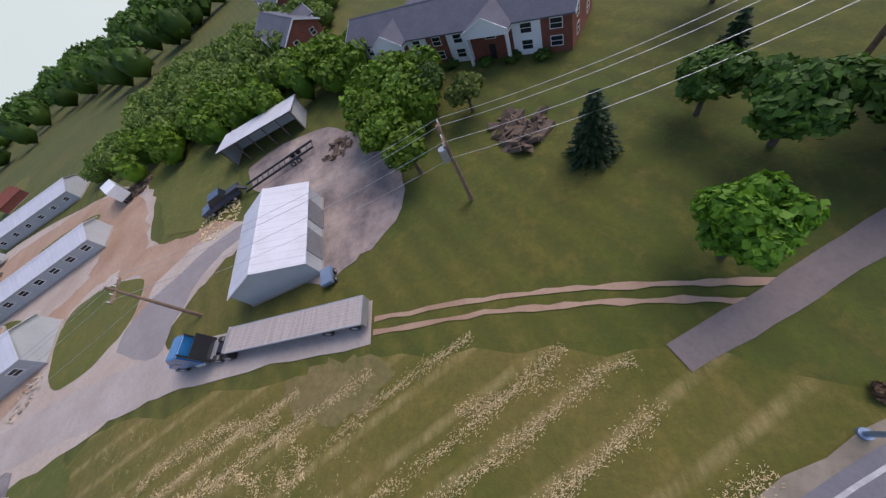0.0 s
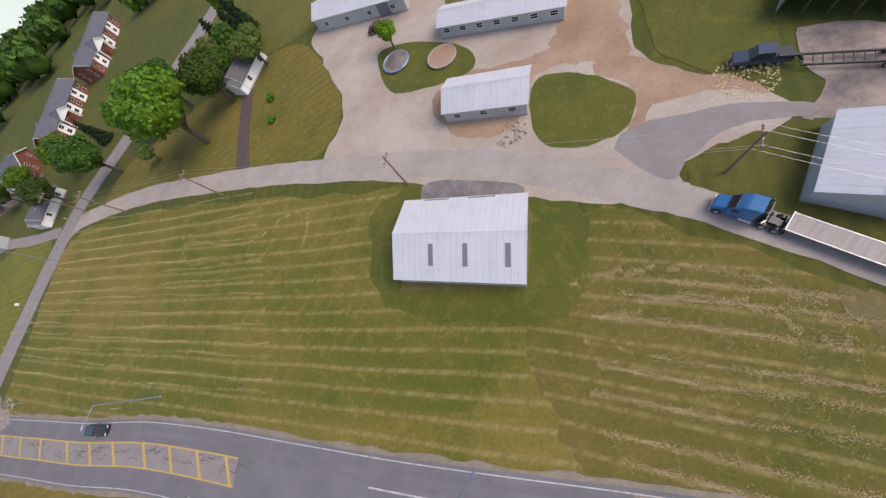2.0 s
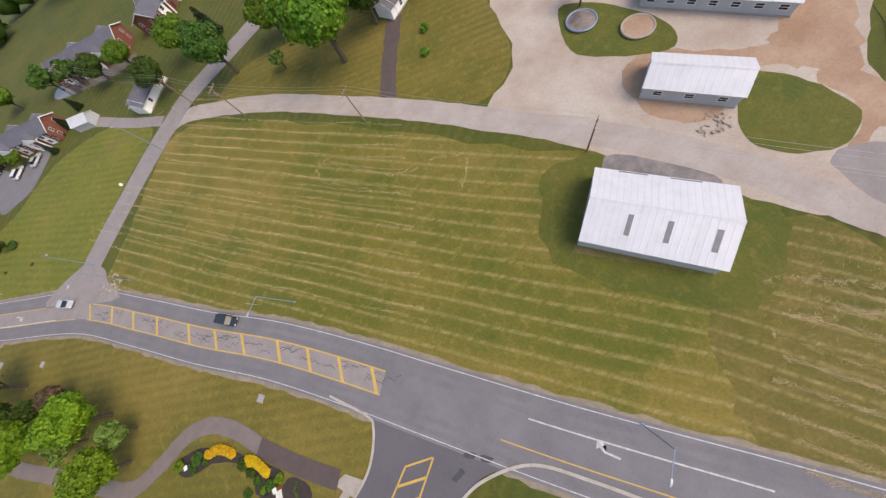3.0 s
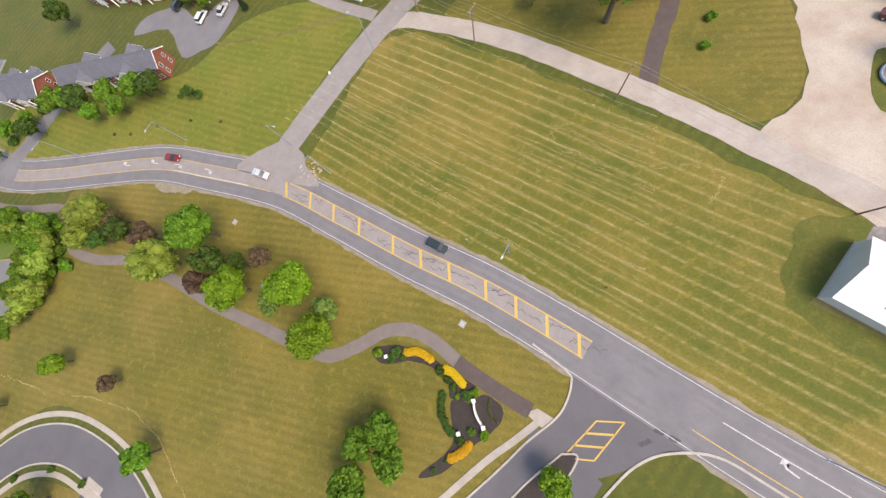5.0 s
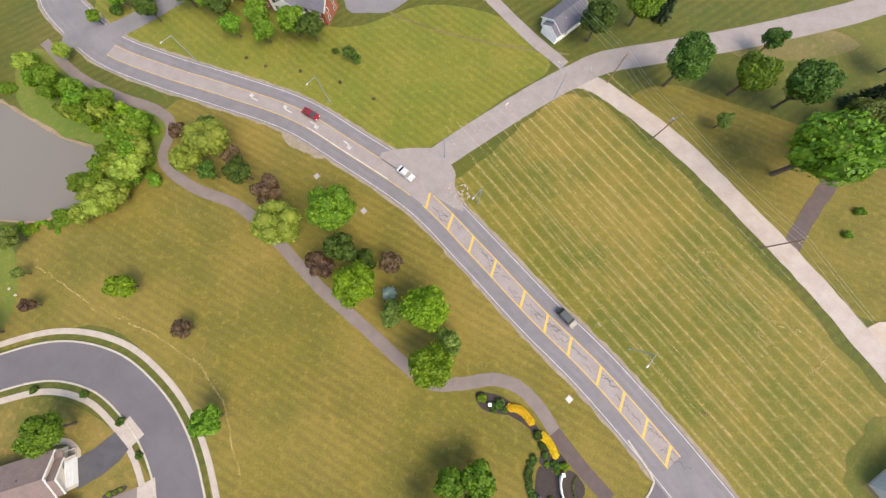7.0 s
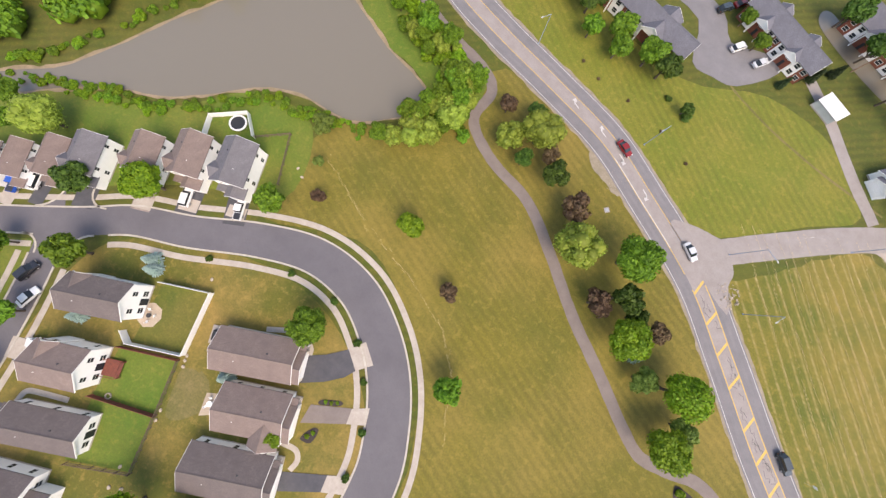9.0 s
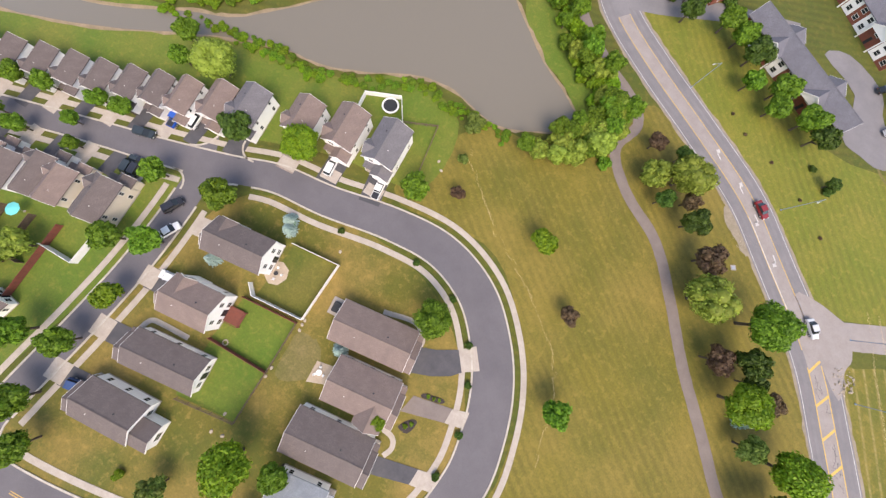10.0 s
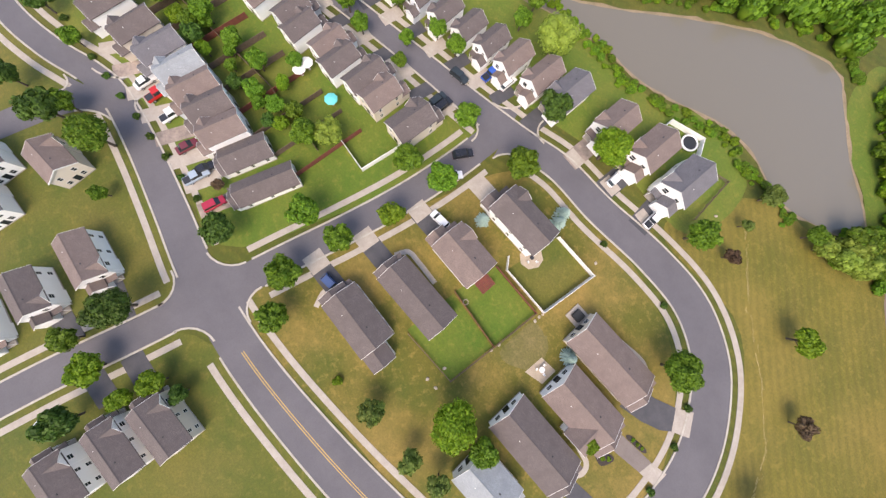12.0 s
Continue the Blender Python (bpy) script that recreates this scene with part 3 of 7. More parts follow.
patch("ground_shore_growth", [(-158.0, 81.0), (-149.5, 82.8), (-147.6, 95.4), (-152.3, 100.1), (-162.6, 104.4), (-175.7, 110.8), (-187.6, 120.9), (-193.2, 114.5), (-186.8, 100.8), (-175.2, 94.4), (-163.5, 90.2)], 0.012, GREEN_YARD, "lush rough grass along the lake shore", 5, 0.8, category="lawn")

# lake
LAKE = [(-157.8, 84.5), (-165.5, 76.3), (-174.5, 71.3), (-186.6, 71.6), (-196.0, 68.4), (-205.6, 60.6), (-214.6, 54.6), (-224.1, 51.3), (-234.9, 45.3), (-246.1, 36.8), (-262.2, 24.1), (-282.2, 12.5), (-284.6, 18.8), (-264.5, 29.7), (-248.3, 42.8), (-239.5, 49.2), (-230.9, 62.3), (-222.8, 76.5), (-214.4, 88.9), (-205.1, 98.7), (-196.0, 104.1), (-186.9, 100.0), (-175.2, 93.6), (-163.6, 89.4)]
SHORE_EDGE = [(x + dx, y + dy) for (x, y), (dx, dy) in zip(LAKE, [(0.7, 0)] + [(0.2, -0.6)] * 11 + [(-0.6, 0.7)] * 8 + [(0.3, 0.8)] * 4)]
patch("shore_mud", SHORE_EDGE, 0.02, MUD, "bare brown lake shore", 6, 0.8, category="shore")
patch("water_lake", LAKE, 0.035, WATER, "still grey-brown lake water", 6, 0.3, category="water")

# ---- main road ----
MAIN = smooth_line([(-179.0, 174.5), (-191.3, 153.2), (-188.0, 139.3), (-178.5, 128.9), (-167.7, 120.1), (-151.5, 113.1), (-133.2, 106.7), (-114.6, 99.6), (-100.2, 90.5), (-81.3, 77.2), (-68.4, 63.8), (-56.0, 50.0), (-44.3, 38.0), (-33.9, 25.6), (-24.4, 13.3), (-14.9, 1.0), (-6.7, -9.1), (1.5, -19.0), (11.2, -31.2), (21.0, -44.6), (27.0, -58.5), (31.5, -82.0), (38.0, -144.7)], 10)
ribbon("road_shoulder", MAIN, 11.8, 0.022, SHOULDER, None, 0, "dusty pale road shoulder", 0.5, category="shoulder")
road = ribbon("road_main", MAIN, 10.6, 0.034, ASPHALT, None, 0, "grey asphalt main road with a centre turn lane", category="road")


def near(line, p):
    return min(range(len(line)), key=lambda i: (line[i] - Vector((*p, 0))).length)


def stretch(line, a, b):
    i, j = near(line, a), near(line, b)
    return line[i:j + 1]


ribbon("turn_lane", stretch(MAIN, (-167.7, 120.1), (-30.7, 20.3)), 3.3, 0.040, LANE, road, label="paler centre lane")
for side, name in ((4.85, "edge_line"), (-4.85, "edge_line")):
    ribbon(name, sideways(MAIN, side), 0.13, 0.042, WHITE_LINE, road, label="white edge line")
hatch = stretch(MAIN, (-79.4, 75.3), (-29.7, 20.2))
ribbon("yellow_line", sideways(hatch, 1.75), 0.22, 0.046, YELLOW_LINE, road)
ribbon("yellow_line", sideways(hatch, -1.75), 0.22, 0.046, YELLOW_LINE, road)
step = len(hatch) / 10.2
for k in range(11):
    i = min(int(k * step), len(hatch) - 2)
    p = hatch[i]
    t = (hatch[i + 1] - p).normalized()
    n = Vector((-t.y, t.x, 0))
    ribbon("yellow_bar", [p - n * 1.75 + t * 1.0, p + n * 1.75 - t * 1.0], 0.55, 0.05, YELLOW_LINE, road)
for a, b, off in (((-167.7, 120.1), (-83.3, 78.2), 1.75), ((-167.7, 120.1), (-83.3, 78.2), -1.75), ((-18.9, 6.5), (31.5, -82.0), -1.9)):
    ribbon("yellow_line", sideways(stretch(MAIN, a, b), off), 0.16, 0.046, YELLOW_LINE, road)
ribbon("white_lane_line", sideways(stretch(MAIN, (-110.0, 96.7), (-89.2, 84.0)), -1.6), 0.2, 0.05, WHITE_LINE, road)
ribbon("white_lane_line", sideways(stretch(MAIN, (-16.7, 3.1), (-0.1, -17.0)), 1.7), 0.2, 0.05, WHITE_LINE, road)


def arrow(x, y, ang, bend):
    bm = bmesh.new()
    pts = [(-1.3, -0.12), (0.4, -0.12), (0.9, -0.55 * bend), (0.5, -0.85 * bend), (1.6, -1.05 * bend), (1.5, 0.05 * bend), (1.15, -0.25 * bend), (0.55, 0.14), (-1.3, 0.14)]
    f = bm.faces.new([bm.verts.new((u, v, 0)) for u, v in pts])
    bmesh.ops.triangulate(bm, faces=[f])
    ob = part("lane_arrow", bm, WHITE_LINE, road, "white painted turn arrow")
    ob.matrix_basis = pose(x, y, 0.084, 0, 0, ang)


for x, y, ang, bend in ((-100.2, 91.0, -37, 1), (-109.1, 96.7, -30, 1), (-116.4, 100.6, 150, 1), (-125.7, 104.2, 152, 1), (-10.1, -4.1, 122, 1), (2.0, -19.4, 122, 1)):
    arrow(x, y, ang, bend)
for off in (2.5, 4.0, -2.5, -4.0):
    ribbon("tyre_track", sideways(MAIN, off), 0.75, 0.0365, WORN, road, ragged=0.25, label="darker worn wheel track")
rng = random.Random(4)
for k in range(46):
    p, off = hatch[rng.randrange(len(hatch))], rng.uniform(-1.3, 1.3)
    line = [p + Vector((off + j * 0.5 + rng.uniform(-0.35, 0.35), rng.uniform(-0.5, 0.5) - j * 0.35, 0)) for j in range(5)]
    ribbon("tar_crack", line, 0.09, 0.044, TAR, road)

# side streets off the main road
SIDE = smooth_line([(-85.3, 80.2), (-78.2, 86.2), (-65.4, 95.3), (-53.0, 103.6), (-43.2, 109.2), (-33.8, 113.6), (-17.2, 116.6), (11.5, 122.3), (47.0, 133.0), (104.1, 162.0)], 8)
ribbon("road_side", SIDE, 6.6, 0.050, LANE, None, 0, "worn pale asphalt side road", 0.15, category="road")
patch("road_side_mouth", [(-92.0, 87.2), (-87.0, 89.4), (-81.1, 89.6), (-77.2, 89.0), (-73.3, 83.4), (-73.4, 79.7), (-71.4, 73.1), (-81.3, 79.1)], 0.046, LANE, "flared mouth of the side road", 3, category="road")
SOUTH = smooth_line([(-40.0, 6.1), (-45.7, 2.6), (-60.7, -3.9), (-86.3, -14.4), (-118.2, -28.6)], 8)
ribbon("road_south", SOUTH, 13.0, 0.0315, STREET, None, 0, "grey asphalt street joining the main road", category="road")
patch("road_south_mouth", [(-37.5, 23.7), (-34.7, 18.3), (-34.8, 16.4), (-36.9, 13.5), (-40.1, 11.4), (-45.3, 9.7), (-40.5, 2.5), (-33.2, 1.5), (-24.9, 2.6), (-18.5, -0.3), (-13.1, -6.2), (-8.6, -12.0), (-14.4, -1.1), (-24.2, 10.7)], 0.028, STREET, "flared street mouth", 3, category="road")
for pts in ([(-25.7, 6.1), (-24.4, 5.8), (-24.0, 4.9), (-25.0, 5.1)], [(-23.9, 4.6), (-22.5, 4.3), (-22.2, 3.4), (-23.5, 3.6)], [(-28.7, 4.8), (-27.1, 5.0), (-26.8, 4.3), (-28.3, 4.1)]):
    patch("road_stain", pts, 0.0352, TAR, "dark tar patch on asphalt", 4, 0.3, category="stain")
for pts in ([(-33.5, 9.6), (-29.3, 8.2), (-36.4, 4.1), (-41.1, 5.8)], ):
    bm = bmesh.new()
    ob = thing("painted_island", Matrix.Identity(4), "yellow painted traffic island hatching on asphalt", "marking")
    ring = [Vector((*p, 0)) for p in pts]
    for a, b in zip(ring, ring[1:] + ring[:1]):
        ribbon("yellow_line", [a, b], 0.25, 0.058, YELLOW_LINE, ob)
    for s in (0.33, 0.66):
        ribbon("yellow_bar", [ring[0].lerp(ring[3], s), ring[1].lerp(ring[2], s)], 0.35, 0.058, YELLOW_LINE, ob)
patch("median_island", [(-41.6, 6.3), (-39.0, 5.5), (-42.6, 2.5), (-49.9, -0.7), (-56.4, -4.0), (-58.5, -2.2), (-49.9, 2.7)], 0.16, MULCH, "planted median island with dark mulch", 4, category="median", thick=0.15)
ribbon("kerb_median", smooth_line([(-41.0, 6.4), (-38.7, 5.3), (-42.6, 2.2), (-49.9, -1.0), (-56.6, -4.4), (-58.9, -2.1), (-49.9, 3.0), (-41.0, 6.4)], 5), 0.3, 0.18, KERB, None, 0.17, "concrete kerb round the median", category="kerb")
ribbon("kerb_corner", smooth_line([(-38.6, 24.6), (-34.8, 18.4), (-34.9, 16.4), (-37.0, 13.7), (-39.9, 11.7), (-46.1, 9.5), (-54.0, 6.0), (-76.0, -2.9), (-109.7, -17.5)], 6), 0.35, 0.15, KERB, None, 0.14, "pale concrete kerb", category="kerb")
ribbon("kerb_corner_east", smooth_line([(-45.7, -5.9), (-35.2, -0.2), (-30.0, 1.9), (-24.9, 2.2), (-18.6, 0.1), (-13.6, -5.4), (-8.6, -12.0)], 6), 0.4, 0.15, KERB, None, 0.14, "pale concrete kerb", category="kerb")
ribbon("pavement_corner", smooth_line([(-43.0, 12.0), (-48.0, 10.3), (-55.9, 7.8), (-75.7, -0.3), (-109.3, -14.9)], 6), 1.2, 0.09, CONCRETE, None, 0.08, "pale concrete pavement", category="pavement")

# footpath through the park
WALK = smooth_line([(-187.4, 123.2), (-175.5, 112.3), (-162.5, 105.6), (-151.2, 101.3), (-146.2, 96.2), (-146.7, 87.1), (-138.1, 79.9), (-125.5, 74.7), (-115.1, 65.9), (-104.4, 55.4), (-94.2, 47.1), (-83.8, 38.4), (-78.5, 35.0), (-72.3, 35.0), (-65.1, 35.9), (-59.8, 34.2), (-56.0, 30.4), (-52.9, 25.5)], 8)
ribbon("footpath_park", WALK, 2.7, 0.03, PATHWAY, None, 0, "winding worn asphalt footpath", 0.12, category="footpath")
ribbon("footpath_corner", smooth_line([(-53.3, 25.9), (-48.6, 19.8), (-43.4, 14.0)], 5), 2.8, 0.034, BROWN_PATH, None, 0, "newer dark asphalt footpath", category="footpath")
patch("pavement_ramp", [(-44.4, 14.0), (-42.1, 14.1), (-40.0, 11.8), (-42.6, 11.0)], 0.06, CONCRETE, "pale concrete kerb ramp", smooth=False, category="pavement", thick=0.05)

# ---- farm road and yard ----
FARM = smooth_line([(-47.0, 107.0), (-40.0, 108.0), (-32.0, 102.4), (-19.4, 90.0), (-6.4, 73.0), (5.3, 56.2), (14.8, 40.6), (22.8, 27.4), (29.2, 13.7), (32.7, 1.0), (34.8, -9.4), (35.9, -26.0)], 8)
patch("yard_gravel", [(12.3, 44.4), (21.3, 49.1), (26.5, 54.2), (31.9, 67.4), (35.6, 75.4), (46.4, 76.2), (58.8, 73.9), (65.3, 64.4), (68.5, 43.7), (69.3, 31.2), (65.4, 20.9), (58.4, 14.6), (52.0, 10.1), (49.6, 2.8), (50.4, -5.9), (48.0, -9.2), (44.1, -6.3), (39.8, -3.4), (36.9, -3.4), (35.0, -6.9), (30.2, 1.0), (25.1, 11.9), (20.8, 23.1)], 0.022, GRAVEL,
      "pale gravel and dirt farmyard", 5, 0.8, category="yard")
patch("yard_dirt", [(48.7, 10.1), (52.8, 11.9), (58.4, 16.5), (65.5, 24.7), (68.6, 36.1), (66.0, 49.6), (61.3, 63.1), (53.9, 70.8), (48.7, 71.0), (53.0, 60.1), (59.8, 44.5), (61.7, 34.6), (57.0, 26.1), (51.1, 22.4), (47.7, 22.4), (43.2, 27.4), (37.6, 34.3), (31.3, 32.2), (29.9, 23.2), (34.6, 18.5), (40.7, 20.5), (45.1, 19.5), (47.8, 15.7)], 0.028, DIRT, "bare reddish dirt track", 5, 1.0, category="yard")
patch("yard_dirt_east", [(37.0, 3.7), (40.4, 3.8), (45.5, 3.2), (48.8, -1.6), (50.4, -5.9), (51.2, -1.6), (50.4, 4.6), (50.3, 11.9), (47.0, 13.8), (46.2, 8.2), (42.1, 5.0)], 0.0285, DIRT, "dusty tan strip beside a worn drive", 4, 0.8, category="yard")
ribbon("road_farm", FARM, lambda p: min(4.9, max(3.3, 3.3 + 0.06 * (p.y + 18))), 0.036, FARM_ASPHALT, None, 0, "pale worn asphalt farm road", 0.3, category="road")
patch("yard_old_paving", [(48.4, -9.6), (52.5, -10.0), (56.2, -5.9), (60.3, -5.1), (62.1, -15.1), (58.4, -21.4), (54.4, -25.2), (49.7, -27.5), (45.0, -27.6), (41.4, -24.5), (39.9, -21.4), (40.6, -19.0), (45.1, -18.9), (48.8, -15.7), (48.8, -10.9)], 0.026, SLAB, "stained broken paving with dark patches", 4, 0.8, category="yard")
patch("drive_old_asphalt", [(35.6, -2.6), (39.0, -3.0), (44.8, -5.1), (48.8, -10.0), (50.3, -10.0), (48.0, -4.2), (44.7, 0.1), (41.3, 3.7), (37.0, 4.6)], 0.032, LANE, "cracked grey drive", 4, 0.5, category="drive")
patch("ground_island", [(43.4, 20.0), (46.1, 13.8), (45.4, 6.9), (40.4, 5.0), (35.9, 7.7), (33.9, 12.8), (37.3, 17.5)], 0.042, MEADOW, "green grass island in the yard", 5, 0.3, category="lawn")
patch("ground_tank_island", [(31.7, 44.1), (34.7, 37.3), (41.3, 31.4), (44.7, 36.4), (42.4, 47.3), (37.6, 53.0)], 0.042, MEADOW, "grass round the tank rims", 5, 0.3, category="lawn")
patch("ground_shed_grass", [(51.2, -1.6), (55.6, -4.2), (59.9, -1.7), (65.9, 6.1), (73.8, 18.6), (80.1, 33.2), (78.9, 44.5), (70.8, 41.6), (68.5, 28.4), (59.1, 13.6), (52.8, 8.2)], 0.0197, MEADOW, "bright rough grass between the yard and the woods", 5, 0.8, category="lawn")
patch("ground_bare_turn", [(31.7, -19.2), (33.2, -21.6), (33.6, -25.5), (32.3, -27.9), (30.2, -25.6), (30.2, -21.6)], 0.0199, BARE, "worn bare patch in a mown field", 5, 0.9, category="ground")
patch("ground_barn_side", [(35.6, -6.0), (38.7, -3.9), (43.2, -5.9), (46.5, -10.1), (43.4, -11.7), (38.7, -13.4), (39.8, -19.0), (37.6, -23.0), (36.4, -15.9)], 0.024, LAWN, "green grass beside a metal barn", 4, 0.4, category="lawn")
patch("verge_worn", [(-117.0, 94.4), (-111.3, 92.5), (-105.3, 88.4), (-106.9, 87.0), (-111.6, 89.1), (-115.3, 91.0)], 0.0205, SHOULDER, "worn pale gravel verge", 4, 0.6, category="verge")
patch("ground_barn_foot", [(5.2, 17.1), (15.4, 2.9), (16.7, 3.6), (24.0, 8.0), (25.2, 9.5), (22.7, 8.7), (15.8, 5.0), (6.7, 17.6)], 0.0198, BARE, "worn brown soil along the barn's foot", smooth=False, ragged=0.5, category="ground")
patch("ground_yard_strip", [(52.9, 47.4), (59.6, 48.8), (64.0, 37.2), (62.5, 33.0), (57.5, 38.3), (52.7, 45.0)], 0.0322, MEADOW, "strip of grass between sheds", 5, 0.6, category="lawn")
patch("ground_north_meadow", [(35.2, 79.6), (53.3, 77.6), (68.2, 77.9), (84.5, 93.1), (104.7, 121.3), (56.9, 139.1), (15.5, 120.4), (7.2, 110.3), (22.5, 92.5)], 0.0196, MEADOW, "bright rough meadow beyond the farmyard", 5, 0.8, category="meadow")
patch("pad_stained", [(20.7, 24.5), (26.8, 12.8), (23.3, 10.5), (17.2, 21.6)], 0.04, STAINED, "dark stained loading pad", 4, 0.6, category="pad")
ribbon("track_rut", smooth_line([(36.0, -26.2), (36.2, -34.0), (35.9, -39.3), (35.3, -44.5), (34.6, -48.2)], 6), 0.32, 0.027, DIRT, None, 0, "bare dirt wheel rut in grass", 0.2, category="track")
ribbon("track_rut_near", smooth_line([(35.1, -26.2), (35.3, -34.0), (35.0, -39.4), (34.4, -44.6), (33.8, -47.3)], 6), 0.32, 0.027, DIRT, None, 0, "bare dirt wheel rut in grass", 0.2, category="track")
ribbon("drive_north", smooth_line([(31.9, -42.7), (34.0, -47.3), (36.4, -52.2), (39.6, -59.5), (43.0, -73.8)], 5), 1.4, 0.03, PATHWAY, None, 0, "grey asphalt path with a square end", 0.1, category="path")
# the dark asphalt tone of the house drive stands in for shade on it
ribbon("drive_house", smooth_line([(0.8, 62.6), (6.2, 69.8), (12.0, 77.0), (17.0, 82.6)], 5), 3.6, 0.03, BROWN_PATH, None, 0, "worn house driveway with shade put into its dark colour", 0.4, category="drive")
ribbon("drive_far_house", smooth_line([(-44.7, 112.7), (-54.4, 123.3), (-63.8, 135.2), (-76.5, 148.3)], 5), 3.4, 0.03, LANE, None, 0, "pale concrete driveway", 0.2, category="drive")
ribbon("road_apartment_drive", smooth_line([(-182.4, 124.2), (-175.7, 124.0), (-170.5, 125.3), (-162.2, 129.9), (-149.1, 139.9), (-142.6, 143.8), (-128.1, 151.3)], 6), 6.0, 0.045, ASPHALT, None, 0, "grey asphalt drive to the apartments", category="road")
ribbon("track_meadow", smooth_line([(-43.2, 116.0), (-57.7, 118.6), (-73.8, 122.9), (-89.8, 129.8), (-94.4, 134.3)], 5), 0.7, 0.0265, BARE, None, 0, "narrow trodden path in a lawn", 0.3, category="track")
patch("ground_ball_court", [(-3.9, 117.7), (4.1, 113.2), (20.0, 113.1), (30.7, 117.3), (22.7, 122.5), (7.0, 122.0)], 0.03, BARE, "bare dirt patch in a meadow", 4, 0.8, category="ground")

# ---- residential streets ----
LOOP = smooth_line([(-288.8, -17.9), (-264.9, -5.4), (-250.5, 1.9), (-237.5, 8.2), (-225.4, 13.8), (-211.5, 20.9), (-201.8, 26.5), (-189.6, 30.3), (-175.3, 36.0), (-162.3, 39.0), (-150.3, 36.9), (-141.0, 30.8), (-134.3, 23.4), (-129.6, 14.4), (-126.9, 4.8), (-127.6, -8.5), (-135.0, -22.5), (-145.0, -33.4)], 8)
CROSS = smooth_line([(-216.1, 18.7), (-212.6, 5.8), (-210.0, -8.0), (-208.6, -22.0), (-207.8, -36.0), (-206.8, -50.0), (-205.6, -68.4), (-204.9, -84.9), (-203.1, -105.9)], 8)
COLL = smooth_line([(-300.5, -75.6), (-284.0, -71.6), (-272.5, -66.3), (-263.0, -60.0), (-255.5, -56.8), (-243.0, -55.2), (-228.0, -54.4), (-214.6, -54.0), (-204.7, -53.0), (-192.0, -50.7), (-177.0, -46.4), (-159.0, -40.0), (-133.8, -29.5), (-105.5, -19.9), (-86.3, -14.4)], 8)
BRANCH = smooth_line([(-257.2, -58.6), (-258.6, -67.8), (-258.1, -79.2), (-256.7, -93.4)], 6)


def loop_width(p):
    return min(9.4, max(5.2, 8.9 + 0.035 * (p.x + 140)))


def coll_width(p):
    return min(9.4, max(5.2, 8.4 + 0.038 * (p.x + 183)))


for name, line, width, z in (("road_loop", LOOP, loop_width, 0.040), ("road_cross", CROSS, 6.2, 0.044), ("road_collector", COLL, coll_width, 0.048), ("road_branch", BRANCH, 6.0, 0.052)):
    ribbon(name, line, width, z, STREET, None, 0, "smooth grey asphalt residential street", category="road")
yl = stretch(COLL, (-194.6, -50.0), (-86.3, -14.4))
coll = bpy.data.objects["road_collector"]
ribbon("yellow_line", sideways(yl, 0.22), 0.14, 0.056, YELLOW_LINE, coll)
ribbon("yellow_line", sideways(yl, -0.22), 0.14, 0.056, YELLOW_LINE, coll)


def fillet(name, c, d1, d2, h1, h2, r=6.0):
    """The four rounded corners where two streets meet at c, with half widths h1 and h2."""
    d1, d2 = Vector((*d1, 0)).normalized(), Vector((*d2, 0)).normalized()
    for a in (1, -1):
        for b in (1, -1):
            p = Vector((*c, 0)) + d1 * a * h2 + d2 * b * h1
            q = p + (d1 * a + d2 * b) * r
            arc = [q - (d1 * a * math.sin(t) + d2 * b * math.cos(t)) * r for t in np.linspace(0, math.pi / 2, 7)]
            core = Vector((*c, 0))
            patch(name, [(v.x, v.y) for v in [core, *arc]], 0.0385, STREET, "rounded asphalt street corner", smooth=False, category="road")
            ribbon("kerb_" + name, arc, 0.4, 0.14, KERB, None, 0.13, "curved concrete kerb", category="kerb")


def verge(name, line, width, s, a, b, walk_off=2.3):
    """A kerb beside a street and a pavement beyond a strip of grass, on its left (s 1) or right (-1), between two places along it."""
    seg = stretch(line, a, b)

    def off(d):
        return lambda p: s * ((width(p) if callable(width) else width) / 2 + d)

    ribbon("kerb_" + name, sideways(seg, off(0.1)), 0.4, 0.14, KERB, None, 0.13, "pale concrete kerb", category="kerb")
    ribbon("pavement_" + name, sideways(seg, off(walk_off)), 1.3, 0.08, CONCRETE, None, 0.07, "pale concrete pavement", category="pavement")


fillet("road_corner_south", (-206.7, -53.0), (0.99, 0.18), (0.07, -0.99), 3.8, 3.1, 5.5)
fillet("road_corner_north", (-214.9, 19.2), (0.90, 0.44), (0.23, -0.97), 3.2, 3.1, 4.5)
fillet("road_corner_west", (-257.3, -59.3), (0.92, 0.39), (-0.14, -0.99), 2.9, 3.0, 4.5)
verge("loop_north", LOOP, loop_width, 1, (-288.8, -17.9), (-131.5, -16.0))
verge("loop_south_west", LOOP, loop_width, -1, (-288.8, -17.9), (-220.8, 16.2))
verge("loop_south", LOOP, loop_width, -1, (-205.9, 24.0), (-131.5, -16.0))
verge("cross_east", CROSS, 6.2, 1, (-211.5, 10.2), (-209.3, -43.5))
verge("cross_west", CROSS, 6.2, -1, (-213.1, 10.2), (-210.1, -43.3))
verge("coll_north", COLL, coll_width, 1, (-300.5, -73.6), (-216.0, -52.7))
verge("coll_north_east", COLL, coll_width, 1, (-202.4, -51.2), (-133.8, -29.1))
verge("coll_south", COLL, coll_width, -1, (-253.9, -57.9), (-213.1, -52.7))
verge("coll_south_west", COLL, coll_width, -1, (-300.5, -73.6), (-263.1, -62.0))
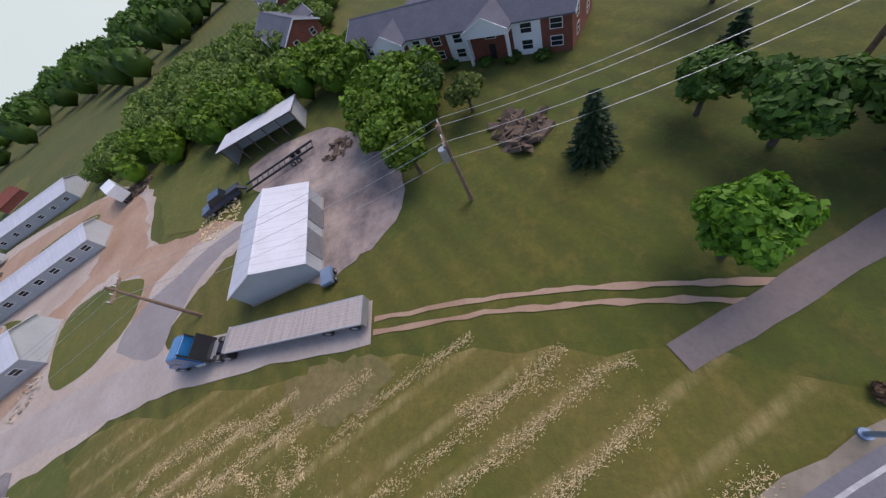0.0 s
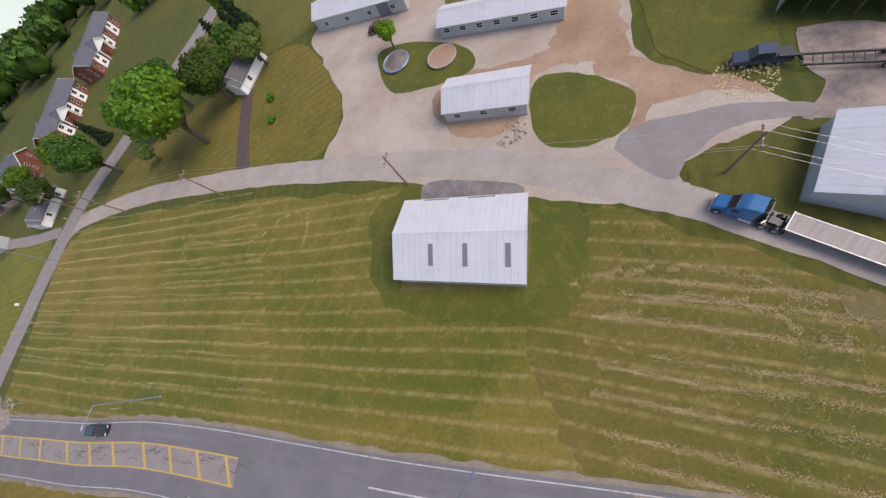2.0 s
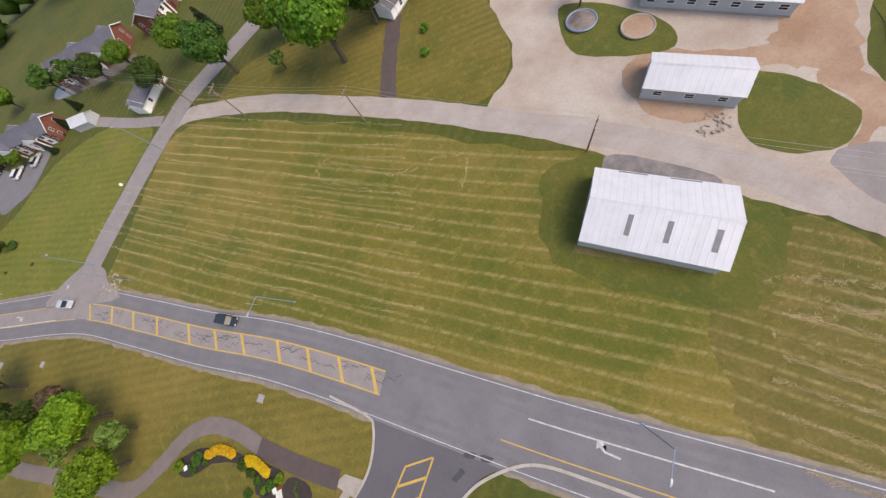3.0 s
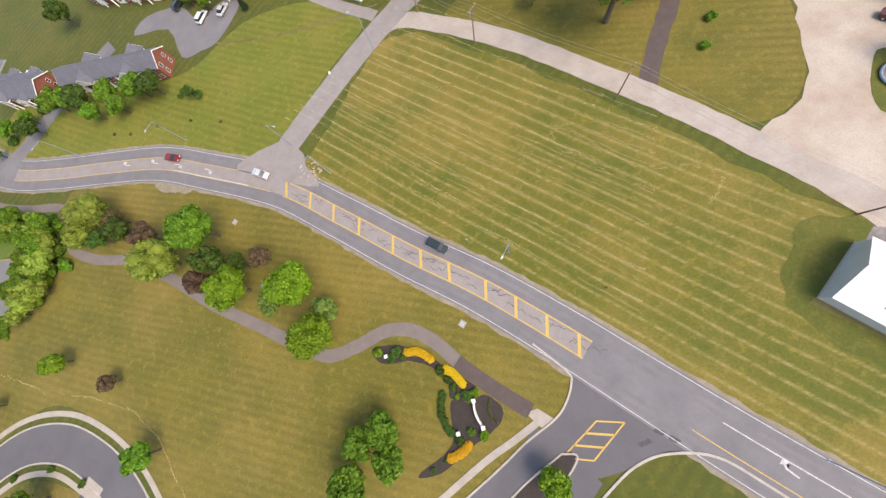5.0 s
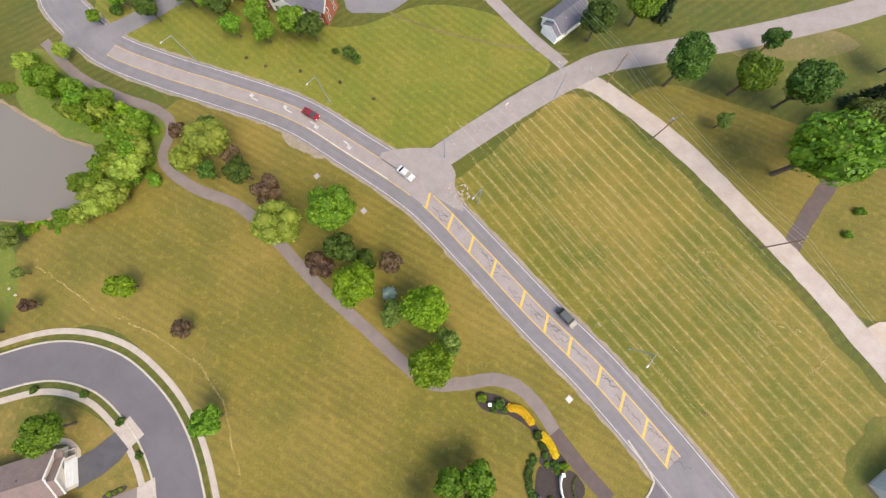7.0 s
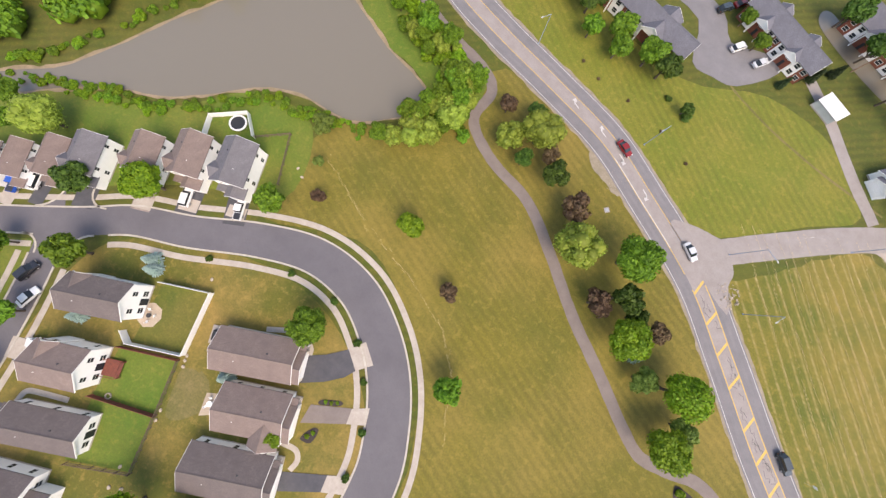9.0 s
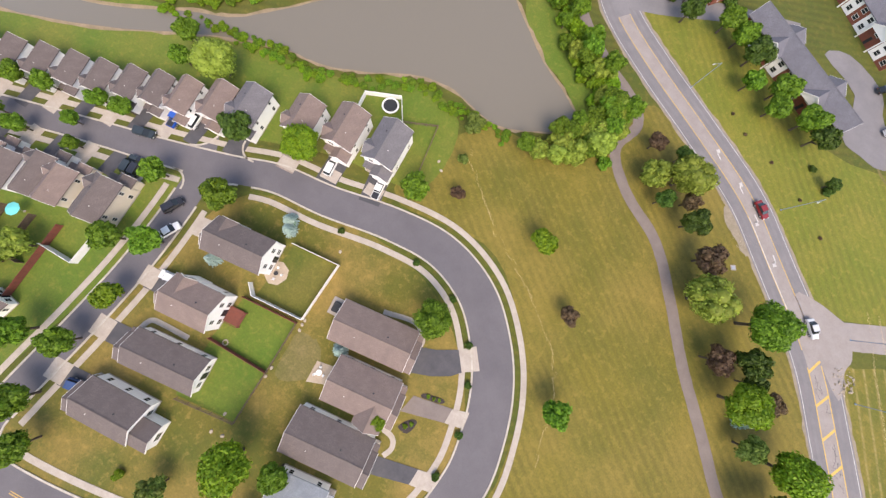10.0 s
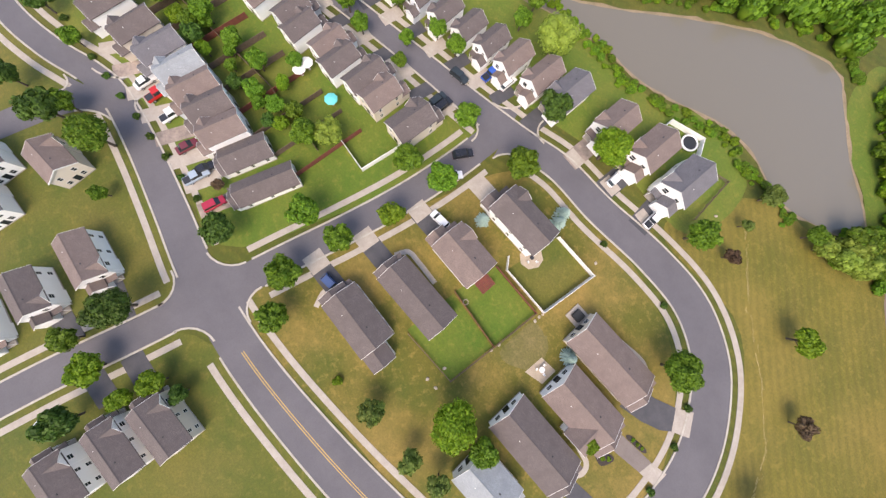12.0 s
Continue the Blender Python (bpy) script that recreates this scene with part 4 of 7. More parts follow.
verge("coll_south_east", COLL, coll_width, -1, (-196.2, -50.6), (-105.5, -19.9))
verge("west_a", CROSS, 6.2, 1, (-205.6, -62.3), (-201.1, -105.9))
verge("west_b", CROSS, 6.2, -1, (-205.6, -62.3), (-201.1, -105.9))


# ---- houses ----
def window(parent, x, y, z, w, h, axis, out):
    """A framed window with a dark pane on a wall that faces along an axis."""
    a = 0.05 * out
    def slab(d0, d1, u0, u1, z0, z1):
        lo, hi = sorted((d0, d1))
        return (lo, hi, u0, u1, z0, z1) if axis == "x" else (u0, u1, lo, hi, z0, z1)
    c = y if axis == "x" else x
    d = x if axis == "x" else y
    fr = bmesh.new()
    t = 0.09
    bx(fr, *slab(d, d + a, c - w / 2 - t, c + w / 2 + t, z - t, z))
    bx(fr, *slab(d, d + a, c - w / 2 - t, c + w / 2 + t, z + h, z + h + t))
    bx(fr, *slab(d, d + a, c - w / 2 - t, c - w / 2, z, z + h))
    bx(fr, *slab(d, d + a, c + w / 2, c + w / 2 + t, z, z + h))
    bx(fr, *slab(d, d + a, c - w / 2, c + w / 2, z + h / 2 - 0.03, z + h / 2 + 0.03))
    f = part("window", fr, TRIM, parent)
    part("pane", box(*slab(d, d + 0.4 * a, c - w / 2, c + w / 2, z, z + h)), GLASS, f, "dark window glass")


def gable_roof(parent, x0, x1, w, h, rise, material, over=0.35, axis="x", name="roof", mid=0.0):
    half = w / 2 + over
    drop = rise * over / (w / 2)
    for s in (1, -1):
        prof = [(mid, h + rise), (mid, h + rise + 0.2), (mid + s * half, h - drop + 0.2), (mid + s * half, h - drop)]
        part(name, prism(bmesh.new(), prof, x0 - over, x1 + over, axis), material, parent)
    for s, e in ((x0 - over, -0.06), (x1 + over, 0.06)):
        prof = [(mid - half, h - drop - 0.06), (mid, h + rise - 0.12), (mid + half, h - drop - 0.06), (mid + half, h - drop + 0.21), (mid, h + rise + 0.21), (mid - half, h - drop + 0.21)]
        part("fascia", prism(bmesh.new(), prof, *sorted((s, s + e)), axis), TRIM, parent)
    cap = [(mid - 0.18, h + rise + 0.17), (mid, h + rise + 0.26), (mid + 0.18, h + rise + 0.17)]
    part("ridge_cap", prism(bmesh.new(), cap, x0 - over, x1 + over, axis), material, parent)


def body(parent, x0, x1, y0, y1, h, rise, material, axis="x", name="wall"):
    lo, hi = (y0, y1) if axis == "x" else (x0, x1)
    a, b = (x0, x1) if axis == "x" else (y0, y1)
    return part(name, prism(bmesh.new(), [(lo, 0), (hi, 0), (hi, h), ((lo + hi) / 2, h + rise - 0.02), (lo, h)], a, b, axis), material, parent)


def house(x, y, ang, L, W, h, rise, front, roof, siding, label, wing=True, group="houses of the neighbourhood", porch=True, cross=0, step=0, size=1.0):
    """A gabled house with its ridge along its length; front: the end with the garage."""
    h = h + 0.6 if h > 4 else h
    ob = thing("house", pose(x, y, 0, 0, 0, ang) @ Matrix.Scale(size, 4), label, "house", group)
    a, b = -L / 2, L / 2
    part("foundation", box(a - 0.05, b + 0.05, -W / 2 - 0.05, W / 2 + 0.05, -0.05, 0.35), CONCRETE, ob)
    body(ob, a, b, -W / 2, W / 2, h, rise, siding)
    gable_roof(ob, a, b, W, h, rise, roof)
    e = b if front > 0 else a
    two = h > 4
    if wing:
        gw = W * (0.56 if two else 0.74)
        g0, g1 = (-W / 2 + 0.2, -W / 2 + 0.2 + gw)
        gh, gr = (3.0, gw * 0.30) if two else (h - 0.15, rise * 0.74)
        x0, x1 = sorted((e, e + front * (2.6 if two else 1.7)))
        body(ob, x0, x1, g0, g1, gh, gr, siding, "x", "garage_wall")
        gable_roof(ob, x0, x1, gw, gh, gr, roof, 0.3, "x", "garage_roof", (g0 + g1) / 2)
        d = x1 if front > 0 else x0
        dd = sorted((d, d + front * 0.06))
        door = part("garage_door", box(*dd, g0 + 0.6, g1 - 0.6, 0.05, 2.35), TRIM, ob)
        for k in range(4 if x > -235 else 0):
            part("door_panel", box(*sorted((d + front * 0.06, d + front * 0.09)), g0 + 0.7, g1 - 0.7, 0.15 + 0.55 * k, 0.60 + 0.55 * k), VINYL, door)
        if two:
            window(ob, e, W * 0.22, 3.5, 1.3, 1.3, "x", front)
            window(ob, e, -W * 0.2, 3.9, 1.1, 1.1, "x", front)
            # cross gable above the front
            cw = W * 0.45
            c0 = e - front * (cw / 2 + 0.8)
            for s in (1,):
                y0, y1 = sorted((0.0, s * (W / 2 + 0.35)))
                body(ob, c0 - cw / 2, c0 + cw / 2, 0.2, W / 2 + 0.25, h + 0.2, cw * 0.34, siding, "y", "dormer_wall")
                gable_roof(ob, 0.3, W / 2 + 0.25, cw, h + 0.2, cw * 0.34, roof, 0.3, "y", "dormer_roof", c0)
                window(ob, c0, W / 2 + 0.25, 3.6, 1.2, 1.2, "y", 1)
        f = sorted((e, e + front * 0.06))
        part("front_door", box(*f, W * 0.14, W * 0.14 + 0.95, 0.36, 2.4), DARK_STEEL, ob, "dark front door")
        if porch:
            part("porch_slab", box(*sorted((e, e + front * 1.7)), W * 0.06, W * 0.42, -0.02, 0.3), CONCRETE, ob)
            part("porch_post", box(*sorted((e + front * 1.5, e + front * 1.62)), W * 0.40, W * 0.40 + 0.12, 0.3, 2.5), TRIM, ob)
            part("porch_roof", box(*sorted((e, e + front * 1.8)), W * 0.05, W * 0.46, 2.5, 2.66), roof, ob)
    r = -front
    rear = b if r > 0 else a
    for yy in (-W * 0.26, W * 0.24):
        window(ob, rear, yy, 1.0, 1.2, 1.2, "x", r)
        if two:
            window(ob, rear, yy, 3.6, 1.0, 1.2, "x", r)
    part("patio_door", box(*sorted((rear, rear + r * 0.05)), -0.8, 0.8, 0.36, 2.4), GLASS, ob, "sliding glass patio door")
    for k, xx in enumerate(np.linspace(a + 2.2, b - 2.2, max(2, int(L / 4.5))) if x > -235 else ()):
        for s in (1, -1):
            window(ob, xx, s * W / 2, 1.0, 0.9, 1.2, "y", s)
            if two:
                window(ob, xx, s * W / 2, 3.6, 0.8, 1.2, "y", s)
    if cross:
        cw = W * 0.62
        c0 = e - front * (cw / 2 + 0.3)
        lo, hi = sorted((0.3 * cross, cross * (W / 2 + 1.6)))
        body(ob, c0 - cw / 2, c0 + cw / 2, lo, hi, h, rise * 0.8, siding, "y", "cross_wall")
        gable_roof(ob, lo, hi, cw, h + 0.02, rise * 0.8, roof, 0.3, "y", "cross_roof", c0)
        window(ob, c0, cross * (W / 2 + 1.6), 0.9, 1.6, 1.3, "y", cross)
    if step:
        sx = sorted((rear, rear + r * step))
        body(ob, *sx, -W * 0.5 + 0.2, W * 0.18, h - 0.4, rise * 0.6, siding, "x", "rear_wall")
        gable_roof(ob, *sx, W * 0.66, h - 0.4, rise * 0.6, roof, 0.3, "x", "rear_roof", -W * 0.15)
        window(ob, sx[1] if r > 0 else sx[0], -W * 0.16, 0.9, 1.8, 1.3, "x", r)
    vent = bx(bmesh.new(), -0.2, 0.2, -0.2, 0.2, 0, 0.25, 0.03)
    v = part("roof_vent", vent, DARK_STEEL, ob)
    v.matrix_basis = pose(L * 0.18, W * 0.12, h + rise * 0.76)
    p = part("vent_pipe", tube(bmesh.new(), (0, 0, -0.1), (0, 0, 0.4), 0.07, 0.07), TRIM, ob)
    p.matrix_basis = pose(-L * 0.2, -W * 0.2, h + rise * 0.6)
    return ob


BR, DK, GY = ROOF_BROWN, ROOF_DARK, ROOF_GREY
house(-161.2, 15.7, 17.1, 17.7, 9.0, 2.8, 2.0, 1, BR, TAN_SIDING, "long brown-roofed ranch house beside a curved street", size=0.93)
house(-155.5, 6.1, 16.8, 14.5, 9.6, 2.9, 2.2, 1, BR, SIDING, "brown-roofed house with white walls and a cross gable", cross=-1, size=0.93)
house(-153.7, -5.7, 16.5, 17.2, 9.4, 2.8, 2.0, 1, DK, SIDING, "long dark-roofed ranch house beside a curved street", size=0.93)
house(-151.4, -17.2, 17.7, 11.0, 9.0, 2.9, 2.1, 1, ROOF_PALE, SIDING, "house with a pale grey shingle roof", size=0.92)
house(-194.3, 11.4, 17.0, 14.2, 8.0, 5.0, 2.0, -1, DK, SIDING, "tall white house with a dark brown roof and fenced yard", size=0.89)
house(-192.9, -2.9, 15.6, 11.8, 8.6, 4.6, 2.0, -1, BR, SIDING, "brown-roofed house with a red timber deck", size=0.88)
house(-189.1, -15.0, 16.6, 17.6, 8.0, 2.9, 1.9, -1, DK, SIDING, "long narrow house with a plain dark brown roof", size=0.88)
house(-189.9, -27.4, 13.8, 14.0, 8.4, 3.4, 2.1, -1, DK, SIDING, "dark-roofed house with a stepped roof and white gable", step=4.4, size=0.88)
for x, y, L, W, h, roof, sid, fr, ang in (
        (-223.5, -34.1, 18.6, 8.0, 2.9, DK, SIDING, -1, 97), (-231.5, -35.5, 14.4, 8.6, 2.9, DK, SIDING, -1, 98), (-237.2, -37.4, 12.5, 8.2, 5.0, BR, SIDING, -1, 100),
        (-243.0, -38.1, 12.5, 8.2, 5.0, DK, SIDING, -1, 102), (-248.2, -39.4, 13, 8.2, 5.0, BR, GREY_SIDING, -1, 105), (-253.6, -40.6, 13, 8.2, 5.0, ROOF_PALE, SIDING, -1, 108),
        (-259.6, -42.9, 13, 8.2, 5.0, GY, SIDING, -1, 110), (-266.1, -46.1, 13, 8.2, 5.0, DK, TAN_SIDING, -1, 112), (-274.0, -50.0, 13, 8.2, 5.0, DK, SIDING, -1, 112)):
    house(x, y, ang - 6.4, L * 0.95, W * 0.92, h, 2.1, fr, roof, sid, "white-sided house in a close row with a fenced yard", group="houses in the middle row", size=0.71)
for i, (x, y, L, W, roof, sid) in enumerate((
        (-223.9, -2.0, 12.4, 8.8, DK, TAN_SIDING), (-231.6, -3.5, 11, 8.0, BR, TAN_SIDING), (-237.6, -6.9, 13, 7.6, DK, SIDING), (-242.6, -8.6, 12, 8.2, DK, SIDING), (-248.2, -11.1, 12, 8.2, BR, SIDING),
        (-253.4, -13.3, 12, 8.2, DK, SIDING), (-258.7, -15.6, 12, 8.2, DK, GREY_SIDING), (-264.5, -18.3, 12, 8.2, BR, SIDING), (-270.5, -21.9, 12, 8.2, DK, SIDING), (-277.0, -26.4, 12, 8.2, DK, SIDING))):
    house(x + 0.4 * (-1) ** i, y + 1.0 * (-1) ** i, 104.6 + i, L * 0.95, W * 0.9, 4.8, 2.1, 1, roof, sid, "two-storey house in a close row along the street", group="houses in the inner row", size=max(0.66, 0.77 - 0.027 * i))
for i, (x, y, L, W, roof, sid) in enumerate((
        (-187.2, 48.5, 12, 8.4, GY, SIDING), (-196.8, 45.3, 12, 8.4, BR, SIDING), (-205.7, 40.8, 11, 8.2, BR, SIDING), (-216.4, 34.5, 12.4, 8.6, GY, SIDING), (-222.3, 30.6, 12.6, 7.6, BR, SIDING),
        (-228.8, 26.5, 12.4, 7.4, BR, SIDING), (-234.5, 23.7, 12, 7.6, DK, SIDING), (-240.0, 20.6, 12, 7.8, DK, SIDING), (-245.7, 17.3, 12, 7.8, DK, SIDING), (-251.7, 14.4, 12, 7.8, DK, GREY_SIDING),
        (-257.9, 11.3, 12, 7.8, DK, SIDING), (-264.3, 8.0, 12, 7.8, DK, SIDING), (-270.7, 4.4, 12, 7.8, BR, SIDING), (-277.2, 0.5, 12, 7.8, DK, SIDING), (-283.6, -3.4, 12, 7.8, DK, SIDING))):
    house(x, y, 104.3 + i * 0.7, L * 0.9, W * 0.92, 4.5, 2.2, -1, roof, sid, "two-storey white house between the street and the lake", group="houses along the lake", size=max(0.66, 0.92 - 0.040 * i))
for x, y, L, W, roof, sid, ang, fr in ((-222.6, -70.2, 15, 9.0, BR, SIDING, 18, 1), (-244.0, -69.6, 12, 9.5, BR, TAN_SIDING, 30, -1), (-220.1, -81.0, 13, 9, DK, SIDING, 18, 1), (-218.1, -91.5, 13, 9, BR, SIDING, 16, 1),
                                       (-186.7, -75.2, 15.6, 9.0, DK, SIDING, 25, -1), (-187.1, -66.8, 15.6, 9.6, DK, TAN_SIDING, 26, -1), (-185.8, -85.1, 14, 9.6, DK, SIDING, 25, -1), (-249.5, -81.8, 12, 9, DK, SIDING, 30, -1), (-240.5, -84.3, 12, 9, GY, SIDING, 25, -1)):
    house(x, y, ang - 9.9, L, W, 4.8, 2.2, fr, roof, sid, "two-storey house with a dark hipped front and white walls", group="houses west of the crossing", size=0.66)
house(21.0, 86.5, 20.9, 10.5, 7.0, 2.8, 1.8, -1, GY, SIDING, "small white farmhouse with a dark roof among trees", group="farm buildings", porch=False, size=0.91)
house(-44.0, 126.0, 40.3, 12, 8, 2.8, 1.8, -1, ROOF_BLUE, SIDING, "white house with a slate grey roof", group="farm buildings", porch=False, size=0.86)


# ---- barns ----
def barn(x, y, ang, L, W, h, rise, label, skylights=False, doors=(), roof=None, wall=None, openings=0, over=0.3, size=1.0):
    roof, wall = roof or METAL_ROOF, wall or METAL_WALL
    ob = thing("barn", pose(x, y, 0, 0, 0, ang) @ Matrix.Scale(size, 4), label, "barn", "farm buildings")
    a, b = -L / 2, L / 2
    part("foundation", box(a - 0.08, b + 0.08, -W / 2 - 0.08, W / 2 + 0.08, -0.05, 0.3), CONCRETE, ob)
    body(ob, a, b, -W / 2, W / 2, h, rise, wall)
    half, drop = W / 2 + over, rise * over / (W / 2)
    n = max(6, int(L / 0.95))
    for s in (1, -1):
        for k in range(n):
            u0, u1 = a - over + (L + 2 * over) * k / n, a - over + (L + 2 * over) * (k + 1) / n
            lift = 0.012 * (k % 2)
            prof = [(0, h + rise + lift), (0, h + rise + 0.07 + lift), (s * half, h - drop + 0.07 + lift), (s * half, h - drop + lift)]
            part("roof_sheet", prism(bmesh.new(), prof, u0, u1), roof, ob)
    part("ridge_cap", prism(bmesh.new(), [(-0.3, h + rise), (0, h + rise + 0.14), (0.3, h + rise)], a - over, b + over), roof, ob)
    if skylights:
        for xx in (-3.5, 1.5, 7.2):
            s = -1
            y0, y1 = -0.12 * W, -0.36 * W
            z0, z1 = h + rise * (1 - 0.24) + 0.085, h + rise * (1 - 0.72) + 0.085
            part("skylight", prism(bmesh.new(), [(y0, z0), (y0, z0 + 0.02), (y1, z1 + 0.02), (y1, z1)], xx - 0.36, xx + 0.36), SKYLIGHT, ob, "dull grey translucent roof sheet")
    for xx, w, hh, s in doors:
        lo, hi = sorted((s * W / 2, s * (W / 2 + 0.08)))
        part("sliding_door", box(xx - w / 2, xx + w / 2, lo, hi, 0.05, hh), SKYLIGHT, ob, "grey sliding barn door")
    for k in range(openings):
        xx = a + L * (k + 0.5) / openings
        window(ob, xx, -W / 2, 1.2, 1.2, 0.8, "y", -1)
        window(ob, xx, W / 2, 1.2, 1.2, 0.8, "y", 1)
    return ob


barn(15.8, 13.5, -56.4, 18.4, 12.2, 3.0, 2.2, "large white metal barn with three dull skylight strips in the field", True, ((-4, 4, 3.2, 1), (3, 4, 3.2, 1)), size=0.92)
barn(44.2, -16.2, 12.9, 11.6, 9.4, 3.0, 1.8, "white metal barn with rust-streaked roof beside the stained yard", doors=((-2.5, 3.2, 3, -1), (2, 3.2, 3, -1)), size=0.78)
barn(36.6, 24.8, -59.5, 13.4, 6.8, 2.7, 1.6, "white metal shed beside the grass island", doors=((2, 3, 2.6, 1),), openings=3, size=0.94)
barn(51.6, 33.2, -63.9, 22.6, 5.2, 2.6, 1.1, "long low white shed with a row of openings", openings=7, size=0.93)
barn(46.0, 65.6, -60.5, 25.0, 7.0, 3.2, 1.4, "long white metal shed at the yard's edge", doors=((7, 3, 2.8, -1),), openings=4, size=0.90)
barn(71.6, 61.0, -68.0, 26.0, 7.0, 3.0, 1.5, "long white barn on the far side of the yard", openings=6, size=0.83)
barn(87.0, 97.0, -20.4, 14.0, 10.0, 4.0, 3.0, "dark red old barn in front of the woods", roof=RED_WOOD, wall=RED_WOOD, size=0.5)

# open-fronted shed
shed = thing("open_shed", pose(64.4, -6.6, 0, 0, 0, -78.0) @ Matrix.Scale(0.76, 4), "open-fronted pole shed with a rusty white metal roof", "shed", "farm buildings")
part("back_wall", box(-7.6, 7.6, 2.7, 2.85, 0, 3.2), METAL_WALL, shed)
for s in (-7.55, 7.4):
    part("end_wall", box(s, s + 0.15, -2.6, 2.7, 0, 3.2), METAL_WALL, shed)
for k in range(16):
    u = -7.9 + 15.8 * k / 16
    part("roof_sheet", prism(bmesh.new(), [(-3.2, 3.75), (-3.2, 3.83), (3.1, 3.28), (3.1, 3.2)], u, u + 15.8 / 16 - 0.01), METAL_ROOF, shed)
for k in range(6):
    part("post", tube(bmesh.new(), (-7.4 + 2.96 * k, -2.7, -0.05), (-7.4 + 2.96 * k, -2.7, 3.7), 0.11, 0.10), WOOD, shed)
part("beam", box(-7.6, 7.6, -2.8, -2.6, 3.45, 3.7), WOOD, shed)

# tank rims
for x, y, r, label in ((37.3, 47.3, 2.6, "round blue tank rim with a torn cover"), (41.3, 38.6, 2.6, "round concrete tank rim filled with earth")):
    tk = thing("round_tank", pose(x, y, 0), label, "tank")
    bm = bmesh.new()
    for k in range(28):
        a0, a1 = k * math.tau / 28, (k + 1) * math.tau / 28
        tube(bm, (r * math.cos(a0), r * math.sin(a0), 0.35), (r * math.cos(a1), r * math.sin(a1), 0.35), 0.18, 0.18, 6)
    part("rim", bm, LAMP_BLUE if y > 45 else CONCRETE, tk)
    bm = bmesh.new()
    bmesh.ops.create_cone(bm, cap_ends=True, segments=28, radius1=r, radius2=r * 0.96, depth=0.4)
    ob = part("filling", bm, SLAB if y > 45 else DIRT, tk)
    ob.matrix_basis = pose(0, 0, 0.18)


# ---- apartment blocks ----
def apartments(x, y, ang, L, W, bays, label, front=-1, size=1.0):
    """Two low storeys of brick and white panels with gabled porticoes on columns."""
    ob = thing("apartment_block", pose(x, y, 0, 0, 0, ang) @ Matrix.Scale(size, 4), label, "apartments", "apartment blocks")
    a, b, h, rise = -L / 2, L / 2, 4.9, 2.5
    body(ob, a, b, -W / 2, W / 2, h, rise, BRICK)
    gable_roof(ob, a, b, W, h, rise, ROOF_BLUE, 0.5)
    plan = "BWPWBWPWB" if bays > 5 else "BWPWBWB"
    wide = L / (len(plan) + 0.7 * plan.count("P"))
    u = a
    for kind in plan:
        w = wide * (1.7 if kind == "P" else 1.0)
        c = u + w / 2
        u += w
        for s in (-1, 1):
            lo, hi = sorted((s * W / 2, s * (W / 2 + (1.5 if kind == "P" else 0.07))))
            if kind == "W":
                part("white_panel", box(c - w / 2, c + w / 2, lo, hi, 0.1, h - 0.15), SIDING, ob, "white siding panel")
            if kind == "P":
                part("pediment", prism(bmesh.new(), [(c - w / 2, h - 0.9), (c + w / 2, h - 0.9), (c + w / 2, h - 0.1), (c, h + w * 0.26), (c - w / 2, h - 0.1)], lo, hi, "y"), SIDING, ob, "white gable")
                gable_roof(ob, lo if s < 0 else 0.8, hi if s > 0 else -0.8, w, h - 0.1, w * 0.26, ROOF_BLUE, 0.3, "y", "portico_roof", c)
                for q in (-1, 1):
                    e = s * (W / 2 + 1.3)
                    part("column", box(c + q * (w / 2 - 0.25) - 0.2, c + q * (w / 2 - 0.25) + 0.2, e - 0.2, e + 0.2, 0, h - 0.9), TRIM, ob)
                part("entrance_door", box(c - 0.5, c + 0.5, *sorted((s * W / 2, s * (W / 2 + 0.06))), 0.1, 2.2), DARK_STEEL, ob)
                window(ob, c, s * W / 2, 3.0, 1.6, 1.1, "y", s)
            else:
                for z in (0.9, 3.1):
                    window(ob, c, s * W / 2 + (0.07 * s if kind == "W" else 0), z, 1.5, 1.2, "y", s)
    for s in (a, b):
        for yy in (-W / 4, W / 4):
            for z in (0.9, 3.1):
                window(ob, s, yy, z, 1.0, 1.2, "x", 1 if s > 0 else -1)
    return ob


apartments(67.6, -33.8, 61.0, 42, 9.5, 7, "two-storey red brick apartments with white gabled bays", size=0.66)
apartments(92.5, -3.0, 40.0, 26, 9, 5, "white and brick apartments with a grey roof by the woods", size=0.76)
apartments(97.9, -42.5, 57.1, 30, 9, 5, "grey-roofed apartments behind a lawn", size=0.75)
apartments(118.7, 7.7, 36.1, 28, 9, 5, "grey-roofed apartments beyond the woods", size=0.79)
apartments(111.7, -72.3, 66.7, 32, 9, 5, "grey-roofed apartments in the distance", size=0.75)
apartments(-123.9, 135.9, -19.8, 44, 8, 9, "two-storey red brick and white apartments above a lawn", size=0.84)
apartments(-85.2, 149.0, -28.7, 30, 8.5, 7, "grey-roofed white apartments beside a parking lot", size=0.81)
apartments(-159.7, 148.2, -26.0, 26, 11, 7, "brick and white apartments near the main road bend", size=0.81)
apartments(-55.7, 161.9, -25.1, 34, 11, 7, "grey-roofed white apartments beyond the parking lot", size=0.83)
apartments(-25.4, 159.8, 50.2, 30, 10, 5, "grey-roofed apartments behind trees", size=0.85)
apartments(-0.7, 177.8, 50.3, 34, 10, 5, "grey-roofed apartments in the distance", size=0.84)
apartments(-117.0, 169.2, -29.0, 40, 11, 7, "white and brick apartments in the distance", size=0.83)
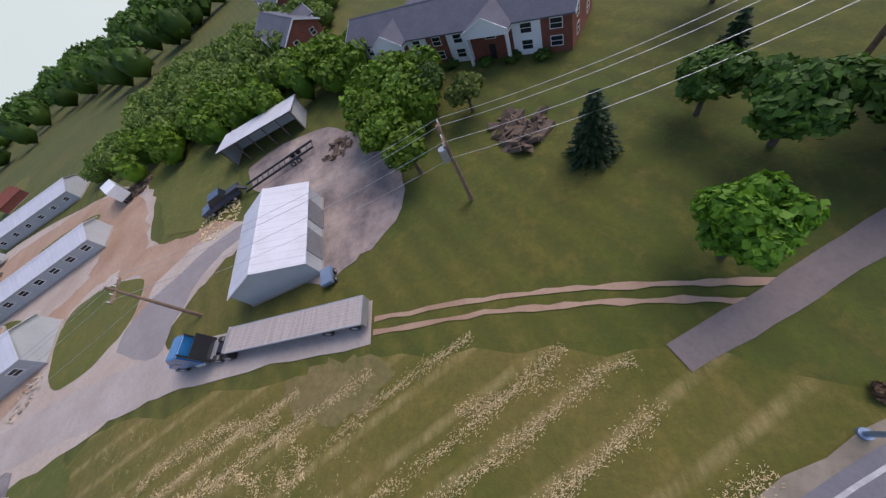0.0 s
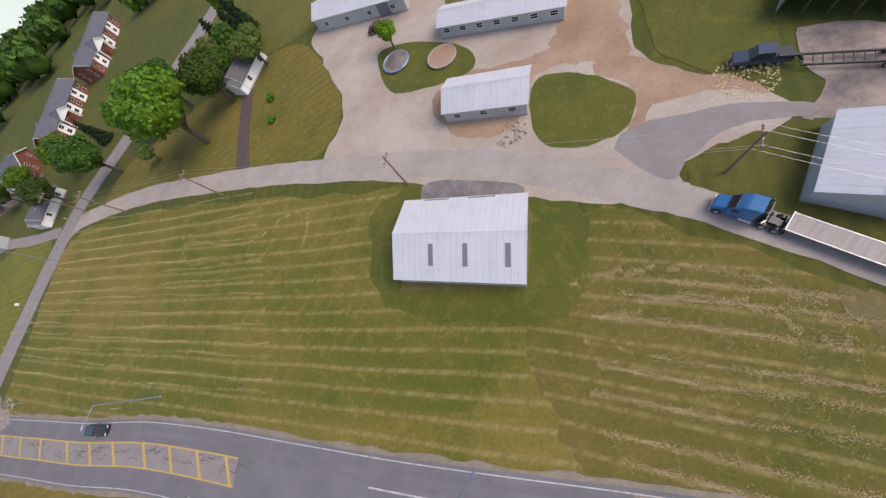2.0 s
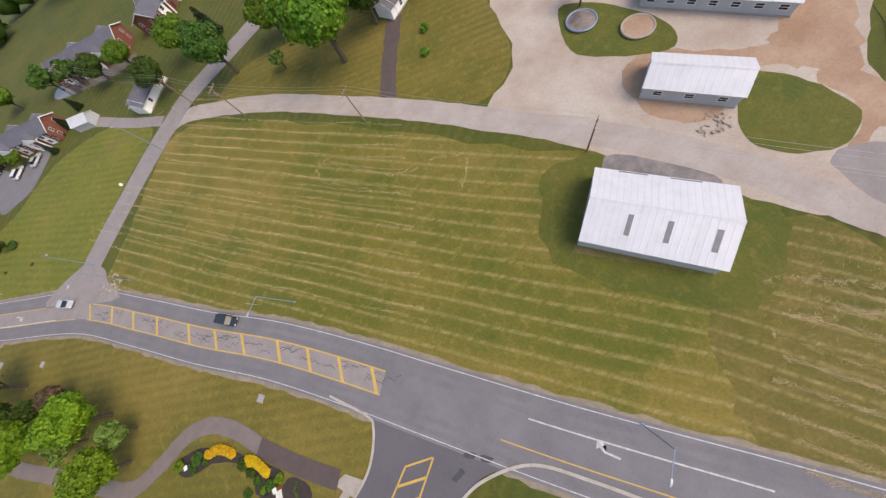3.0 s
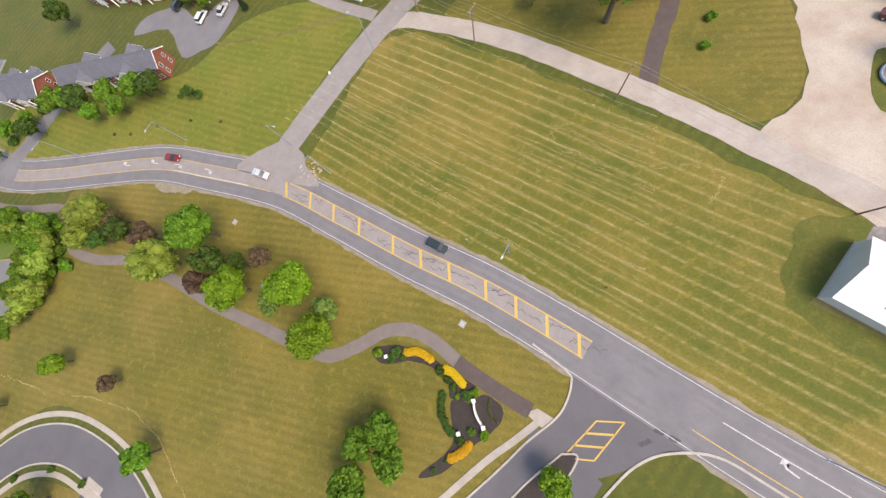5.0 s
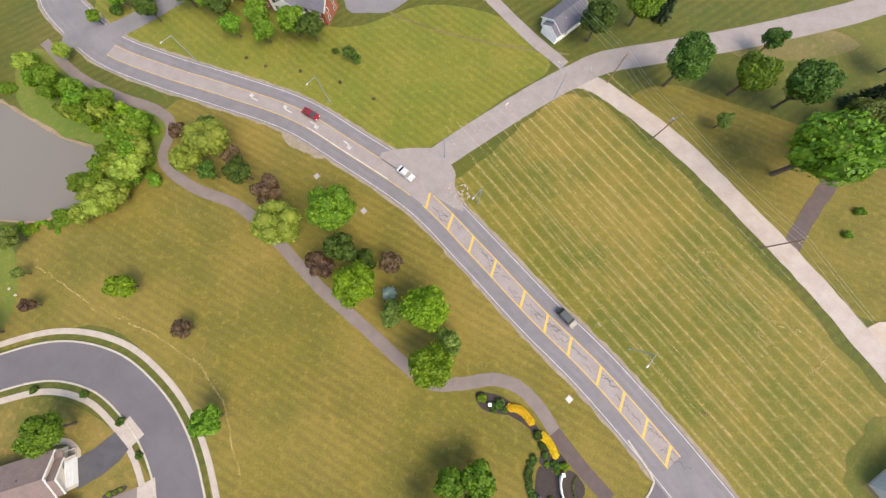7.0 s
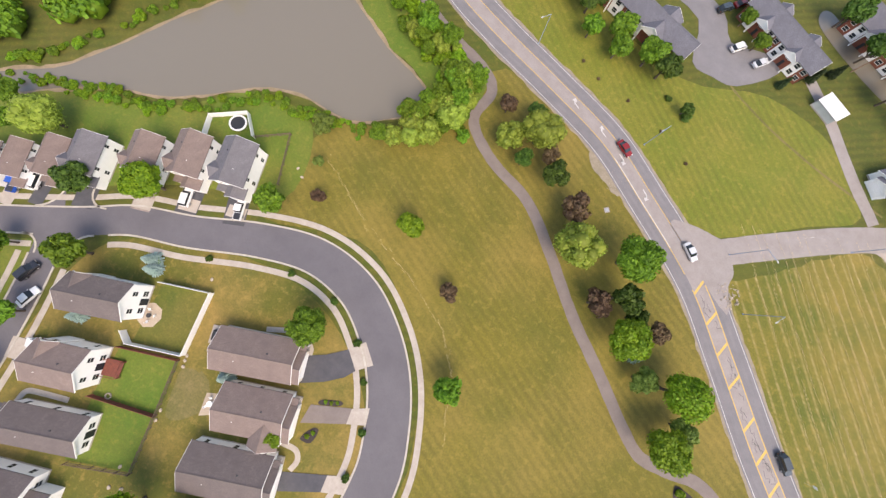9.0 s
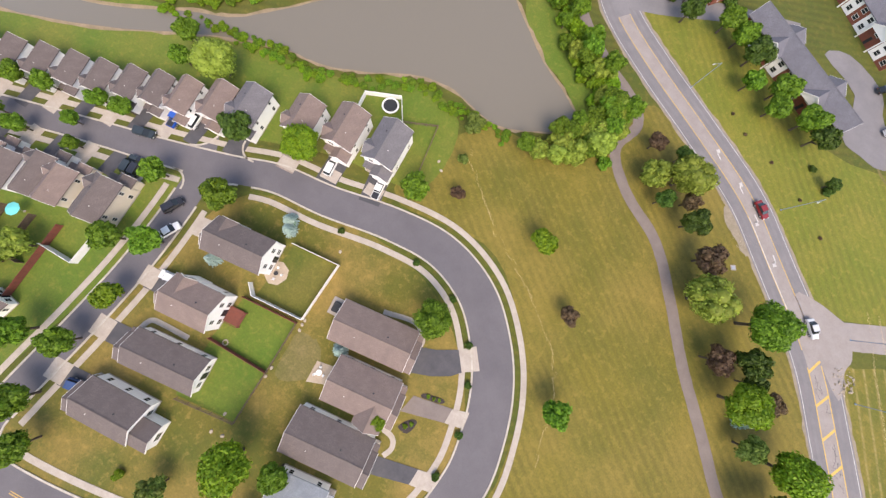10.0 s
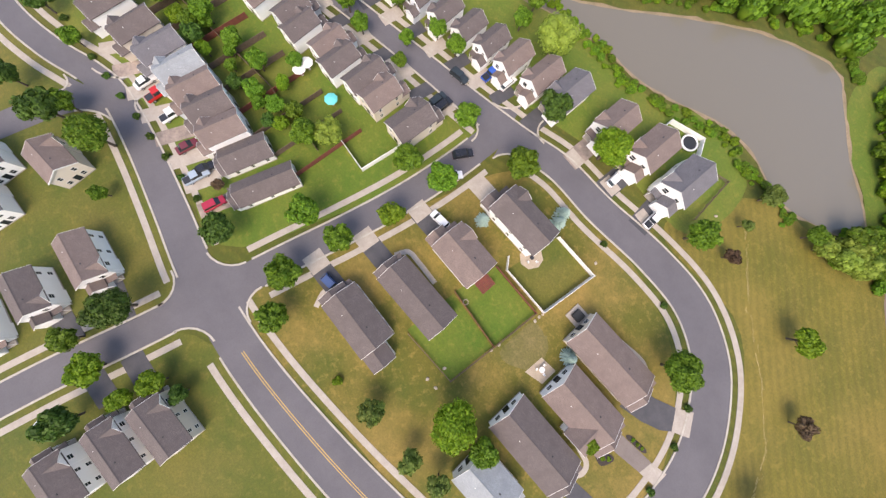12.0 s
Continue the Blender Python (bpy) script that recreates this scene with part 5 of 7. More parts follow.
patch("parking_lot", [(-103.2, 132.0), (-96.9, 130.6), (-89.8, 131.4), (-80.6, 141.4), (-86.0, 145.2), (-95.7, 143.3), (-101.2, 151.9), (-113.7, 155.4), (-119.2, 150.3), (-106.5, 145.4)], 0.034, ASPHALT, "grey asphalt parking lot", 3, category="parking lot")
barn(-66.0, 136.9, -30.4, 8, 5, 2.6, 1.5, "small white garage with a metal roof", size=0.83)
patch("water_pond", [(-75.0, 162.0), (-60.8, 152.6), (-48.4, 147.4), (-43.1, 150.5), (-59.2, 158.8), (-73.3, 168.2)], 0.035, WATER, "small pond beside apartments", 5, category="water")


# ---- vehicles ----
def wheel(parent, x, y, r=0.33, w=0.22):
    bm = bmesh.new()
    tube(bm, (x, y - w / 2, r), (x, y + w / 2, r), r, r, 18)
    bmesh.ops.bevel(bm, geom=[e for e in bm.edges if len(e.link_faces) == 2 and any(len(f.verts) > 4 for f in e.link_faces)], offset=0.03, segments=1, affect="EDGES")
    t = part("tyre", bm, BLACK, parent)
    o = 1 if y > 0 else -1
    part("rim", tube(bmesh.new(), (x, y, r), (x, y + o * (w / 2 + 0.012), r), r * 0.6, r * 0.55, 12), STEEL, t)


def car(x, y, ang, colour, label, kind="sedan", group="cars"):
    ob = thing("car", pose(x, y, 0.066, 0, 0, ang), label, "car", group)
    mat = paint("car_paint", colour, 0.25, 0.1)
    L, W = 4.7, 1.8
    if kind == "pickup":
        L, low = 5.5, [(2.75, 0.5), (2.75, 0.95), (1.5, 1.08), (-2.75, 1.05), (-2.75, 0.45)]
        top = [(1.35, 1.05), (0.75, 1.78), (-0.75, 1.80), (-1.0, 1.05)]
    elif kind == "suv":
        low = [(2.35, 0.4), (2.35, 0.85), (1.3, 1.02), (-2.3, 1.05), (-2.35, 0.42)]
        top = [(1.35, 1.0), (0.65, 1.62), (-1.75, 1.66), (-2.2, 1.02)]
    else:
        low = [(2.35, 0.35), (2.35, 0.72), (1.3, 0.9), (-1.7, 0.95), (-2.35, 0.9), (-2.35, 0.4)]
        top = [(1.25, 0.88), (0.45, 1.42), (-0.95, 1.44), (-1.75, 0.92)]
    bm = bmesh.new()
    prism(bm, [(u, z) for u, z in low], -W / 2, W / 2, "y")
    bmesh.ops.bevel(bm, geom=bm.edges[:], offset=0.07, segments=2, affect="EDGES")
    part("body", bm, mat, ob, smooth=False)
    bm = bmesh.new()
    prism(bm, top, -W / 2 + 0.14, W / 2 - 0.14, "y")
    g = part("cabin_glass", bm, GLASS, ob, "dark tinted windows")
    (f1, zt), (r1, zr) = top[1], top[2]
    part("roof_panel", box(r1 - 0.05, f1 + 0.05, -W / 2 + 0.12, W / 2 - 0.12, min(zt, zr) + 0.0, max(zt, zr) + 0.05, bevel=0.02), mat, ob)
    for s in (1, -1):
        part("headlight", box(L / 2 - 0.12, L / 2 + 0.02, s * 0.62 - 0.18, s * 0.62 + 0.18, 0.6, 0.74), TRIM, ob)
        part("tail_light", box(-L / 2 - 0.02, -L / 2 + 0.08, s * 0.66 - 0.15, s * 0.66 + 0.15, 0.66, 0.82), RED_WOOD, ob)
        part("side_mirror", box(0.95, 1.12, *sorted((s * W / 2, s * (W / 2 + 0.18))), 0.92, 1.06), mat, ob)
        for xx in (L * 0.31, -L * 0.30):
            wheel(ob, xx, s * (W / 2 - 0.1))
    if kind == "pickup":
        part("bed_floor", box(-2.65, -1.1, -0.75, 0.75, 1.06, 1.075), DARK_STEEL, ob, "dark open truck bed")
    return ob


SILVER, WHITE, DARKC, REDC, BLUEC, BLACKC = (0.55, 0.56, 0.58), (0.78, 0.78, 0.78), (0.03, 0.04, 0.045), (0.22, 0.015, 0.015), (0.02, 0.09, 0.42), (0.02, 0.02, 0.025)
car(-109.9, 99.0, -30.9, REDC, "dark red car on the main road", "sedan")
car(-85.2, 82.6, -40.7, SILVER, "silver car with a black sunroof on the main road", "sedan")
car(-49.3, 48.7, -48.1, DARKC, "dark grey crossover car on the main road", "suv")
for x, y, ang, col, kind, label in (
        (-182.8, 40.1, 107, WHITE, "pickup", "white pickup truck on a driveway"), (-183.9, 43.8, 107, WHITE, "sedan", "white car on a driveway"), (-194.6, 36.6, 107, WHITE, "suv", "white car on a black driveway"),
        (-225.3, 24.0, 107, WHITE, "suv", "white car on a driveway"), (-229.0, 21.6, 107, BLUEC, "pickup", "bright blue pickup truck on a driveway"), (-231.2, 14.3, 26, DARKC, "suv", "dark car parked by the kerb"),
        (-213.7, 7.0, 76, BLACKC, "suv", "dark car parked on the street"), (-210.0, 2.7, 76, WHITE, "sedan", "white car parked on the street"), (-202.1, -3.9, 200, WHITE, "suv", "white car on a driveway"),
        (-199.0, -30.0, 22, (0.05, 0.09, 0.22), "suv", "dark blue car on a driveway"), (-231.4, -46.9, 97, (0.35, 0.42, 0.5), "pickup", "silver-blue pickup truck on a driveway"), (-232.4, -45.0, 97, BLACKC, "sedan", "black car on a driveway"),
        (-224.3, -45.6, 97, (0.4, 0.02, 0.05), "suv", "dark red car on a driveway"), (-226.0, 7.8, 108, BLACKC, "suv", "black car on a driveway"), (-227.7, 7.1, 108, DARKC, "suv", "dark grey car on a driveway"),
        (-252.3, -48.1, 105, (0.5, 0.02, 0.02), "pickup", "red pickup truck on a driveway"), (-246.6, -46.9, 103, WHITE, "pickup", "white pickup truck on a driveway"), (-256.0, -49.8, 107, WHITE, "sedan", "white car on a driveway"),
        (-238.5, -46.5, 100, (0.16, 0.03, 0.04), "sedan", "maroon car on a driveway"), (-195.7, -86.9, 25, WHITE, "suv", "white car on a driveway"),
        (42.7, 57.3, -55, (0.10, 0.02, 0.02), "sedan", "dark red car beside a long shed"), (53.9, -3.0, 117, (0.03, 0.045, 0.09), "pickup", "dark blue pickup truck hitched to a gooseneck trailer"),
        (-93.8, 142.0, 50, WHITE, "suv", "white van on a parking lot"), (-86.7, 140.7, 50, SILVER, "sedan", "silver car on a parking lot"), (-101.2, 151.9, 50, DARKC, "suv", "dark car on a parking lot"), (-97.7, 155.9, 50, REDC, "sedan", "red car on a parking lot"), (-160.7, 156.7, 60, WHITE, "suv", "white car near the apartments")):
    car(x, y, ang, col, label, kind, "parked cars")

# lorry tractor and flatbed trailer
TRUCK_BLUE = paint("lorry_blue", (0.02, 0.15, 0.36), 0.25, 0.1)
tr = thing("lorry_tractor", pose(35.2, -10.2, 0.066, 0, 0, 95.3) @ Matrix.Scale(0.82, 4), "blue sleeper-cab lorry tractor coupled to a flatbed trailer", "lorry")
bm = prism(bmesh.new(), [(3.3, 0.7), (3.3, 1.5), (1.9, 1.85), (1.9, 0.7)], -1.0, 1.0, "y")
bmesh.ops.bevel(bm, geom=bm.edges[:], offset=0.12, segments=3, affect="EDGES")
part("hood", bm, TRUCK_BLUE, tr)
bm = prism(bmesh.new(), [(1.95, 0.7), (1.95, 1.9), (1.35, 2.75), (0.6, 3.35), (-1.0, 3.55), (-1.1, 0.7)], -1.15, 1.15, "y")
bmesh.ops.bevel(bm, geom=bm.edges[:], offset=0.1, segments=3, affect="EDGES")
part("cab", bm, TRUCK_BLUE, tr)
part("windscreen", prism(bmesh.new(), [(1.97, 1.93), (2.0, 1.93), (1.40, 2.73), (1.37, 2.73)], -0.98, 0.98, "y"), GLASS, tr)
for s in (1, -1):
    part("side_window", box(0.75, 1.5, *sorted((s * 1.15, s * 1.165)), 1.85, 2.45), GLASS, tr)
    part("fuel_tank", tube(bmesh.new(), (0.2, s * 1.0, 0.65), (-1.1, s * 1.0, 0.65), 0.3, 0.3, 12), STEEL, tr)
    part("exhaust_stack", tube(bmesh.new(), (-1.25, s * 0.95, 0.8), (-1.25, s * 0.95, 3.7), 0.09, 0.09), DARK_STEEL, tr)
    part("mud_flap", box(-4.35, -4.32, s * 0.95 - 0.3, s * 0.95 + 0.3, 0.2, 0.9), BLACK, tr)
    wheel(tr, 2.5, s * 1.0, 0.5, 0.3)
    for xx in (-2.3, -3.6):
        wheel(tr, xx, s * 0.92, 0.5, 0.5)
part("chassis", box(-4.4, 3.1, -0.45, 0.45, 0.55, 0.85), DARK_STEEL, tr)
part("bumper", box(3.2, 3.42, -1.15, 1.15, 0.4, 0.75, bevel=0.05), STEEL, tr)
part("fifth_wheel", bx(bmesh.new(), -3.4, -2.5, -0.5, 0.5, 0.85, 1.05, 0.04), DARK_STEEL, tr)
part("headache_rack", box(-1.75, -1.6, -1.2, 1.2, 0.85, 2.9), DARK_STEEL, tr)
part("catwalk", box(-2.3, -1.75, -0.9, 0.9, 0.9, 0.96), STEEL, tr)
fb = thing("flatbed_trailer", pose(36.1, -19.7, 0.066, 0, 0, 92.9) @ Matrix.Scale(0.82, 4), "long flatbed trailer with a pale wooden deck", "trailer")
DECK = plain("pale_deck_planks", (0.46, 0.41, 0.38), (0.36, 0.31, 0.28), 0.8, 0.85, 0, 0.2, 5.0, (0.3, 6, 1))
for k in range(9):
    y0 = -1.2 + 2.4 * k / 9
    part("deck_plank", box(-7.5, 7.5, y0 + 0.008, y0 + 2.4 / 9 - 0.008, 1.32, 1.38), DECK, fb)
for s in (1, -1):
    part("side_rail", box(-7.55, 7.55, *sorted((s * 1.2, s * 1.28)), 1.2, 1.40), STEEL, fb)
    part("main_beam", box(-7.2, 7.2, s * 0.5 - 0.08, s * 0.5 + 0.08, 0.85, 1.31), DARK_STEEL, fb)
    part("landing_leg", box(4.2, 4.4, s * 0.6 - 0.1, s * 0.6 + 0.1, 0.02, 1.0), DARK_STEEL, fb)
    for xx in (-3.7, -6.4):
        wheel(fb, xx, s * 0.95, 0.5, 0.5)
for k in range(12):
    part("cross_member", box(-7.2 + 1.3 * k, -7.1 + 1.3 * k, -1.2, 1.2, 1.2, 1.31), DARK_STEEL, fb)
part("rear_bar", box(-7.6, -7.5, -1.2, 1.2, 0.5, 1.38), STEEL, fb)
part("front_bulkhead", box(7.5, 7.6, -1.25, 1.25, 1.2, 1.6), STEEL, fb)

# gooseneck trailer behind the pickup, box lorry, small trailer, debris
gn = thing("gooseneck_trailer", pose(56.7, -11.0, 0, 0, 0, 112.8) @ Matrix.Scale(0.82, 4), "long dark steel gooseneck trailer", "trailer")
for s in (1, -1):
    part("main_beam", box(-6, 6, s * 0.9 - 0.1, s * 0.9 + 0.1, 0.6, 0.85), DARK_STEEL, gn)
    for xx in (-2.2, -3.2):
        wheel(gn, xx, s * 1.15, 0.38, 0.25)
for k in range(13):
    part("cross_member", box(-6 + 0.98 * k, -5.9 + 0.98 * k, -1.1, 1.1, 0.72, 0.8), DARK_STEEL, gn)
part("gooseneck", prism(bmesh.new(), [(5.9, 0.6), (6.8, 1.5), (8.8, 1.5), (8.8, 1.7), (6.6, 1.75), (5.9, 0.9)], -0.25, 0.25, "y"), DARK_STEEL, gn)
bl = thing("box_lorry", pose(65.6, 27.4, 0, 0, 0, 57.0) @ Matrix.Scale(0.85, 4), "white box lorry body standing on dirt", "lorry")
part("box_body", box(-4.2, 2.6, -1.2, 1.2, 1.0, 3.5, bevel=0.05), VINYL, bl)
bm = prism(bmesh.new(), [(2.7, 0.6), (4.4, 0.6), (4.4, 1.4), (3.9, 2.5), (2.7, 2.6)], -1.1, 1.1, "y")
part("cab", bm, TRUCK_BLUE, bl)
part("chassis", box(-4.2, 4.2, -0.5, 0.5, 0.5, 1.0), DARK_STEEL, bl)
for s in (1, -1):
    for xx in (3.4, -2.6):
        wheel(bl, xx, s * 0.95, 0.45, 0.3)
st = thing("stock_trailer", pose(58.9, 67.4, 0, 0, 0, -58.4), "grey flat-roofed stock trailer beside a barn", "trailer")
part("body", box(-4.5, 4.5, -1.1, 1.1, 0.6, 2.4, bevel=0.06), METAL_WALL, st)
part("roof", box(-4.6, 4.6, -1.2, 1.2, 2.4, 2.5), METAL_ROOF, st)
for s in (1, -1):
    for xx in (-0.6, 0.6):
        wheel(st, xx, s * 1.1, 0.38, 0.22)


def heap(name, x, y, n, spread, size, material, label, flat=0.5, seed=1):
    """A loose heap of broken pieces."""
    r = random.Random(seed)
    bm = bmesh.new()
    for k in range(n):
        a, d = r.random() * math.tau, spread * math.sqrt(r.random())
        m = pose(x + d * math.cos(a), y + d * math.sin(a), size * flat * 0.4 * (1 + (1 - d / spread)), r.random() * 40, r.random() * 40, r.random() * 360)
        s = size * (0.4 + r.random())
        b0 = bmesh.ops.create_cube(bm, size=1.0)
        for v in b0["verts"]:
            v.co = m @ Vector((v.co.x * s * (1 + r.random()), v.co.y * s * 0.6, v.co.z * s * flat))
    return tagged(part(name, bm, material), label, "debris", "", "stuff")


heap("timber_pile", 56.4, -19.3, 34, 1.7, 0.6, WOOD, "untidy pile of grey old timber", 0.3, 2)
heap("hay_scatter", 51.5, -2.9, 260, 3.2, 0.2, STRAW, "loose clods of pale straw on the ground", 0.4, 3)
heap("gravel_mound", 55.7, 41.9, 140, 2.4, 0.4, ROCK, "low grey gravel mound beside a shed", 0.5, 14)
heap("scrap_pile", 54.8, 60.0, 30, 2.6, 0.7, WOOD, "scattered timber and scrap beside a shed", 0.4, 5)
heap("brush_pile", 50.0, -38.2, 60, 2.2, 0.9, WOOD, "heap of cut brush on a lawn", 0.3, 6)
heap("brush_pile", 67.0, 24.7, 50, 2.6, 0.8, WOOD, "dark heap of brush and soil", 0.4, 7)
heap("rubble", -72.9, 77.4, 60, 3.2, 0.35, ROCK, "scattered pale rubble beside a road mouth", 0.4, 8)
heap("rubble", 33.2, 18.0, 50, 2.4, 0.35, ROCK, "pale stones beside a shed wall", 0.4, 9)
heap("rubble", -108.6, 90.6, 240, 3.4, 0.12, ROCK, "pale gravel washed onto the verge", 0.3, 10)
dumps = thing("waste_cart", pose(40.0, -21.7, 0, 0, 0, 16.4), "small dark blue farm cart beside a barn", "cart")
part("tray", box(-0.8, 0.8, -0.5, 0.5, 0.35, 0.75, bevel=0.04), LAMP_BLUE, dumps)
for s in (1, -1):
    wheel(dumps, 0.4, s * 0.55, 0.25, 0.12)
    wheel(dumps, -0.4, s * 0.55, 0.25, 0.12)


# ---- poles, wires, lamps ----
def pole(x, y, ang, h=11.0, transformer=False):
    ob = thing("utility_pole", pose(x, y, 0, 0, 0, ang), "weathered wooden utility pole with a crossarm", "utility pole", "utility poles along the farm road")
    part("shaft", tube(bmesh.new(), (0, 0, -0.3), (0, 0, h), 0.17, 0.11, 10), POLE_WOOD, ob)
    part("crossarm", box(-0.07, 0.07, -1.25, 1.25, h - 0.75, h - 0.58), POLE_WOOD, ob)
    for s in (-1.15, -0.4, 0.4, 1.15):
        part("insulator", tube(bmesh.new(), (0, s, h - 0.58), (0, s, h - 0.38), 0.05, 0.035, 8), VINYL, ob)
    if transformer:
        part("transformer", tube(bmesh.new(), (0.35, 0, h - 2.6), (0.35, 0, h - 1.6), 0.26, 0.26, 14), STEEL, ob)
    return ob


POLES = [(63.4, -108.3), (46.6, -57.0), (44.2, -33.9), (39.1, -6.9), (18.6, 27.6), (-4.4, 64.2), (-25.0, 91.6), (-34.3, 107.4), (-62.6, 152.6)]
POLE_TALL = (7.0, 7.0, 7.0, 7.2, 7.8, 8.6, 9.0, 9.0, 9.0)
for i, (x, y) in enumerate(POLES):
    a = POLES[max(i - 1, 0)]
    b = POLES[min(i + 1, len(POLES) - 1)]
    pole(x, y, math.degrees(math.atan2(b[1] - a[1], b[0] - a[0])), POLE_TALL[i], i in (2, 6))
for i in range(len(POLES) - 1):
    a, b = Vector((*POLES[i], POLE_TALL[i] - 0.4)), Vector((*POLES[i + 1], POLE_TALL[i + 1] - 0.4))
    d = (b - a).normalized()
    n = Vector((-d.y, d.x, 0))
    for k, (s, dz) in enumerate(((1.15, 0.05), (-0.4, 0.05), (-1.15, 0.05), (0.16, -2.0))):
        bm = bmesh.new()
        pts = [a.lerp(b, u / 10) + n * s + Vector((0, 0, dz - 3.2 * (u / 10) * (1 - u / 10))) for u in range(11)]
        cable(bm, pts, 0.013)
        tagged(part("power_line", bm, STEEL), "thin grey overhead power line", "power line", "overhead power lines")


def street_lamp(x, y, ang, h=8.5, reach=2.6):
    ob = thing("street_lamp", pose(x, y, 0, 0, 0, ang), "blue-grey steel street lamp with a curved arm beside the road", "street lamp", "street lamps along the main road")
    part("post", tube(bmesh.new(), (0, 0, -0.1), (0, 0, h), 0.10, 0.065, 10), LAMP_BLUE, ob)
    part("base_flange", tube(bmesh.new(), (0, 0, -0.05), (0, 0, 0.15), 0.22, 0.2, 12), LAMP_BLUE, ob)
    bm = bmesh.new()
    pts = [Vector((reach * math.sin(u * math.pi / 2 / 6), 0, h + 0.55 * (1 - math.cos(u * math.pi / 2 / 6)) ** 0.5)) for u in range(7)]
    cable(bm, pts, 0.045, 8)
    part("arm", bm, LAMP_BLUE, ob)
    bm = bmesh.new()
    bmesh.ops.create_icosphere(bm, subdivisions=2, radius=1.0)
    for v in bm.verts:
        v.co = Vector((reach + 0.25 + v.co.x * 0.42, v.co.y * 0.17, h + 0.5 + v.co.z * 0.10))
    part("lamp_head", bm, STEEL, ob)


for x, y, ang in ((-67.9, 75.2, 230), (-105.6, 103.1, 240), (-141.9, 115.1, 240), (-36.3, 42.3, 222), (-4.6, -4.0, 210), (28.9, -47.2, 205), (-75.8, 87.1, 320), (-48.0, 103.1, 130)):
    street_lamp(x, y, ang)

# signs and small posts along the verge
for x, y, ang in ((-43.1, 47.3, 40), (-60.3, 100.2, 130), (-39.1, 109.8, 10)):
    sg = thing("road_sign", pose(x, y, 0, 0, 0, ang), "small road sign on a steel post", "sign")
    part("post", tube(bmesh.new(), (0, 0, -0.1), (0, 0, 2.3), 0.03, 0.03, 6), STEEL, sg)
    part("plate", box(0.03, 0.05, -0.32, 0.32, 1.6, 2.3), TRIM, sg)
for x, y in ((-22.5, 29.7),):
    hy = thing("fire_hydrant", pose(x, y, 0), "weathered fire hydrant standing in dry grass", "hydrant")
    part("barrel", tube(bmesh.new(), (0, 0, -0.05), (0, 0, 0.6), 0.13, 0.12, 12), RED_WOOD, hy)
    part("bonnet", tube(bmesh.new(), (0, 0, 0.6), (0, 0, 0.78), 0.14, 0.05, 12), RED_WOOD, hy)
    part("nozzle", tube(bmesh.new(), (-0.24, 0, 0.45), (0.24, 0, 0.45), 0.06, 0.06, 8), STEEL, hy)
for x, y in ((-49.8, 32.2), (-95.1, 73.4), (-107.2, 82.4)):
    mh = thing("drain_cover", pose(x, y, 0.0, 0, 0, 40), "square concrete drain cover in the verge", "drain cover")
    part("surround", bx(bmesh.new(), -0.65, 0.65, -0.65, 0.65, -0.02, 0.1, 0.03), CONCRETE, mh)
    part("lid", box(-0.4, 0.4, -0.4, 0.4, 0.1, 0.125), STEEL, mh)


# ---- fences, decks, pool ----
def fence(pts, h, material, label, step=2.4, name="fence", closed=False, gap=False):
    ob = thing(name, Matrix.Identity(4), label, "fence")
    line = [Vector((*p, 0)) for p in pts]
    if closed:
        line.append(line[0])
    for a, b in zip(line, line[1:]):
        n = max(1, round((b - a).length / step))
        ang = math.degrees(math.atan2(b.y - a.y, b.x - a.x))
        s = (b - a).length / n
        for k in range(n):
            p = a.lerp(b, k / n)
            o = part("post", box(-0.07, 0.07, -0.07, 0.07, -0.05, h + 0.12), material, ob)
            o.matrix_basis = pose(p.x, p.y, 0, 0, 0, ang)
            if gap:
                for z in (0.35, 0.75, h - 0.1):
                    q = part("rail", box(0.07, s - 0.07, -0.03, 0.03, z, z + 0.12), material, ob)
                    q.matrix_basis = pose(p.x, p.y, 0, 0, 0, ang)
            else:
                q = part("panel", box(0.07, s - 0.07, -0.025, 0.025, 0.06, h), material, ob)
                q.matrix_basis = pose(p.x, p.y, 0, 0, 0, ang)
                q = part("cap_rail", box(0.07, s - 0.07, -0.05, 0.05, h, h + 0.07), material, ob)
                q.matrix_basis = pose(p.x, p.y, 0, 0, 0, ang)
    p, q = line[-1], line[-2]
    o = part("post", box(-0.07, 0.07, -0.07, 0.07, -0.05, h + 0.12), material, ob)
    o.matrix_basis = pose(p.x, p.y, 0)
    return ob


fence([(-188.8, 6.2), (-186.3, 4.6), (-175.0, 7.8), (-177.3, 21.3), (-188.0, 18.2)], 1.6, VINYL, "white vinyl yard fence round a patio")
fence([(-187.8, 3.0), (-175.5, 6.4)], 1.2, RED_WOOD, "red-brown timber yard fence")
fence([(-186.8, -7.4), (-173.2, -4.8)], 1.2, RED_WOOD, "red-brown timber yard fence")
fence([(-173.0, -4.7), (-175.4, 6.2)], 1.1, WOOD, "low grey timber fence", gap=True)
fence([(-183.0, -19.8), (-170.8, -15.8), (-173.0, -5.0)], 1.1, WOOD, "low grey timber fence", gap=True)
fence([(-226.8, -16.3), (-219.0, -14.8), (-220.8, -4.6)], 1.6, VINYL, "white vinyl fence beside a back yard")
fence([(-200.0, 50.6), (-201.7, 55.8), (-194.5, 60.8), (-190.1, 56.2)], 1.5, VINYL, "white vinyl fence round a trampoline yard")
fence([(-189.9, 56.4), (-183.1, 61.2), (-178.7, 49.1)], 1.1, WOOD, "low wire and timber fence", gap=True)
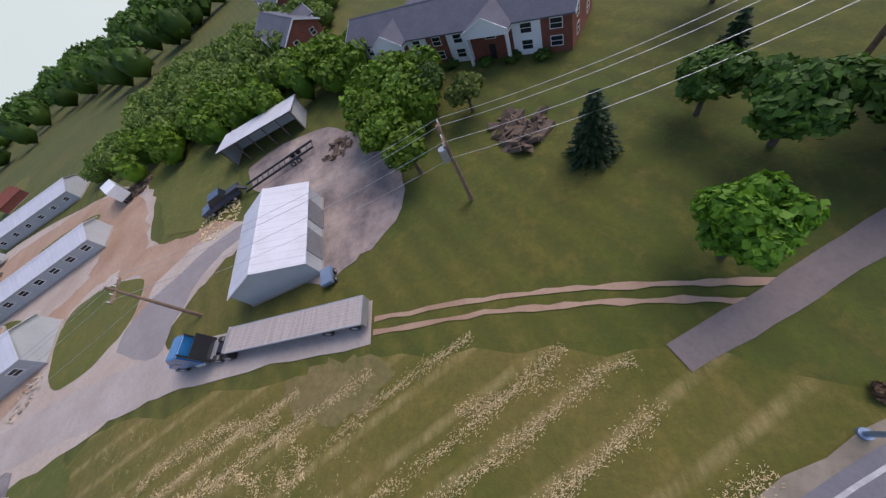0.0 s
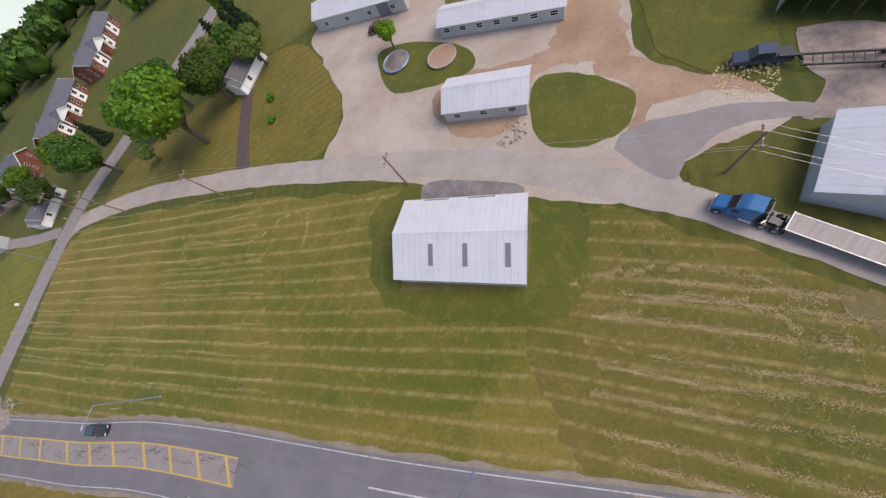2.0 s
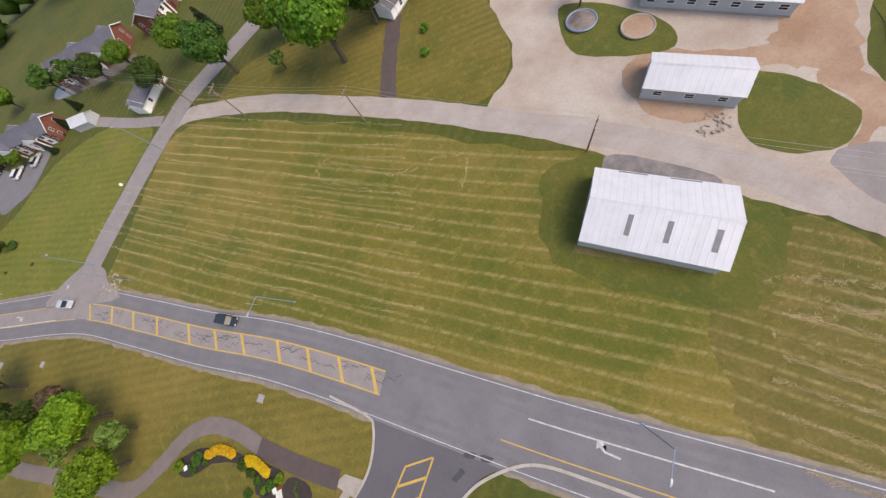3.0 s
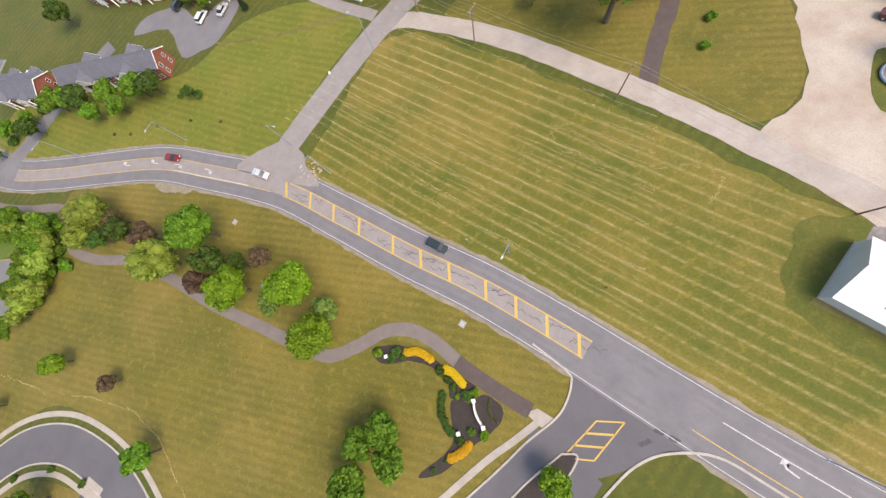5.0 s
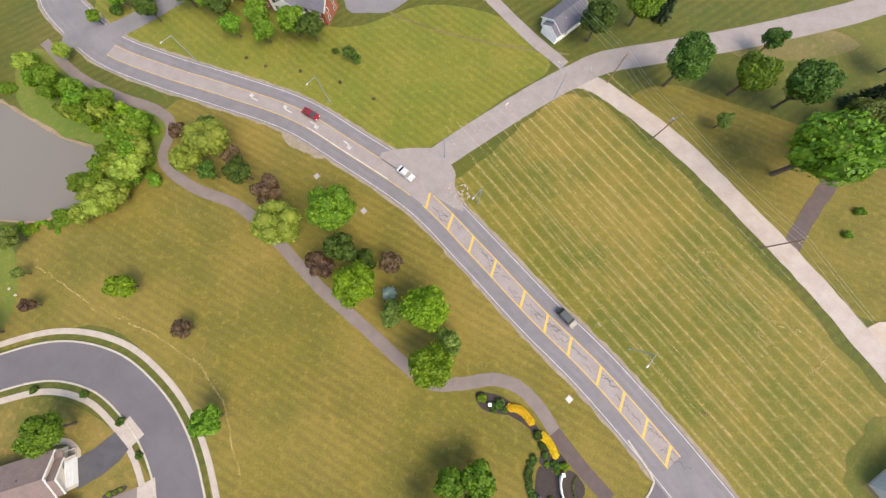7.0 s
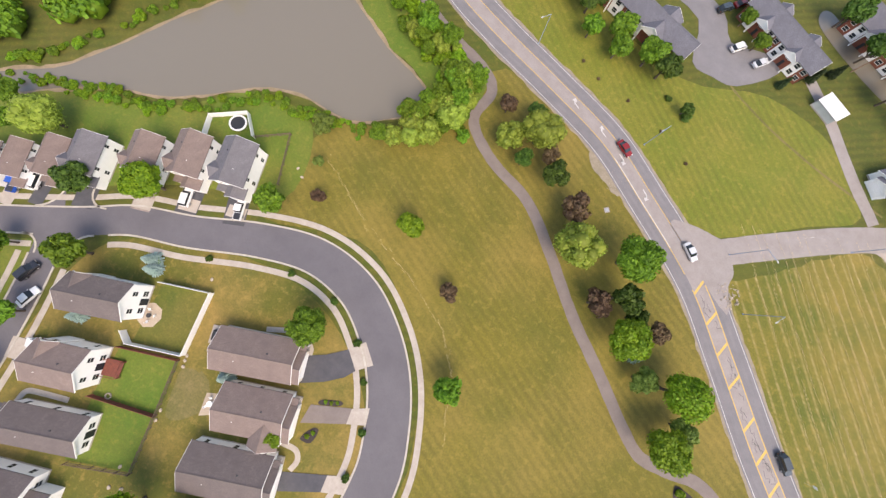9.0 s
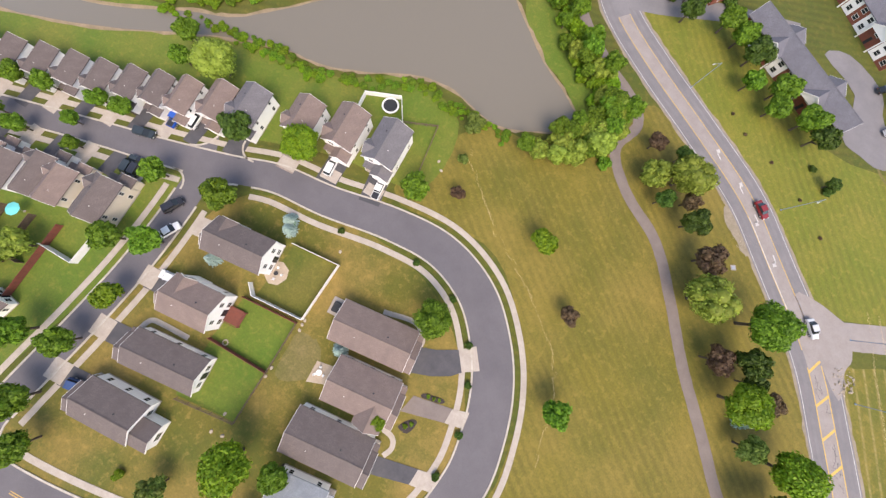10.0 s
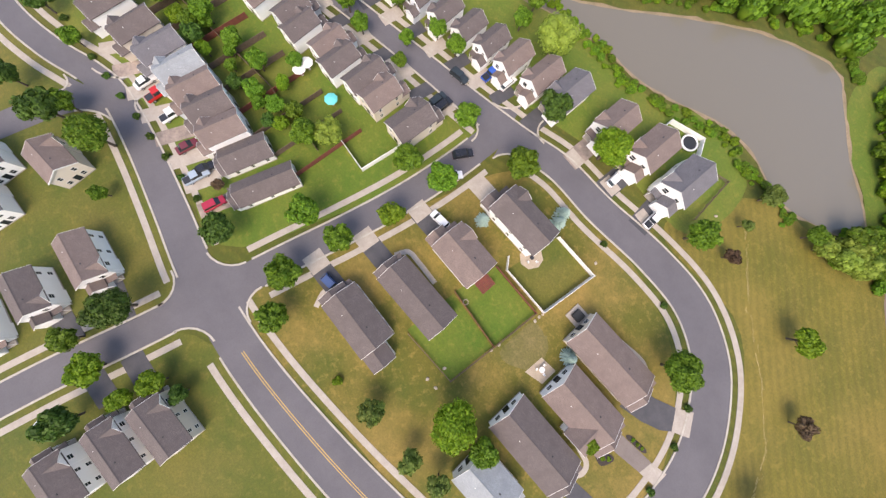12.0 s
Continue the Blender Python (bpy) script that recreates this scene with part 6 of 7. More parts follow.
for i in range(9):
    x, y = -226.8 - 5.97 * i, -15.5 - 2.18 * i
    fence([(x - 0.8, y + 4.0), (x + 3.4, y - 13)], 1.4, WOOD if i % 3 else RED_WOOD, "weathered timber fence between back yards", gap=False)
fence([(-227.2, -21.9), (-245.4, -25.9), (-264.8, -33.5), (-283.2, -40.4)], 1.4, WOOD, "weathered timber fence along back yards", 3.0)
patch("ground_green_yard", [(-186.8, -7.4), (-187.8, 2.9), (-175.5, 6.3), (-173.2, -4.8)], 0.02, GREEN_YARD, "lush green fenced back yard", smooth=False, category="lawn")
patch("ground_green_yard_south", [(-183.8, -19.7), (-186.5, -7.8), (-173.2, -5.2), (-170.9, -15.8)], 0.0225, GREEN_YARD, "lush green fenced back yard", smooth=False, category="lawn")
patch("ground_white_yard", [(-186.3, 4.9), (-175.2, 8.0), (-177.5, 21.0), (-188.0, 18.0)], 0.0235, MEADOW, "green fenced yard round a patio", smooth=False, category="lawn")
patch("ground_bare_yard", [(-171.1, -4.4), (-174.1, 3.9), (-170.8, 6.4), (-167.0, 5.1), (-165.8, -0.5)], 0.0215, BARE, "bare dry yard patch", 4, 0.8, category="lawn")
patch("patio", [(-188.9, 11.0), (-188.2, 9.0), (-186.2, 8.3), (-184.4, 9.3), (-183.9, 11.5), (-184.9, 13.2), (-187.0, 13.7), (-188.5, 12.8)], 0.06, PATIO, "pale tan stone patio", 1, category="patio", smooth=False, thick=0.06)
ft = thing("fire_pit", pose(-186.4, 11.0, 0.06), "round metal fire pit on a patio", "fire pit")
part("bowl", tube(bmesh.new(), (0, 0, 0.0), (0, 0, 0.35), 0.35, 0.5, 14), DARK_STEEL, ft)
patch("patio_back", [(-165.6, -1.0), (-166.7, 3.5), (-163.0, 5.0), (-161.9, 1.2)], 0.06, PATIO, "small tan patio behind a house", smooth=False, category="patio", thick=0.06)
tb = thing("patio_table", pose(-164.7, 2.3, 0.06), "round white garden table on a patio", "table")
part("top", tube(bmesh.new(), (0, 0, 0.70), (0, 0, 0.74), 0.6, 0.6, 16), VINYL, tb)
part("stem", tube(bmesh.new(), (0, 0, 0), (0, 0, 0.70), 0.05, 0.05), STEEL, tb)
part("foot", tube(bmesh.new(), (0, 0, 0), (0, 0, 0.03), 0.3, 0.25, 12), STEEL, tb)


def chair(x, y, ang):
    ch = thing("garden_chair", pose(x, y, 0.06, 0, 0, ang), "white plastic garden chair on a patio", "chair", "garden chairs")
    part("seat", box(-0.24, 0.24, -0.24, 0.24, 0.40, 0.44, bevel=0.01), VINYL, ch)
    part("backrest", box(0.20, 0.25, -0.24, 0.24, 0.44, 0.88, bevel=0.01), VINYL, ch)
    for u in (-0.2, 0.2):
        for v in (-0.2, 0.2):
            part("leg", box(u - 0.02, u + 0.02, v - 0.02, v + 0.02, 0, 0.40), VINYL, ch)


for k in range(3):
    chair(-164.7 + 1.05 * math.cos(2.1 * k), 2.3 + 1.05 * math.sin(2.1 * k), math.degrees(2.1 * k))
for k in range(4):
    chair(-186.4 + 1.3 * math.cos(1.57 * k + 0.4), 11.0 + 1.3 * math.sin(1.57 * k + 0.4), math.degrees(1.57 * k + 0.4))
rngr = random.Random(8)
for x, y in ((-174.6, 7.8), (-174.4, 6.8), (-174.0, 5.6), (-172.9, -3.6), (-172.6, -5.6), (-170.8, -19.1), (-173.1, -19.9), (-179.4, 23.6), (-173.5, -15.9), (-175.2, 53.4), (-177.2, 54.8)):
    bm = bmesh.new()
    bmesh.ops.create_icosphere(bm, subdivisions=2, radius=0.32)
    for v in bm.verts:
        v.co = Vector((v.co.x * 1.3, v.co.y, v.co.z * 0.6 + 0.12)) * rngr.uniform(0.9, 1.1)
    st = part("garden_rock", bm, ROCK)
    st.matrix_basis = pose(x, y, 0.03, 0, 0, rngr.random() * 360)
    tagged(st, "pale rounded rock lying in the grass", "rock", "loose yard rocks")
ring = thing("fire_ring", pose(-183.8, -6.2, 0), "pale stone fire ring in a green yard", "fire ring")
for k in range(9):
    b0 = part("stone", box(0.42, 0.66, -0.17, 0.17, -0.02, 0.25, bevel=0.03), ROCK, ring)
    b0.matrix_basis = pose(0, 0, 0, 0, 0, 40 * k)
for x, y, m, label in ((-236.1, -14.7, POOL_BLUE, "open turquoise garden umbrella"), (-245.4, -18.4, VINYL, "open white garden umbrella"), (-246.2, -16.4, VINYL, "open white garden umbrella")):
    um = thing("garden_umbrella", pose(x, y, 0), label, "umbrella")
    part("pole", tube(bmesh.new(), (0, 0, 0), (0, 0, 2.3), 0.03, 0.03), STEEL, um)
    part("canopy", tube(bmesh.new(), (0, 0, 2.0), (0, 0, 2.5), 1.5, 0.05, 8), m, um)
    part("base", tube(bmesh.new(), (0, 0, -0.02), (0, 0, 0.1), 0.3, 0.28, 12), CONCRETE, um)
dk = thing("deck", pose(-186.2, -1.1, 0, 0, 0, 15.4), "red-stained timber deck behind a house", "deck")
for k in range(12):
    part("deck_board", box(-2.0 + 0.33 * k, -1.69 + 0.33 * k, -1.7, 1.7, 0.5, 0.56), RED_WOOD, dk)
for xx in (-1.9, 1.9):
    for yy in (-1.6, 1.6):
        part("post", box(xx - 0.07, xx + 0.07, yy - 0.07, yy + 0.07, -0.02, 1.5), RED_WOOD, dk)
for yy in (-1.65, 1.65):
    part("rail", box(-1.9, 1.9, yy - 0.04, yy + 0.04, 1.35, 1.45), RED_WOOD, dk)
part("rail", box(1.86, 1.94, -1.6, 1.6, 1.35, 1.45), RED_WOOD, dk)
ht = thing("hot_tub", pose(-171.0, 14.5, 0, 0, 0, 16.2), "black square hot tub on a small deck", "hot tub")
part("platform", box(-1.9, 1.9, -1.9, 1.9, 0, 0.25), CONCRETE, ht)
part("tub", box(-1.2, 0.9, -1.1, 1.1, 0.25, 1.05, bevel=0.12), BLACK, ht)
tp = thing("trampoline", pose(-195.1, 57.4, 0), "round trampoline with a black mat and pale rim", "trampoline")
bm = bmesh.new()
for k in range(24):
    a0, a1 = k * math.tau / 24, (k + 1) * math.tau / 24
    tube(bm, (1.9 * math.cos(a0), 1.9 * math.sin(a0), 0.8), (1.9 * math.cos(a1), 1.9 * math.sin(a1), 0.8), 0.22, 0.22, 6)
part("rim_pad", bm, VINYL, tp)
bm = bmesh.new()
bmesh.ops.create_cone(bm, cap_ends=True, segments=24, radius1=1.75, radius2=1.75, depth=0.04)
part("mat", bm, BLACK, tp).matrix_basis = pose(0, 0, 0.8)
for k in range(6):
    part("leg", tube(bmesh.new(), (1.9 * math.cos(k * 1.047), 1.9 * math.sin(k * 1.047), 0), (1.9 * math.cos(k * 1.047), 1.9 * math.sin(k * 1.047), 0.8), 0.04, 0.04, 6), STEEL, tp)

# driveways
def drive(x0, y0, x1, y1, w, material, label):
    ribbon("driveway", [Vector((x0, y0, 0)), Vector((x1, y1, 0))], w, 0.058, material, None, 0, label, category="driveway")


for a in ((-196.7, -17.8, -203.6, -19.7, 4.4, BLACKTOP, "black asphalt driveway"), (-198.4, -4.9, -205.9, -7.2, 4.6, BLACKTOP, "black asphalt driveway"), (-196.5, -29.2, -203.4, -31.1, 4.4, BLACKTOP, "black asphalt driveway"),
          (-201.0, 9.0, -207.8, 6.9, 4.4, CONCRETE, "pale concrete driveway"), (-185.0, 42.7, -182.5, 36.1, 5.0, BLACKTOP, "black asphalt driveway"), (-194.9, 39.6, -193.2, 32.7, 5.0, BLACKTOP, "black asphalt driveway"),
          (-204.3, 35.9, -202.4, 28.9, 4.4, SLAB, "old concrete driveway"), (-215.4, 29.2, -213.8, 23.3, 4.6, BLACKTOP, "black asphalt driveway")):
    drive(*a)
for i in range(10):
    t = i * 10.0
    drive(-223.9 - 0.57 * t, 24.9 - 0.32 * t, -222.9 - 0.57 * t, 19.0 - 0.31 * t, 3.2, CONCRETE if i % 2 else BLACKTOP, "short driveway in front of a house")
    drive(-225.0 - 0.59 * t, 4.4 - 0.26 * t, -225.9 - 0.59 * t, 10.2 - 0.26 * t, 3.2, BLACKTOP if i % 2 else CONCRETE, "short driveway in front of a house")
for i in range(8):
    drive(-224.3 - 5.93 * i, -42.0 - 0.76 * i, -224.3 - 6.18 * i, -49.4 - 1.04 * i, 3.2, CONCRETE if i % 3 else SLAB, "short driveway in front of a house")
for x, y, x1, y1 in ((-195.4, -76.5, -201.7, -77.9), (-194.4, -69.0, -202.2, -70.4), (-216.8, -69.6, -208.4, -69.3), (-214.6, -80.0, -209.0, -79.0)):
    drive(x, y, x1, y1, 4.4, BLACKTOP, "black asphalt driveway")
patch("driveway_curved", [(-152.6, 19.5), (-148.9, 21.7), (-145.1, 25.0), (-141.6, 21.7), (-143.0, 19.5), (-146.2, 16.8), (-150.9, 14.0)], 0.056, BLACKTOP, "black asphalt driveway widening to the street", smooth=False, category="driveway")
patch("driveway_old", [(-146.4, 11.5), (-138.3, 14.8), (-137.8, 11.6), (-146.5, 7.4)], 0.056, PATHWAY, "worn pinkish-grey driveway", smooth=False, category="driveway")
patch("driveway_dark", [(-145.2, -2.4), (-136.0, 1.5), (-135.7, -1.9), (-143.6, -5.7)], 0.056, BLACKTOP, "black asphalt driveway", smooth=False, category="driveway")
for pts in ([(-145.2, 24.9), (-142.7, 28.0), (-138.8, 24.5), (-141.6, 21.7)], [(-138.3, 14.7), (-135.0, 16.6), (-134.0, 13.2), (-137.8, 11.6)], [(-136.1, 1.4), (-131.7, 3.3), (-131.4, -0.3), (-135.7, -1.9)]):
    patch("driveway_apron", pts, 0.10, CONCRETE, "pale concrete driveway apron", smooth=False, category="apron", thick=0.08)
for name, pts in (("front_walk", [(-147.7, 2.4), (-144.4, 2.5), (-143.0, 0.9), (-143.4, -1.3)]), ("front_walk", [(-163.1, 20.2), (-156.3, 23.0), (-152.7, 21.4), (-152.0, 19.7)]), ("front_walk", [(-199.1, -15.8), (-198.6, -12.9), (-195.6, -11.8), (-190.2, -10.5)]), ("front_walk", [(-195.9, -34.8), (-198.1, -32.1), (-197.9, -29.2), (-195.9, -26.9)])):
    ribbon(name, smooth_line(pts, 5), 1.1, 0.07, CONCRETE, None, 0.06, "tan concrete walk round a house front", category="walk")
for pts in ([(-144.8, 13.4), (-141.0, 15.0), (-140.8, 14.1), (-144.8, 12.3)], [(-144.9, 4.9), (-143.6, 7.7), (-142.2, 7.9), (-142.5, 5.0)]):
    patch("front_bed", pts, 0.054, MULCH, "small dark mulch bed before a house", 4, 0.1, category="flower bed")
for x, y, r in ((-143.9, 13.4, 0.5), (-142.7, 13.8, 0.5), (-141.6, 14.3, 0.45), (-143.8, 5.9, 0.6), (-143.0, 7.0, 0.55)):
    plant("shrub_bright", x, y, r, 0.8, "shrubs in the house beds")
# pale driveway aprons at the kerb
for x0, y0, x1, y1 in ((-202.9, -19.6, -206.8, -20.5), (-204.0, -6.6, -207.5, -7.5), (-202.6, -30.8, -206.6, -31.7), (-183.8, 40.3, -183.2, 37.6), (-194.0, 36.7, -193.3, 33.8), (-203.1, 32.0, -202.4, 29.3)):
    ribbon("driveway_apron", [Vector((x0, y0, 0)), Vector((x1, y1, 0))], 4.3, 0.10, CONCRETE, None, 0.08, "pale concrete driveway apron", category="apron")

# ---- flower beds by the corner ----
patch("flower_bed_mulch", [(-56.4, 19.7), (-53.1, 18.3), (-50.6, 19.0), (-48.7, 17.5), (-48.0, 15.4), (-49.2, 13.7), (-51.4, 12.6), (-54.5, 11.6), (-57.6, 10.3), (-62.5, 8.7), (-67.0, 9.2), (-61.2, 11.3), (-58.6, 13.2), (-57.8, 16.2)], 0.05, MULCH, "dark mulch flower bed beside the footpath", 4, 0.2, category="flower bed")
patch("flower_bed_upper", [(-69.1, 33.4), (-64.3, 32.8), (-61.1, 30.8), (-57.5, 27.7), (-56.0, 25.9), (-53.5, 23.4), (-51.1, 19.9), (-53.2, 18.8), (-56.7, 20.2), (-55.9, 22.8), (-57.7, 26.0), (-62.3, 28.9), (-67.8, 30.0)], 0.05, MULCH, "dark mulch flower bed beside the footpath", 4, 0.2, category="flower bed")
rngf = np.random.default_rng(11)
for arc in (((-62.2, 30.6), (-59.9, 30.0), (-58.0, 27.9)), ((-55.8, 25.3), (-54.4, 23.9), (-53.5, 21.9)), ((-59.9, 10.6), (-57.8, 10.9), (-56.0, 11.7))):
    line = smooth_line(arc, 6)
    mid = line[6]
    ob = thing("flower_clump", pose(mid.x, mid.y, 0.05), "dense curved clump of bright yellow flowers", "flowers", "yellow flower clumps")
    bm = bmesh.new()
    for q in line[::2]:
        lump(bm, (q.x - mid.x, q.y - mid.y, 0.25), 0.72, 0.5, rngf)
    part("foliage", bm, GOLD, ob)
    cells = []
    for k in range(900):
        q = line[rngf.integers(len(line))]
        a, w = rngf.uniform(0, math.tau), 0.82 * math.sqrt(rngf.random())
        p = np.array((q.x - mid.x + w * math.cos(a), q.y - mid.y + w * math.sin(a), 0.66 - 0.45 * (w / 0.82) ** 2 + 0.06 * rngf.random()))
        n = unit(rngf) * 0.5 + np.array((0, 0, 1))
        u = np.cross(n, unit(rngf))
        u = u / np.linalg.norm(u) * 0.10
        b = np.cross(n, u)
        cells.append((p, u, b / np.linalg.norm(b) * 0.10))
    quads("blossom", cells, GOLD, ob, "bright yellow blossom")
sw = thing("entrance_wall", pose(-52.5, 16.4, 0, 0, 0, 91.2), "low curved white masonry wall between two square piers", "wall")
bm = bmesh.new()
for k in range(10):
    a0 = -0.42 + k * 0.084
    p, q = (5.4 * math.sin(a0), 5.4 * (1 - math.cos(a0))), (5.4 * math.sin(a0 + 0.084), 5.4 * (1 - math.cos(a0 + 0.084)))
    d = Vector((q[0] - p[0], q[1] - p[1], 0)).normalized()
    n = Vector((-d.y, d.x, 0)) * 0.13
    vs = [bm.verts.new((c[0] + s * n.x, -c[1] + 0.4 - s * n.y, z)) for z in (0, 1.0) for c, s in ((p, 1), (q, 1), (q, -1), (p, -1))]
    for f in ((0, 1, 5, 4), (2, 3, 7, 6), (4, 5, 6, 7), (1, 2, 6, 5), (3, 0, 4, 7)):
        bm.faces.new([vs[i] for i in f])
bmesh.ops.recalc_face_normals(bm, faces=bm.faces[:])
part("curved_wall", bm, TRIM, sw)
for s in (-1, 1):
    x0, y0 = s * 5.4 * math.sin(0.45), 0.4 - 5.4 * (1 - math.cos(0.45))
    p = part("pier", bx(bmesh.new(), x0 - 0.3, x0 + 0.3, y0 - 0.3, y0 + 0.3, 0, 1.25, 0.03), BRICK, sw, "red brick pier")
    part("pier_cap", bx(bmesh.new(), x0 - 0.36, x0 + 0.36, y0 - 0.36, y0 + 0.36, 1.25, 1.35, 0.03), TRIM, p)
for x, y in ((-66.4, 31.2), (-57.1, 14.2)):
    lg = thing("lantern_post", pose(x, y, 0.05), "short square lantern pillar in a flower bed", "lantern")
    part("pillar", box(-0.28, 0.28, -0.28, 0.28, 0, 0.8, bevel=0.03), STEEL, lg)
    part("cap", bx(bmesh.new(), -0.36, 0.36, -0.36, 0.36, 0.8, 0.9, 0.03), TRIM, lg)
for kind, x, y, r in (("shrub_bright", -68.0, 32.4, 1.2), ("shrub_dark", -64.3, 31.3, 1.2), ("shrub_dark", -65.7, 30.5, 1.0), ("shrub_dark", -63.2, 30.0, 0.8), ("shrub_dark", -56.8, 25.3, 1.1), ("shrub_dark", -55.9, 23.5, 0.9), ("shrub_dark", -55.6, 21.7, 0.9), ("shrub_bright", -55.2, 20.1, 0.6), ("shrub_dark", -53.6, 20.0, 1.0), ("shrub_bright", -51.9, 19.8, 1.0), ("shrub", -53.1, 19.0, 0.8), ("shrub", -54.7, 13.7, 0.9), ("shrub_bright", -52.6, 12.7, 1.1), ("shrub_dark", -57.3, 12.9, 0.9), ("shrub_dark", -60.8, 10.4, 0.6), ("shrub_dark", -63.7, 9.5, 0.6)):
    plant(kind, x, y, r, 0.8, "shrubs in the flower bed")
for k in range(7):
    plant("shrub_dark", -57.9 - 1.2 * math.sin(k * 0.45), 21.1 - 1.1 * k, 0.95, 0.7, "clipped hedge behind the flower bed")
rngl = np.random.default_rng(12)
cells = []
for k in range(260):
    u = rngl.random()
    p = np.array((-50.5 + 0.9 * (2 * u - 1) ** 2 + rngl.normal() * 0.12, 13.7 + 4.2 * u, 0.14 + 0.1 * rngl.random()))
    cells.append((p, unit(rngl) * 0.09, unit(rngl) * 0.07))
tagged(quads("border_plants", cells, LEAF_OLIVE, None, "curved line of low pale border plants in mulch", "stuff"), "curved line of low pale border plants in mulch", "plants", "", "stuff")

# ---- planting ----
where = "trees beside the footpath"
for kind, x, y, r, tall in (
        ("willow", -136.7, 85.2, 3.0, 1.0), ("willow", -130.7, 89.1, 4.1, 1.0), ("purple", -126.1, 86.1, 2.2, 1), ("dark", -131.4, 82.1, 2.1, 1), ("dark", -123.0, 81.6, 2.7, 1), ("dark", -133.6, 94.6, 2.0, 1), ("purple", -140.7, 93.0, 2.0, 1),
        ("purple", -115.9, 76.9, 3.1, 0.9), ("willow", -112.0, 68.7, 4.3, 1.0), ("maple", -99.8, 71.6, 4.4, 0.95), ("dark", -97.6, 63.4, 3.0, 1.1), ("purple", -102.3, 59.7, 2.8, 1), ("dark", -93.0, 60.8, 2.2, 1), ("bright", -94.2, 55.4, 4.2, 0.9),
        ("purple", -87.4, 60.3, 2.2, 1), ("blue", -88.2, 53.8, 1.7, 1.0), ("olive", -86.4, 49.5, 2.6, 0.9), ("bright", -79.7, 50.3, 4.3, 0.95), ("olive", -74.9, 44.3, 2.6, 0.9), ("bright", -78.0, 39.6, 3.8, 0.9)):
    plant(kind, x, y, r, tall, where)
where = "trees on the park lawn"
for kind, x, y, r, tall in (("bright", -146.6, 55.4, 2.7, 0.85), ("purple", -131.8, 46.2, 2.0, 0.85), ("maple", -122.6, 28.5, 2.8, 0.9), ("maple", -175.8, 45.1, 2.9, 0.95), ("purple", -168.4, 51.1, 1.6, 0.9), ("thin", -172.9, 58.3, 1.3, 1), ("olive", -176.2, 66.3, 2.2, 0.9),
                            ("maple", -69.1, 19.7, 2.9, 0.9), ("maple", -74.9, 18.4, 2.7, 0.9), ("maple", -69.5, 14.5, 2.9, 0.9), ("maple", -77.6, 12.8, 3.2, 0.9), ("bright", -43.6, 4.1, 2.3, 0.9)):
    plant(kind, x, y, r, tall, where)
where = "street trees"
for kind, x, y, r in (("maple", -204.0, -36.1, 2.6), ("maple", -206.3, -24.3, 2.3), ("bright", -207.1, -12.8, 2.2), ("maple", -209.4, -0.3, 2.4), ("maple", -205.1, 16.1, 2.8), ("maple", -220.0, 10.6, 2.2), ("maple", -215.9, -5.0, 2.3), ("maple", -214.3, -28.4, 2.6), ("dark", -217.3, -44.8, 2.4),
                      ("maple", -197.3, -41.3, 2.3), ("dark", -211.0, -66.5, 2.9), ("maple", -154.2, 26.5, 2.9), ("dark", -214.2, 29.3, 2.5), ("bright", -200.6, 35.6, 3.2), ("maple", -244.7, -60.2, 2.9), ("dark", -254.2, -67.2, 2.7), ("bright", -202.5, -75.0, 2.2), ("bright", -195.1, -65.5, 1.9),
                      ("bright", -195.2, -72.4, 1.6), ("dark", -195.6, -81.3, 2.3), ("dark", -191.3, -62.6, 1.4), ("maple", -209.3, -77.2, 1.9), ("shrub_bright", -192.1, 21.2, 1.1)):
    plant(kind, x, y, r * 1.17, 0.9, where)
where = "trees in the yards"
for kind, x, y, r in (("bright", -165.8, -18.3, 4.1), ("thin", -173.5, -31.6, 2.2), ("olive", -172.9, -31.1, 1.9), ("maple", -157.7, -15.2, 2.5), ("shrub_bright", -180.6, -36.1, 1.2), ("blue", -192.3, 21.5, 1.8), ("blue", -190.9, 19.8, 1.7), ("blue", -198.3, 4.6, 1.7), ("blue", -164.6, 8.6, 1.8),
                      ("bright", -149.3, 3.6, 1.8), ("maple", -229.9, -22.6, 2.5), ("willow", -228.3, -18.0, 2.7), ("maple", -235.7, -22.6, 1.9), ("maple", -247.0, -18.4, 1.6), ("maple", -238.7, 2.8, 1.6), ("maple", -242.1, 13.7, 2.0), ("maple", -236.7, 15.8, 2.0), ("maple", -249.8, -1.8, 1.9), ("maple", -253.4, 8.5, 2.0), ("maple", -259.9, 5.6, 2.0),
                      ("maple", -243.2, 6.4, 1.6), ("maple", -256.2, -2.4, 2.2), ("maple", -262.8, -7.4, 2.0), ("maple", -270.6, -10.9, 2.0), ("dark", -268.1, -0.9, 2.2), ("willow", -228.8, 37.1, 3.8), ("maple", -237.0, 32.9, 2.1), ("maple", -240.1, 38.1, 2.4), ("purple", -227.4, -43.0, 1.1), ("thin", -161.8, -28.6, 2.1), ("thin", -155.8, -25.3, 2.1),
                      ("bright", -243.3, -22.6, 1.5), ("maple", -249.5, -25.8, 2.0), ("maple", -256.4, -28.8, 2.0), ("maple", -264.8, -32.0, 2.2), ("dark", -274.2, -36.9, 2.3), ("maple", -241.0, -29.2, 1.4), ("maple", -254.8, -64.2, 2.3), ("dark", -264.8, -72.6, 2.4), ("maple", -269.3, -59.1, 1.8), ("dark", -279.5, -62.4, 2.3), ("maple", -234.5, -64.2, 1.5)):
    plant(kind, x, y, r, 0.95, where)
